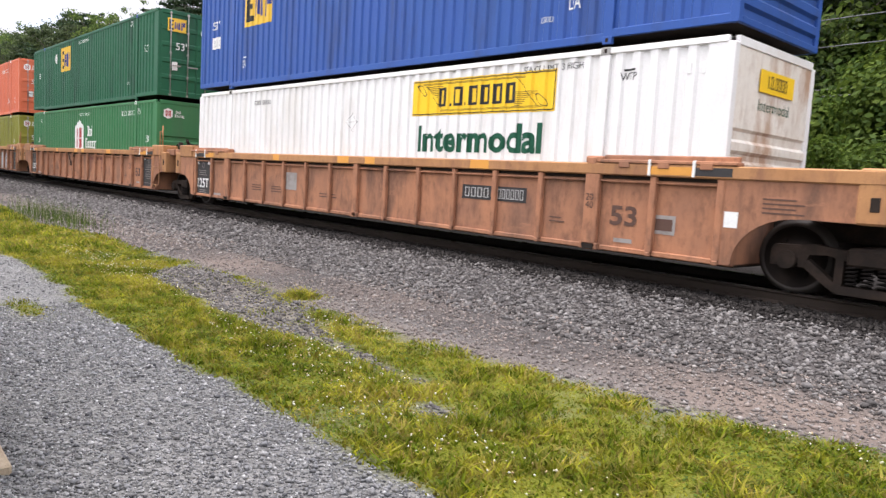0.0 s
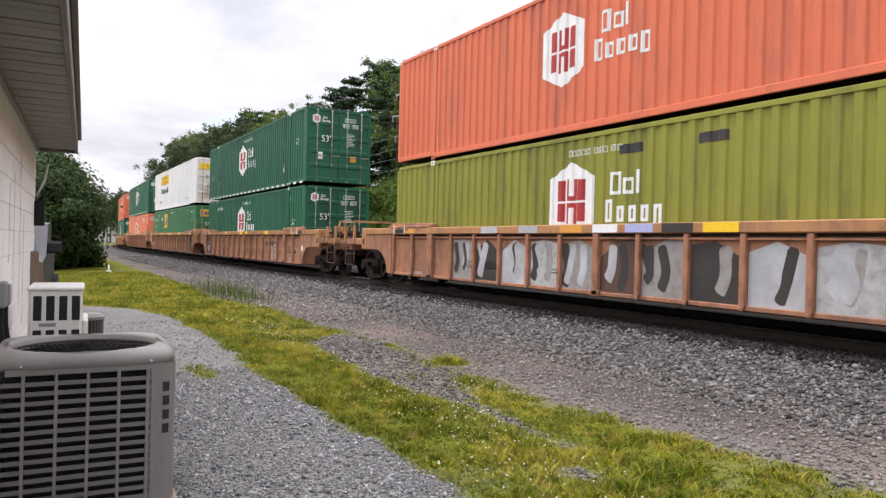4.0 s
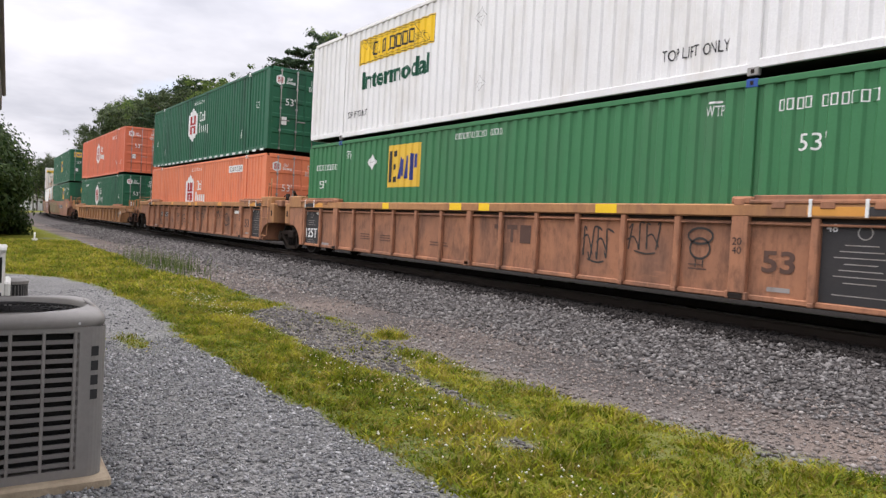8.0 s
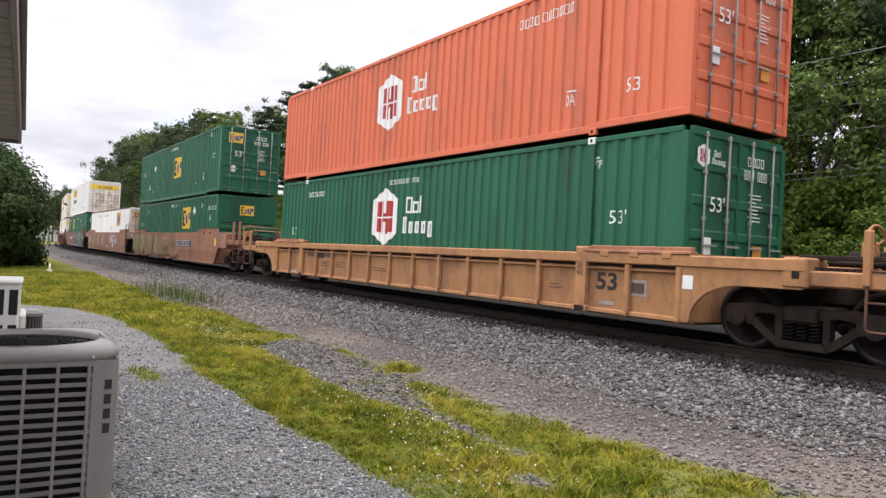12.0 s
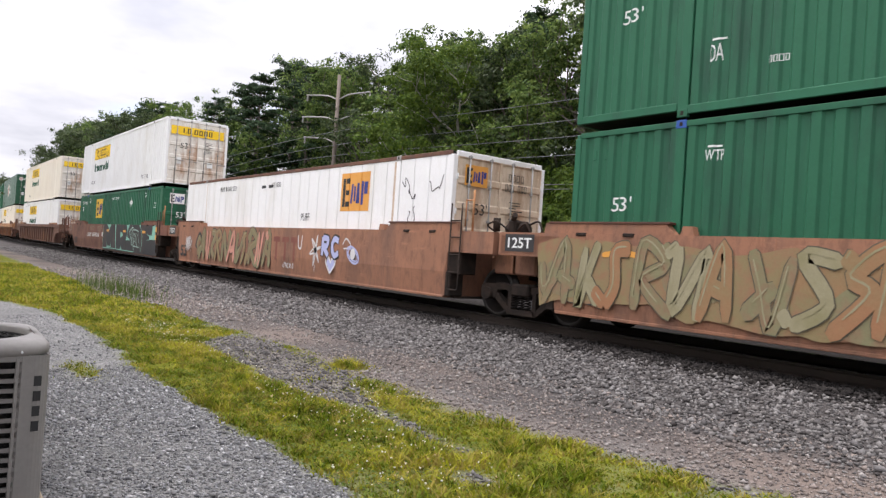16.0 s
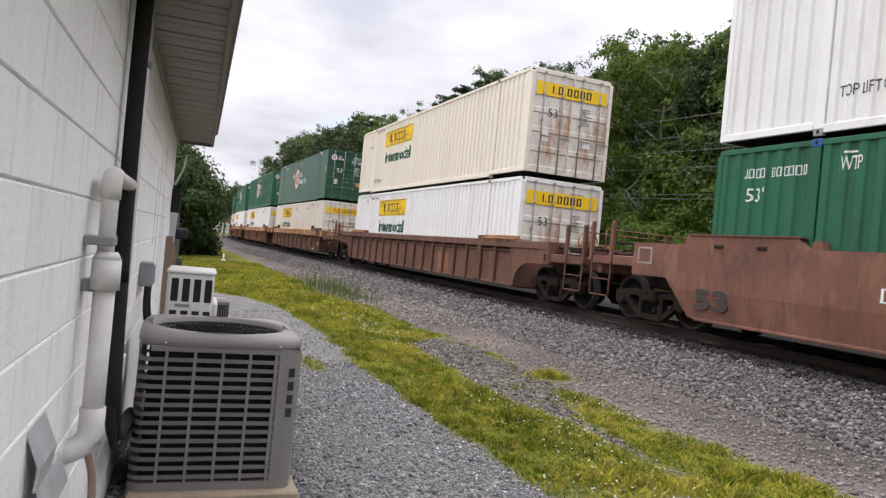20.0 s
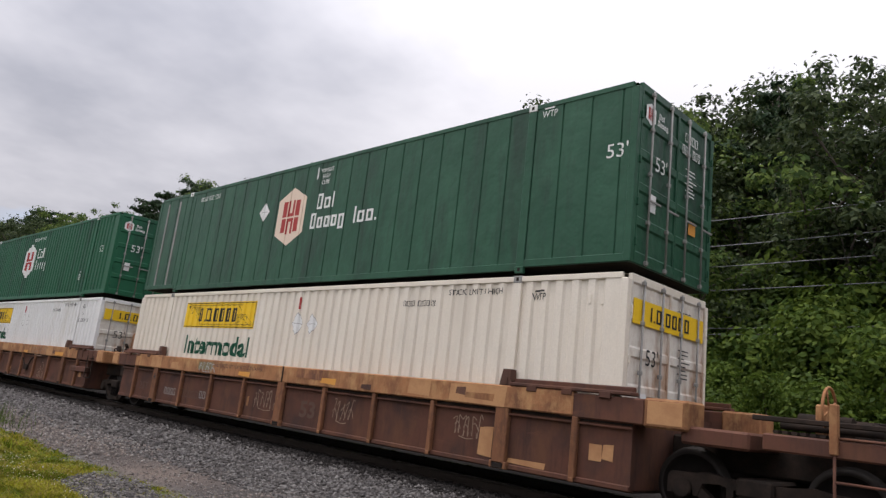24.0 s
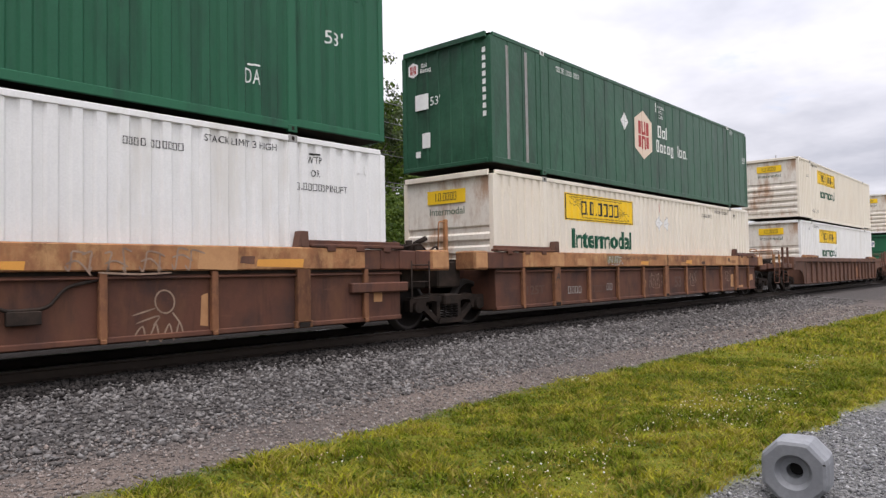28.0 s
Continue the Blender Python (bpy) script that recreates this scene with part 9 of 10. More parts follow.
def build_bushes():
    rng, r = random.Random(7), np.random.RandomState(17)
    protos = []
    for s in range(4):
        n = 26
        c = np.column_stack([r.uniform(-1.9, 1.9, n), r.uniform(-1.0, 1.0, n), r.uniform(0.3, 2.3, n)])
        c[:, 2] *= np.clip(1.15 - 0.12 * np.abs(c[:, 0]) ** 1.5, 0.3, 1)
        v, f = leaf_cloud(c, r.uniform(0.45, 0.85, n), 26000 if s in (1, 3) else 17000, 0.052, r, 0.8)
        bm = bmesh.new()
        for q in c:
            tube(bm, (q[0] * 0.5, q[1] * 0.5, -0.1), tuple(q), 0.025, 4, 0.008, cap=False)
        stems = bpy.data.meshes.new("stem")
        bm.to_mesh(stems)
        bm.free()
        stems.materials.append(BARK)
        protos.append((stems, from_arrays("foliage", v, f, [LEAF[("bush", "light", "bush", "dark")[s]]])))

    def bush(x, y, k, s):
        b = new("bush")
        b.matrix_basis = pose(x, y, float(height_at(x, y)), 0, 0, rng.choice([0, 180]) + rng.uniform(-20, 20)) @ Matrix.Diagonal((s, s, s * rng.uniform(0.9, 1.15), 1))
        tagged(b, "leafy green bush along the far side of the track", "bush", "bushes beyond the track")
        part("stem", protos[k][0], None, b)
        part("foliage", protos[k][1], None, b)
    for k in range(34):
        x = -62 + 3.0 * k + rng.uniform(-0.7, 0.7)
        bush(x, 16.6 + rng.uniform(-0.6, 0.9), rng.randrange(3), rng.uniform(0.85, 1.25))
    for k in range(20):
        bush(-58 + 5 * k + rng.uniform(-1, 1), 19.6 + rng.uniform(-0.8, 0.8), rng.randrange(3), rng.uniform(1.2, 1.7))
    for k in range(24):
        bush(-62 + 4 * k + rng.uniform(-1, 1), 22.2 + rng.uniform(-0.8, 0.8), rng.choice([0, 1, 1]), rng.uniform(1.6, 2.2))
    for x, y, k, s in ((-37.0, -0.6, 3, 1.65), (-38.5, 0.4, 3, 2.0), (-41, 0.2, 3, 2.15), (-44, 0.7, 3, 2.3), (-39.5, -1.2, 3, 2.05), (-42.5, -1.5, 3, 2.2), (-37.5, -2.2, 3, 2.0), (-40, 1.4, 3, 1.45), (-46, -0.8, 3, 2.4), (-48, 0.6, 3, 2.0)):
        bush(x, y, k, s)
    for k in range(10):
        x = -30 - 4 * k
        bush(x, -2.4 - 0.25 * k + rng.uniform(-0.5, 0.5), rng.randrange(3), rng.uniform(0.5, 0.8))
    # tall weeds in the grass strip
    n = 500
    x, y = r.normal(-20, 1.6, n), r.normal(4.7, 0.35, n)
    h = r.uniform(0.2, 0.6, n)
    v = np.stack([np.column_stack([x - 0.02, y, 0 * x]), np.column_stack([x + 0.02, y, 0 * x]), np.column_stack([x + r.normal(0, 0.08, n), y + r.normal(0, 0.08, n), h])], 1)
    tagged(new("tall_weeds", from_arrays("tall_weeds", v.reshape(-1, 3), np.arange(3 * n).reshape(n, 3), [LEAF["light"]])), "tall weeds at the grass edge", "weeds", kind="stuff")


def build_lines():
    """Wires and poles beyond the track, and far masts."""
    wood = material("pole_wood", (0.16, 0.13, 0.11), 0.9, other=(0.22, 0.19, 0.16), scale=4, bump=0.5)
    wire = material("wire", (0.16, 0.16, 0.17), 0.5, metal=0.5)
    for x, h in ((-40.2, 11.6), (-96, 13.5)):
        y = 22.0 + float(bend(x))
        p = new("utility_pole")
        p.matrix_basis = pose(x, y, float(height_at(x, y)), 0, 0, 25)
        tagged(p, "weathered wooden utility pole with three pairs of arms", "utility pole", "utility poles")
        part("post", made(lambda bm: tube(bm, (0, 0, -0.5), (0, 0, h), 0.16, 10, 0.11)), wood, p)
        for k, z in enumerate((h - 1.35, h - 2.75, h - 4.1)):
            for side in (-1, 1):
                part("arm", made(lambda bm: hose(bm, rod_bends([(0, 0, z - 0.25), (side * 0.7, 0, z + 0.08), (side * (2.5 + 0.25 * (k == 1)), 0, z + 0.18)], 0.5), 0.05, 6)), "rod", p)
                part("insulator", made(lambda bm: [tube(bm, (side * (2.42 + 0.25 * (k == 1)), 0, z + 0.12 - 0.09 * m), (side * (2.42 + 0.25 * (k == 1)), 0, z + 0.05 - 0.09 * m), 0.07, 8, 0.04) for m in range(4)]), "rod", p)
    for z, y in ((4.55, 19.5), (4.75, 19.7), (5.9, 20), (6.6, 20), (7.3, 20.3), (8.1, 20.3)):
        bm = bmesh.new()
        hose(bm, [(x, y + float(bend(x)), z + 0.35 * math.cos((x + 40) / 56 * 2 * math.pi)) for x in range(-160, 70, 4)], 0.016, 4)
        tagged(part("overhead_wire", bm, wire), "thin overhead wire along the railway", "wire", "overhead wires", "structure")
    for x, y, h in ((-230, 12, 16), (-236, 17, 15), (-242, 8, 16), (-250, 22, 17), (-215, 14.5, 12)):
        m = new("steel_mast")
        m.matrix_basis = pose(x, y, 0)
        tagged(m, "pale steel mast far down the line", "mast", "far masts")
        part("shaft", made(lambda bm: tube(bm, (0, 0, 0), (0, 0, h), 0.22, 6, 0.12)), "rod", m)
        part("crossarm", made(lambda bm: (box(bm, -0.1, 0.1, -2.2, 2.2, h - 1.6, h - 1.4), box(bm, -0.1, 0.1, -1.6, 1.6, h - 3.4, h - 3.2))), "rod", m)
    s = new("far_shed")
    s.matrix_basis = pose(-262, 14, 0)
    tagged(s, "low white building far down the line", "building")
    part("wall", made(lambda bm: box(bm, -4, 4, -12, 12, 0, 4.2)), "paper", s)
    part("roof", made(lambda bm: prism(bm, [(-4.6, 4.2), (4.6, 4.2), (0, 6.0)], -12.4, 12.4)), "rod", s)
    for x, y, h in ((165, 46, 26), (178, 47, 24)):
        m = new("steel_mast")
        m.matrix_basis = pose(x, y, 0)
        tagged(m, "lattice power mast beyond the train", "mast", "far masts")
        part("shaft", made(lambda bm: [tube(bm, (a, b, 0), (0, 0, h), 0.14, 5, 0.08) for a in (-1.2, 1.2) for b in (-1.2, 1.2)]), "rod", m)
        part("crossarm", made(lambda bm: [box(bm, -0.12, 0.12, -3, 3, h - k, h - k + 0.25) for k in (2, 5, 8)]), "rod", m)


build_ground()
build_stones()
build_grass()
build_track()
build_trees()
build_bushes()
build_lines()


# ---- the building beside the track ----
WALL = pose(0, -0.5, 0, 0, 0, -3.55)  # along the wall, its face at y = 0
FAR_END, NEAR_END, EAVE = -9.2, 2.4, 2.5
M["block"] = material("painted_block", (0.86, 0.855, 0.845), 0.75, other=(0.79, 0.785, 0.77), scale=1.6, amount=0.8, fine=55, bump=0.35, grime=(0.70, 0.69, 0.66), streak=0.7, rand=0.03)
M["mortar"] = material("painted_mortar", (0.70, 0.70, 0.69), 0.85, other=(0.44, 0.43, 0.42), scale=5, amount=0.9, bump=0.4)
M["soffit"] = material("vinyl_soffit", (0.27, 0.245, 0.215), 0.55, other=(0.23, 0.21, 0.185), scale=3)
M["fascia"] = material("brown_fascia", (0.20, 0.17, 0.15), 0.5, other=(0.15, 0.13, 0.12), scale=3)
M["shingle"] = material("roof_shingle", (0.10, 0.095, 0.09), 0.95, bump=0.8, fine=30)
M["pvc"] = material("white_pvc", (0.66, 0.65, 0.62), 0.4, other=(0.52, 0.49, 0.45), scale=4, amount=0.7)
M["foam"] = material("black_foam", (0.018, 0.017, 0.017), 0.85, other=(0.03, 0.028, 0.027), scale=9, bump=0.6)
M["ac_grey"] = material("ac_enamel", (0.215, 0.203, 0.190), 0.42, other=(0.18, 0.168, 0.156), scale=3, amount=0.7)
M["ac_slat"] = material("ac_slat_enamel", (0.165, 0.154, 0.146), 0.45, other=(0.135, 0.126, 0.118), scale=4)
M["coil"] = material("coil_dark", (0.022, 0.022, 0.022), 0.8, fine=120, bump=0.6)
M["concrete"] = material("concrete", (0.40, 0.37, 0.32), 0.9, other=(0.32, 0.29, 0.25), scale=4, amount=0.9, bump=0.5)
M["pad_tan"] = material("tan_concrete", (0.36, 0.29, 0.205), 0.9, other=(0.26, 0.20, 0.14), scale=5, amount=1.0, bump=0.6)
M["box_grey"] = material("grey_enclosure", (0.24, 0.25, 0.26), 0.5, scale=4)
M["cream_plastic"] = material("cream_plastic", (0.66, 0.65, 0.61), 0.4, other=(0.58, 0.57, 0.53), scale=3)
M["wood"] = material("weathered_wood", (0.21, 0.15, 0.11), 0.85, other=(0.28, 0.22, 0.17), scale=5, amount=0.9, bump=0.5)
M["boulder"] = material("tan_stone", (0.34, 0.27, 0.20), 0.9, other=(0.25, 0.20, 0.15), scale=5, amount=0.9, bump=0.7)
M["galv"] = material("bare_galvanised", (0.62, 0.63, 0.64), 0.4, metal=0.5, other=(0.3, 0.3, 0.31), scale=8)
M["car_paint"] = material("grey_car_paint", (0.05, 0.052, 0.056), 0.5, scale=2, bump=0.0)
M["car_light"] = material("headlamp", (0.55, 0.56, 0.58), 0.12, scale=6, bump=0.0)
M["glass"] = material("dark_glass", (0.04, 0.045, 0.05), 0.12, scale=2, bump=0.0)
M["tyre"] = material("tyre_rubber", (0.02, 0.02, 0.02), 0.85, bump=0.4)
M["grey_plastic"] = material("grey_moulded_plastic", (0.175, 0.182, 0.195), 0.55, other=(0.235, 0.243, 0.255), scale=5, amount=0.9, fine=25, bump=0.25)


def build_house():
    wall = part("wall_north", made(lambda bm: box(bm, FAR_END + 0.01, NEAR_END, -0.30, -0.008, -0.3, EAVE + 0.02)), "mortar", None, "", WALL)
    tagged(wall, "white painted concrete block wall with stained joints", "wall", kind="structure")
    rng = random.Random(3)
    sizes = {}
    for k in range(13):
        x = FAR_END - (0.2 if k % 2 else 0.0)
        while x < NEAR_END - 0.02:
            a, b = max(x, FAR_END), min(x + 0.40, NEAR_END)
            if b - a > 0.05:
                w = round(b - a, 3)
                if w not in sizes:
                    sizes[w] = mesh(("block", w), lambda bm: box(bm, 0.0025, w - 0.0025, -0.10, 0.0, 0.0025, 0.1905, c=0.004), "block")
                part("block", sizes[w], None, wall, "", Matrix.Translation((a, rng.uniform(-0.0025, 0.0), 0.193 * k)))
            x += 0.40
    end = part("wall_west", made(lambda bm: box(bm, FAR_END, FAR_END + 0.3, -6.0, -0.31, -0.3, EAVE)), "block", None, "", WALL)
    tagged(end, "white painted end wall of the building", "wall", kind="structure")
    back = part("wall_east", made(lambda bm: box(bm, NEAR_END - 0.3, NEAR_END - 0.005, -6.0, -0.31, -0.3, EAVE)), "block", None, "", WALL)
    tagged(back, "white painted end wall of the building", "wall", kind="structure")
    roof = new("roof")
    roof.matrix_basis = WALL
    tagged(roof, "low shingled roof with a boxed grey-brown eave", "roof", kind="structure")
    part("soffit", made(lambda bm: [box(bm, FAR_END - 0.02 + 0.1 * k, FAR_END + 0.073 + 0.1 * k, 0.0, 0.40, EAVE + (0.0 if k % 3 else 0.004), EAVE + 0.02, c=0.003) for k in range(117)]), "soffit", roof)
    part("soffit_trim", made(lambda bm: box(bm, FAR_END, NEAR_END, 0.002, 0.03, EAVE - 0.03, EAVE - 0.002, c=0.004)), "soffit", roof)
    part("fascia", made(lambda bm: box(bm, FAR_END - 0.04, NEAR_END + 0.1, 0.385, 0.415, EAVE - 0.035, EAVE + 0.16, c=0.006)), "fascia", roof)
    part("drip_edge", made(lambda bm: box(bm, FAR_END - 0.05, NEAR_END + 0.1, 0.415, 0.45, EAVE + 0.12, EAVE + 0.165, c=0.006)), "fascia", roof)
    part("roof_deck", made(lambda bm: (prism_x(bm, [(0.44, EAVE + 0.165), (-3.0, EAVE + 1.3), (-6.5, EAVE + 0.165), (-6.5, EAVE + 0.14), (0.38, EAVE + 0.14)], FAR_END - 0.08, NEAR_END + 0.1))), "shingle", roof)
    part("gable_trim", made(lambda bm: box(bm, FAR_END - 0.06, FAR_END - 0.02, -0.3, 0.40, EAVE - 0.035, EAVE + 0.16, c=0.004)), "fascia", roof)


def prism_x(bm, outline, x0, x1):
    a = [bm.verts.new((x0, y, z)) for y, z in outline]
    b = [bm.verts.new((x1, y, z)) for y, z in outline]
    bm.faces.new(a)
    bm.faces.new(b[::-1])
    for k in range(len(a)):
        bm.faces.new((a[k], b[k], b[(k + 1) % len(a)], a[(k + 1) % len(a)]))


def wall_thing(name, label, category):
    t = new(name)
    t.matrix_basis = WALL
    return tagged(t, label, category)


def build_wall_gear():
    d = wall_thing("drain_pipe", "white plastic drain pipe with elbows on the block wall", "pipe")
    x = -2.62
    part("pipe", made(lambda bm: tube(bm, (x, 0.07, 0.74), (x, 0.07, 1.27), 0.034, 16)), "pvc", d)
    part("upper_pipe", made(lambda bm: hose(bm, rod_bends([(x - 0.02, 0.06, 1.30), (x - 0.02, 0.06, 1.63), (x - 0.62, 0.06, 1.63)], 0.07, 6), 0.027, 14)), "pvc", d)
    part("elbow", made(lambda bm: hose(bm, rod_bends([(x - 0.02, 0.06, 1.55), (x - 0.02, 0.06, 1.63), (x - 0.11, 0.06, 1.63)], 0.06, 8), 0.032, 14)), "pvc", d)
    part("coupling", made(lambda bm: (tube(bm, (x, 0.07, 1.25), (x, 0.07, 1.35), 0.046, 16, 0.045), tube(bm, (x, 0.07, 1.35), (x, 0.07, 1.375), 0.045, 16, 0.032))), "pvc", d)
    part("bracket", made(lambda bm: box(bm, x - 0.055, x + 0.055, 0.0, 0.09, 1.395, 1.425, c=0.004)), "box_grey", d)
    part("bracket", made(lambda bm: box(bm, x - 0.07, x + 0.01, -0.004, 0.05, 1.24, 1.28, c=0.004)), "box_grey", d)
    part("lower_elbow", made(lambda bm: hose(bm, rod_bends([(x, 0.07, 0.86), (x, 0.07, 0.74), (x + 0.01, -0.03, 0.70)], 0.09, 6), 0.040, 14)), "pvc", d)
    part("hose", made(lambda bm: hose(bm, rod_bends([(x, 0.05, 0.74), (x + 0.02, 0.09, 0.66), (x + 0.03, 0.10, 0.4), (x + 0.12, 0.14, 0.02)], 0.08), 0.012, 8)), "wood", d, "tan hose end")
    l = wall_thing("refrigerant_line", "black foam covered refrigerant line up the wall", "pipe")
    part("line", made(lambda bm: hose(bm, rod_bends([(-3.27, 0.05, 2.6), (-3.24, 0.05, 2.0), (-3.28, 0.05, 1.4), (-3.27, 0.06, 1.05), (-3.24, 0.07, 0.75), (-3.5, 0.07, 0.5), (-4.3, 0.08, 0.42)], 0.18, 5), 0.034, 10)), "foam", l)
    part("small_line", made(lambda bm: hose(bm, rod_bends([(-3.27, 0.06, 0.8), (-3.3, 0.08, 0.55), (-3.6, 0.09, 0.40), (-4.3, 0.09, 0.36)], 0.12, 5), 0.018, 8)), "foam", l)
    part("strap", made(lambda bm: box(bm, -3.38, -3.16, -0.002, 0.03, 1.40, 1.42, c=0.003)), "box_grey", l)
    c = wall_thing("vent_pipe", "slim white vent pipe running up to the eave", "pipe")
    part("pipe", made(lambda bm: hose(bm, [(-3.52, 0.045, 0.9), (-3.52, 0.045, 1.7), (-3.52, 0.045, 2.49)], 0.028, 12)), "pvc", c)
    part("clamp", made(lambda bm: (tube(bm, (-3.52, 0.045, 2.17), (-3.52, 0.045, 2.20), 0.032, 12), box(bm, -3.56, -3.48, -0.003, 0.03, 2.17, 2.20))), "box_grey", c)
    o = wall_thing("overflow_pipe", "white overflow pipe under the eave", "pipe")
    part("pipe", made(lambda bm: hose(bm, rod_bends([(-2.75, 0.0, 2.42), (-2.75, 0.43, 2.42), (-2.75, 0.49, 2.50), (-2.75, 0.49, 2.62)], 0.06, 5), 0.022, 10)), "pvc", o)
    part("elbow", made(lambda bm: hose(bm, rod_bends([(-2.75, 0.38, 2.42), (-2.75, 0.47, 2.42), (-2.75, 0.49, 2.52)], 0.05, 6), 0.028, 12)), "pvc", o)
    j = wall_thing("disconnect_box", "grey electrical disconnect boxes with flexible conduit", "electrical box")
    part("enclosure", made(lambda bm: box(bm, -5.20, -5.06, 0.0, 0.08, 1.06, 1.22, c=0.008)), "box_grey", j)
    part("enclosure", made(lambda bm: box(bm, -5.46, -5.32, 0.0, 0.08, 1.05, 1.19, c=0.008)), "box_grey", j)
    for a, b in ((-5.15, -5.3), (-5.43, -5.6)):
        part("conduit", made(lambda bm: hose(bm, rod_bends([(a, 0.05, 1.1), (a, 0.05, 0.85), (b, 0.13, 0.62), (b - 0.1, 0.3, 0.55)], 0.12), 0.016, 8)), "foam", j)
    v = wall_thing("wall_vent", "bent bare metal vent flap on the wall", "vent")
    part("flap", made(lambda bm: (prism_x(bm, [(0.0, 0.95), (0.035, 0.86), (0.028, 0.80), (0.022, 0.80), (0.028, 0.86), (-0.004, 0.945)], -2.20, -1.99), prism_x(bm, [(0.028, 0.80), (0.055, 0.72), (0.0, 0.66), (-0.002, 0.668), (0.048, 0.722), (0.022, 0.80)], -2.32, -2.02))), "galv", v)
    u = wall_thing("wall_outlet", "white wall outlet box with an open dark face", "outlet")
    part("frame", made(lambda bm: (box(bm, -4.02, -3.90, 0.0, 0.05, 0.66, 0.80, c=0.005),)), "pvc", u)
    part("face", made(lambda bm: box(bm, -3.902, -3.893, 0.008, 0.042, 0.675, 0.785)), "foam", u, "dark open face")
    s = wall_thing("wall_lamp", "small black lamp at the building's far corner", "lamp")
    part("housing", made(lambda bm: (box(bm, FAR_END + 0.05, FAR_END + 0.17, 0.0, 0.10, 1.62, 1.90, c=0.01), tube(bm, (FAR_END + 0.1, 0.05, 1.9), (FAR_END + 0.1, 0.12, 2.02), 0.02, 8))), "foam", s)
    part("whip", made(lambda bm: hose(bm, rod_bends([(FAR_END + 0.1, 0.02, 1.95), (FAR_END + 0.08, 0.10, 2.15), (FAR_END + 0.05, 0.12, 2.32)], 0.06), 0.012, 6)), "pvc", s)
    # stains where paint has run
    g = part("wall_stain", made(lambda bm: [box(bm, a, a + w, -0.004, 0.0012, z0, z1) for a, w, z0, z1 in ((-7.2, 0.05, 0.9, 2.2), (-6.6, 0.03, 1.0, 2.0), (-7.6, 0.025, 0.7, 1.7), (-6.2, 0.02, 1.3, 1.9))]), "mortar", None, "", WALL)
    tagged(g, "grey vertical paint cracks on the wall", "wall", kind="structure")


# ---- machines by the wall ----
def rounded(x0, x1, y0, y1, r, n=6):
    pts = []
    for cx, cy, a0 in ((x1 - r, y1 - r, 0), (x0 + r, y1 - r, 90), (x0 + r, y0 + r, 180), (x1 - r, y0 + r, 270)):
        pts += [(cx + r * math.cos(radians(a0 + 90 * k / n)), cy + r * math.sin(radians(a0 + 90 * k / n))) for k in range(n + 1)]
    return pts


def loft(bm, rings, cap=True):
    """Skins a stack of outlines [(points, z)]."""
    vs = [[bm.verts.new((x, y, z)) for x, y in pts] for pts, z in rings]
    n = len(vs[0])
    for a, b in zip(vs, vs[1:]):
        for k in range(n):
            bm.faces.new((a[k], a[(k + 1) % n], b[(k + 1) % n], b[k]))
    if cap:
        bm.faces.new(vs[0][::-1])
        bm.faces.new(vs[-1])


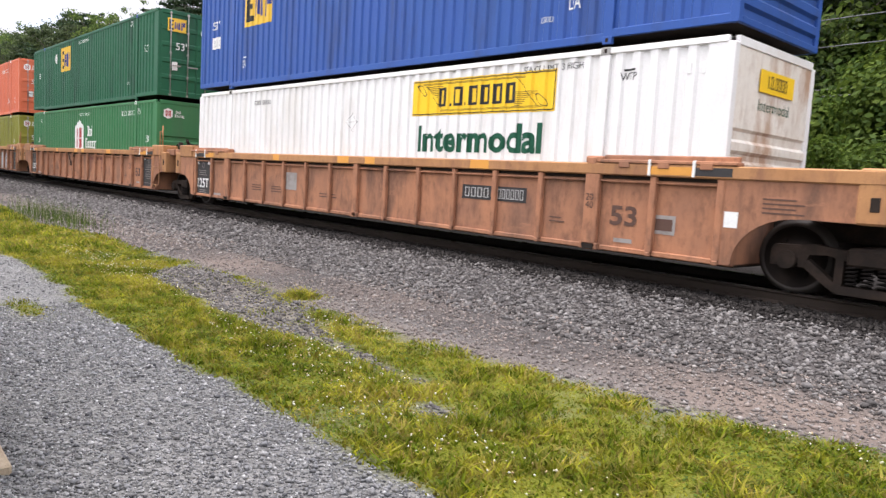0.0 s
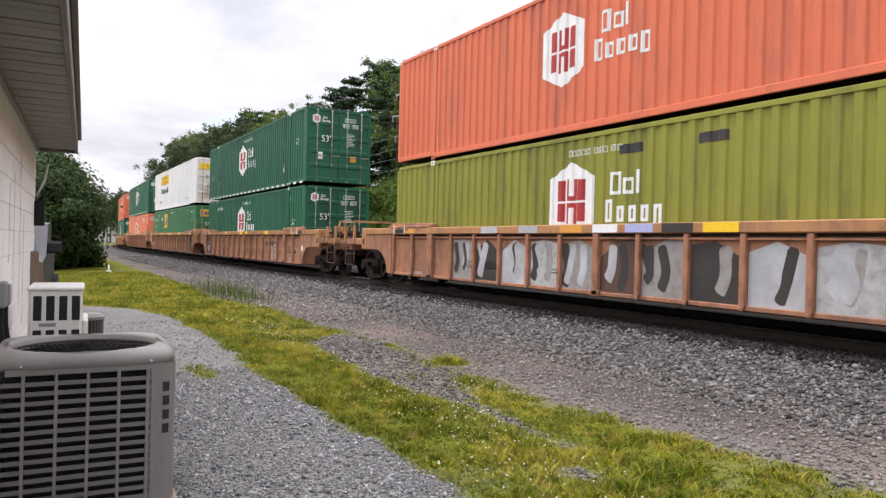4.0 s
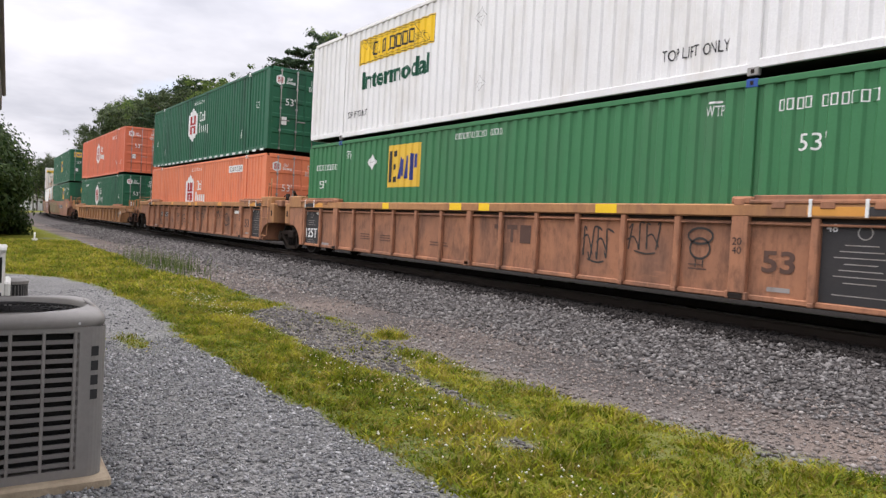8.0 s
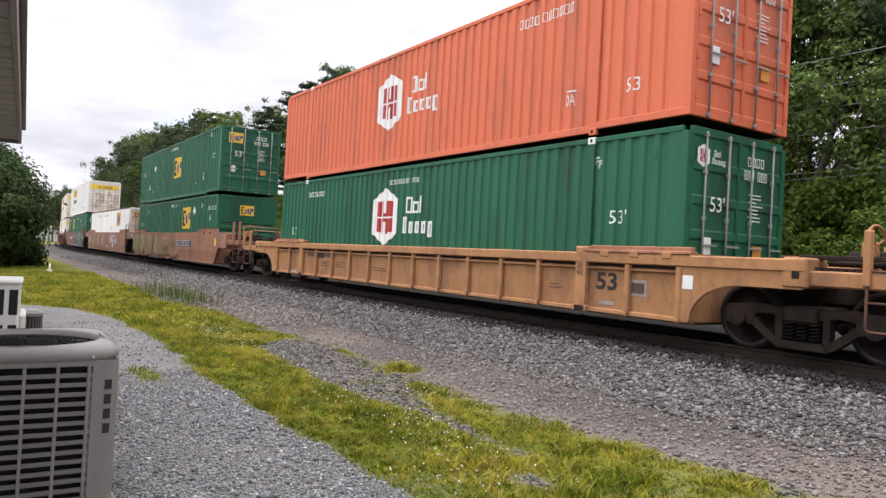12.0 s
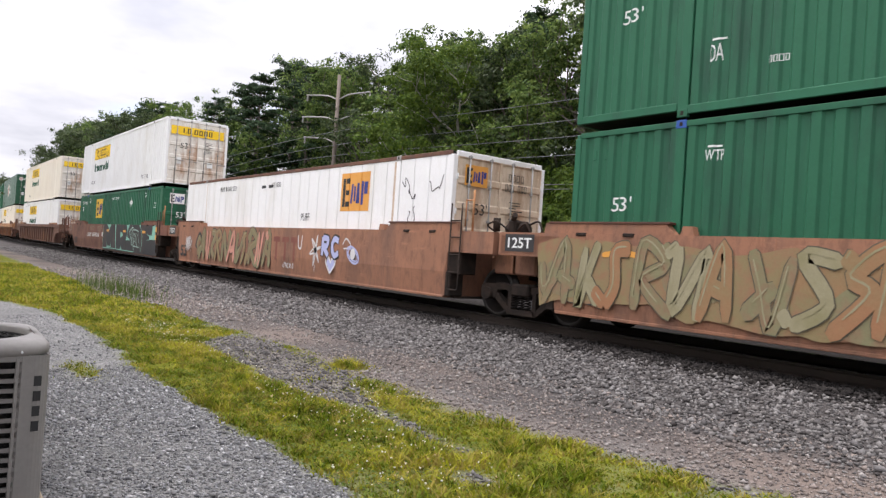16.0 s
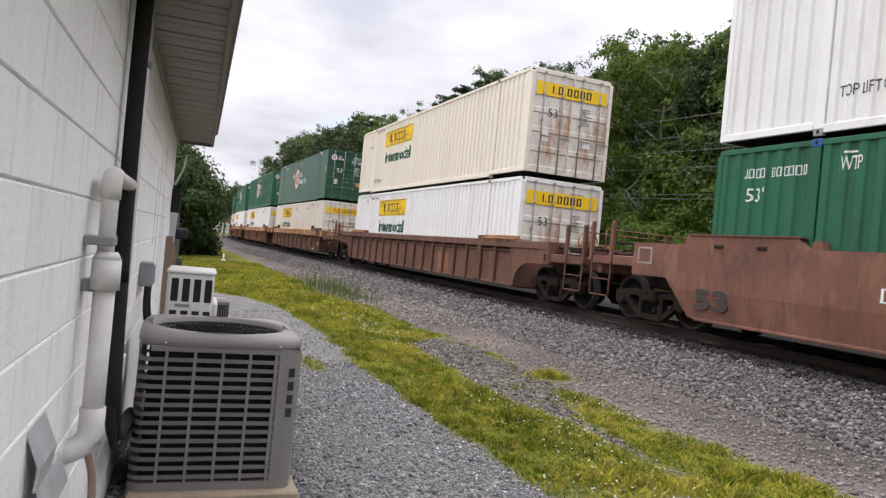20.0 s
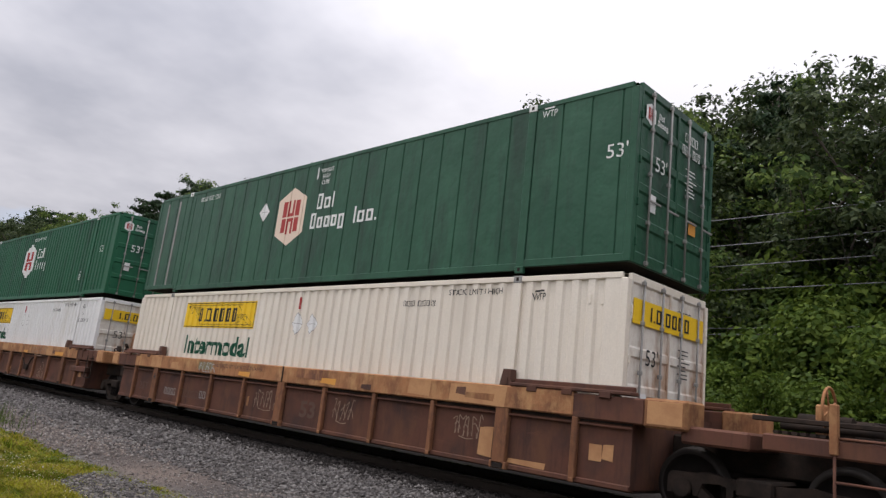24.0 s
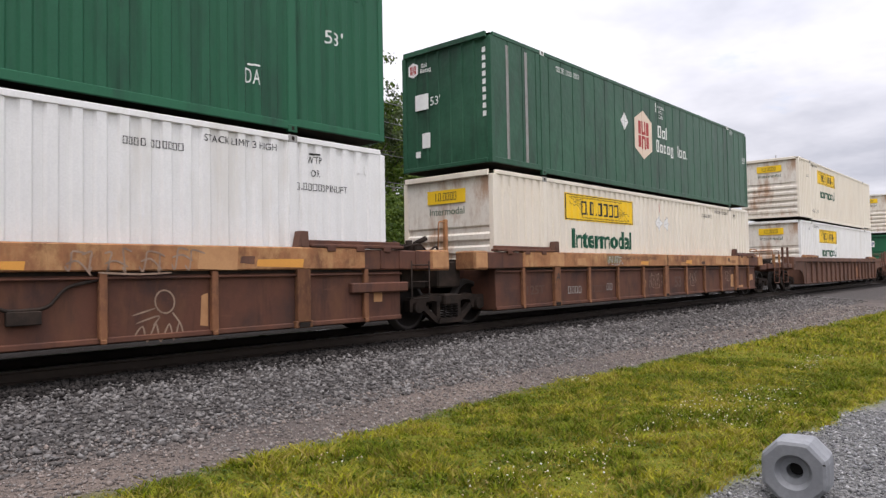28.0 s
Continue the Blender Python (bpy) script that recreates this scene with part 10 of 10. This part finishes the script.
def build_ac():
    S, H = 0.86, 0.778
    a = new("air_conditioner")
    a.matrix_basis = pose(-4.47, 0.30, 0.06, 0, 0, -2.0)
    tagged(a, "grey louvred outdoor air conditioner unit on a pad", "air conditioner")
    h = S / 2
    part("base_pan", made(lambda bm: loft(bm, [(rounded(-h, h, -h, h, 0.07), 0.0), (rounded(-h, h, -h, h, 0.07), 0.045)])), "ac_grey", a)
    part("coil", made(lambda bm: loft(bm, [(rounded(-h + 0.05, h - 0.05, -h + 0.05, h - 0.05, 0.06), 0.03), (rounded(-h + 0.05, h - 0.05, -h + 0.05, h - 0.05, 0.06), H - 0.02)], cap=False)), "coil", a)
    def post(bm):
        o = [(h + 0.002, h - 0.125)] + [(x + 0.002, y + 0.002) for x, y in rounded(-h, h, -h, h, 0.07, 6)[:7]] + [(h - 0.12, h + 0.002)]
        i = [(x - 0.014, y - 0.014) for x, y in o]
        lo = [bm.verts.new((x, y, 0.04)) for x, y in o + i[::-1]]
        hi = [bm.verts.new((x, y, H)) for x, y in o + i[::-1]]
        for m in range(len(lo)):
            bm.faces.new((lo[m], lo[(m + 1) % len(lo)], hi[(m + 1) % len(lo)], hi[m]))
    part("corner_post", made(post), "ac_grey", a)
    def slat(bm):
        rings = [[bm.verts.new((x, y, z)) for x, y in rounded(-h + e, h - e, -h + e, h - e, 0.07 - e * 0.6, 6)] for e, z in ((0.0, 0.0), (0.024, 0.006), (0.024, 0.018), (0.0, 0.0215))]
        for p, q in zip(rings, rings[1:] + rings[:1]):
            for m in range(len(p)):
                bm.faces.new((p[m], p[(m + 1) % len(p)], q[(m + 1) % len(p)], q[m]))
    ring_slat = mesh("ac_slat", slat, "ac_slat")
    for m in range(14):
        part("slat", ring_slat, None, a, "", Matrix.Translation((0, 0, 0.064 + 0.0485 * m)))
    for k in range(4):
        t = Matrix.Rotation(math.pi / 2 * k, 4, "Z")
        for y in (-0.29, -0.145, 0.0, 0.145, 0.285):
            part("divider", mesh("ac_divider", lambda bm: box(bm, h - 0.016, h + 0.002, -0.008, 0.008, 0.045, H - 0.012, c=0.003), "ac_grey"), None, a, "", t @ Matrix.Translation((0, y, 0)))
        part("top_strip", mesh("ac_strip", lambda bm: box(bm, h - 0.014, h + 0.001, -h + 0.06, h - 0.06, H - 0.03, H, c=0.003), "ac_grey"), None, a, "", t)
    # rounded lid with a round opening
    def lid(bm):
        n = 72
        R = 0.368
        sup = lambda t, e: tuple(np.sign(v) * abs(v) ** (2 / 6.5) * e for v in (math.cos(t), math.sin(t)))
        rings = []
        for e, z in ((h + 0.002, H - 0.004), (h + 0.012, H + 0.01), (h + 0.010, H + 0.04), (h - 0.012, H + 0.066), (h - 0.05, H + 0.075)):
            rings.append([(*sup(2 * math.pi * k / n, e), z) for k in range(n)])
        for rr, z in ((R + 0.02, H + 0.074), (R, H + 0.066), (R - 0.006, H + 0.02)):
            rings.append([(rr * math.cos(2 * math.pi * k / n), rr * math.sin(2 * math.pi * k / n), z) for k in range(n)])
        vs = [[bm.verts.new(p) for p in ring_] for ring_ in rings]
        for p, q in zip(vs, vs[1:]):
            for k in range(n):
                f = bm.faces.new((p[k], p[(k + 1) % n], q[(k + 1) % n], q[k]))
                f.smooth = True
    part("lid", made(lid), "ac_grey", a)
    def grille(bm):
        for k in range(11):
            r = 0.05 + 0.0315 * k
            hose(bm, [(r * math.cos(t), r * math.sin(t), H + 0.068 - 0.03 * (r / 0.37) ** 2) for t in [2 * math.pi * m / 40 for m in range(41)]], 0.0032, 5)
        for k in range(12):
            t = 2 * math.pi * k / 12
            tube(bm, (0.04 * math.cos(t), 0.04 * math.sin(t), H + 0.062), (0.368 * math.cos(t), 0.368 * math.sin(t), H + 0.036), 0.004, 5)
    part("fan_grille", made(grille), "foam", a, "black wire fan grille")
    part("fan_motor", made(lambda bm: (tube(bm, (0, 0, H - 0.12), (0, 0, H + 0.05), 0.075, 18), tube(bm, (0, 0, H - 0.16), (0, 0, H - 0.12), 0.09, 18))), "coil", a)
    def blades(bm):
        for k in range(3):
            t = 2 * math.pi * k / 3
            q = [bm.verts.new((r * math.cos(t + w), r * math.sin(t + w), H - 0.15 + d)) for r, w, d in ((0.08, -0.3, 0), (0.30, -0.25, 0), (0.30, 0.55, 0.07), (0.08, 0.4, 0.05))]
            bm.faces.new(q)
    part("fan_rotor", made(blades), "coil", a)
    part("inner_floor", made(lambda bm: box(bm, -h + 0.06, h - 0.06, -h + 0.06, h - 0.06, 0.32, 0.34)), "coil", a)
    # the maker's name becomes four dark bars down the corner
    for k in range(4):
        part("name_bar", mesh("name_bar", lambda bm: box(bm, 0.066, 0.0745, -0.017, 0.017, -0.05, 0), "txt_black"), None, a, "dark raised bar of a name", pose(h - 0.07, h - 0.07, H - 0.10 - 0.075 * k, 0, 0, 14))
    for y in (-0.3, 0.3):
        part("screw", made(lambda bm: tube(bm, (h, y, H + 0.02), (h + 0.016, y, H + 0.02), 0.006, 8)), "galv", a)
    p = part("equipment_pad", made(lambda bm: box(bm, -0.50, 0.47, -0.43, 0.47, -0.08, 0.059, c=0.012)), "pad_tan", None, "", pose(-4.45, 0.30, 0.0, 0, 0, -2.0))
    tagged(p, "tan concrete pad under the unit", "pad")


def build_clutter():
    m = new("mini_split_unit")
    m.matrix_basis = pose(-6.15, 0.20, 0.56, 0, 0, -4)
    tagged(m, "small cream outdoor unit with dark side slots", "air conditioner")
    part("case", made(lambda bm: box(bm, -0.34, 0.25, -0.17, 0.18, 0, 0.56, c=0.02)), "cream_plastic", m)
    part("lid", made(lambda bm: box(bm, -0.35, 0.26, -0.18, 0.19, 0.545, 0.575, c=0.01)), "cream_plastic", m)
    part("side_cover", made(lambda bm: box(bm, -0.3, 0.2, 0.175, 0.22, 0.02, 0.33, c=0.015)), "cream_plastic", m)
    for row, ks in ((0.33, (0, 1, 2, 3)), (0.08, (0, 1, 2, 3))):
        for k in ks:
            part("slot", mesh(("slot", row), lambda bm: box(bm, 0.246, 0.253, -0.027, 0.027, row, row + 0.18, c=0.002), "coil"), None, m, "", Matrix.Translation((0, -0.11 + 0.083 * k, 0)))
    part("name_plate", made(lambda bm: box(bm, 0.246, 0.252, -0.10, 0.01, 0.285, 0.31)), "box_grey", m)
    for y in (-0.12, 0.12):
        part("leg", made(lambda bm: (box(bm, 0.15, 0.20, y - 0.03, y + 0.03, -0.56, 0.0, c=0.006), box(bm, -0.28, -0.23, y - 0.03, y + 0.03, -0.56, 0.0, c=0.006))), "box_grey", m)
    d = new("round_condenser")
    d.matrix_basis = pose(-6.75, 0.46, 0.10) @ Matrix.Diagonal((0.5, 0.5, 0.82, 1))
    tagged(d, "dark round outdoor condenser behind the cream unit", "air conditioner")
    part("case", made(lambda bm: loft(bm, [([(0.24 * math.cos(2 * math.pi * k / 24), 0.24 * math.sin(2 * math.pi * k / 24)) for k in range(24)], z) for z in (0, 0.86)])), "coil", d)
    part("lid", made(lambda bm: loft(bm, [([(r * math.cos(2 * math.pi * k / 24), r * math.sin(2 * math.pi * k / 24)) for k in range(24)], z) for r, z in ((0.26, 0.86), (0.265, 0.89), (0.2, 0.92))])), "ac_grey", d)
    part("fin", made(lambda bm: [box(bm, 0.24 * math.cos(t) - 0.006, 0.24 * math.cos(t) + 0.006, 0.24 * math.sin(t) - 0.006, 0.24 * math.sin(t) + 0.006, 0.02, 0.85) for t in [2 * math.pi * k / 30 for k in range(30)]]), "ac_slat", d)
    p = part("equipment_pad", made(lambda bm: box(bm, -7.15, -5.75, -0.05, 0.88, -0.05, 0.10, c=0.012)), "concrete")
    tagged(p, "weathered concrete pad by the wall", "pad")
    q = part("timber", made(lambda bm: box(bm, -7.3, -6.2, 0.84, 0.98, 0.0, 0.18, c=0.01)), "wood")
    tagged(q, "weathered timber lying beside the pad", "timber")
    q = part("timber", made(lambda bm: box(bm, -3.74, -3.52, -0.02, 0.40, 0.0, 0.11, c=0.02)), "wood", None, "", WALL)
    tagged(q, "short weathered timber in front of the unit", "timber")
    rng = random.Random(4)
    for x, y, s in ((-5.9, -0.02, 0.20), (-6.3, -0.08, 0.16), (-7.6, 0.12, 0.17)):
        bm = bmesh.new()
        bmesh.ops.create_icosphere(bm, subdivisions=2, radius=s)
        for v in bm.verts:
            v.co *= 1 + 0.16 * noise.noise(v.co * 5 + Vector((x, y, 0)))
            v.co.z *= 0.8
        for f in bm.faces:
            f.smooth = True
        tagged(part("rock", bm, "boulder", None, "", pose(x, y, s * 0.7)), "rounded tan rock against the wall", "rock", "rocks by the wall")
    for k, (x, y) in enumerate(((-8.55, 0.14), (-8.75, 0.22), (-8.9, 0.18))):
        b = part("board", made(lambda bm: box(bm, -0.02, 0.02, -0.06, 0.06, 0, 1.35 - 0.12 * k, c=0.004)), "wood", None, "", pose(x, y, 0.0, 4 + 2 * k, -3, 10 * k))
        tagged(b, "weathered board leaning on the wall", "board", "leaning boards")
    # a pick-up parked past the corner, nose towards the track side
    c = new("pickup_truck")
    c.matrix_basis = pose(-12.2, -0.72, 0.0, 0, 0, -3.5)
    tagged(c, "dark grey parked pickup truck with dark bumper past the corner", "car")
    part("body", made(lambda bm: (prism(bm, [(0, 0.45), (0.05, 0.95), (-0.25, 1.12), (-1.25, 1.18), (-1.8, 1.72), (-2.9, 1.76), (-3.3, 1.2), (-5.0, 1.18), (-5.05, 0.45)], -0.92, 0.92))), "car_paint", c)
    part("windscreen", made(lambda bm: loft_quad(bm, [(-1.27, -0.78, 1.2), (-1.27, 0.78, 1.2), (-1.77, 0.68, 1.7), (-1.77, -0.68, 1.7)])), "glass", c)
    part("bumper", made(lambda bm: box(bm, -0.1, 0.10, -0.93, 0.93, 0.40, 0.74, c=0.04)), "tyre", c)
    part("grille", made(lambda bm: [box(bm, 0.02, 0.065, -0.5, 0.5, 0.70 + 0.07 * k, 0.735 + 0.07 * k, c=0.006) for k in range(4)]), "galv", c)
    for y in (-0.72, 0.72):
        part("headlight", made(lambda bm: box(bm, -0.12, 0.07, y - 0.2, y + 0.2, 0.77, 1.0, c=0.03)), "car_light", c)
        part("mirror", made(lambda bm: (box(bm, -1.62, -1.5, y * 1.42 - 0.12, y * 1.42 + 0.12, 1.22, 1.42, c=0.03), tube(bm, (-1.56, y * 1.2, 1.22), (-1.56, y * 1.4, 1.28), 0.02, 6))), "foam", c)
        for x in (-0.95, -4.0):
            w = part("wheel", made(lambda bm: tube(bm, (x, y * 1.28 - 0.11, 0.38), (x, y * 1.28 + 0.11, 0.38), 0.38, 24)), "tyre", c)
            part("rim", made(lambda bm: tube(bm, (x, y * 1.28 - 0.115, 0.38), (x, y * 1.28 + 0.115, 0.38), 0.22, 16)), "galv", w)
    for x, y in ((-33.0, 3.0),):
        t = part("marker_post", made(lambda bm: (tube(bm, (0, 0, 0), (0, 0, 0.36), 0.03, 8), box(bm, -0.06, 0.06, -0.1, 0.1, 0.0, 0.12))), "pvc", None, "", pose(x, y, 0))
        tagged(t, "small white marker post in the grass", "post")
    # moulded grey block with a deep round socket
    g = new("moulded_block")
    g.matrix_basis = pose(5.12, 1.31, -0.01, 0, 0, 184) @ Matrix.Scale(0.82, 4)
    tagged(g, "rounded grey moulded plastic block with round socket", "block")
    def body(bm):
        n = 40
        def outline(e, k):
            out = []
            for m in range(n):
                c, s = math.cos(2 * math.pi * m / n), math.sin(2 * math.pi * m / n)
                q = e if k == 2 else e / max(abs(c), abs(s), (abs(c) + abs(s)) / 1.46)
                out.append((c * q, 0.235 + s * q))
            return out
        stack = [(0.055, 2, 0.05), (0.060, 2, 0.17), (0.105, 2, 0.185), (0.128, 2, 0.225), (0.135, 2, 0.236), (0.205, 3, 0.238), (0.228, 3.2, 0.224), (0.24, 3.4, 0.16), (0.242, 3.4, -0.02), (0.22, 3.2, -0.14), (0.19, 3, -0.16)]
        rings = [[bm.verts.new((x, y, z)) for y, z in outline(e, k)] for e, k, x in stack]
        for a, b in zip(rings, rings[1:]):
            for m in range(n):
                f = bm.faces.new((a[m], a[(m + 1) % n], b[(m + 1) % n], b[m]))
        bm.faces.new(rings[0][::-1])
        bm.faces.new(rings[-1])
    part("shell", made(body), "grey_plastic", g)
    part("socket", made(lambda bm: tube(bm, (0.06, 0, 0.235), (0.07, 0, 0.235), 0.0545, 24)), "foam", g, "dark round socket")
    part("seam", made(lambda bm: (box(bm, 0.10, 0.236, 0.145, 0.225, 0.315, 0.323), )), "foam", g)


def loft_quad(bm, pts):
    a = [bm.verts.new(p) for p in pts]
    b = [bm.verts.new((p[0] + 0.012, p[1], p[2] + 0.012)) for p in pts]
    bm.faces.new(a)
    bm.faces.new(b[::-1])
    for k in range(4):
        bm.faces.new((a[k], b[k], b[(k + 1) % 4], a[(k + 1) % 4]))


build_house()
build_wall_gear()
build_ac()
build_clutter()


# ---- movement ----
def on_line(x, z):
    """The pose of a thing that has reached x along the line."""
    u = max(CURVE_X - (x - LONG / 2), 0.0)
    turn = math.degrees(math.atan(u / CURVE_R))
    return pose(x, FACE_Y + float(bend(x - LONG / 2)) - (LONG / 2) * math.sin(radians(turn)), RAIL_Z + z, 0, 0, -turn)


def run_at(t):
    return float(np.interp(t, range(29), TRAIN_RUN))


def motions():
    for thing, s, y, z in MOVING:
        walk(thing, [(t, on_line(s + TRAIN_RUN[t], z)) for t in range(29)])
    for w, dx in WHEELSETS:
        walk(w, [(k / 15, pose(dx, MIDDLE, 0.46, 0, math.degrees(run_at(k / 15) / 0.46) % 360)) for k in range(421)])


motions()
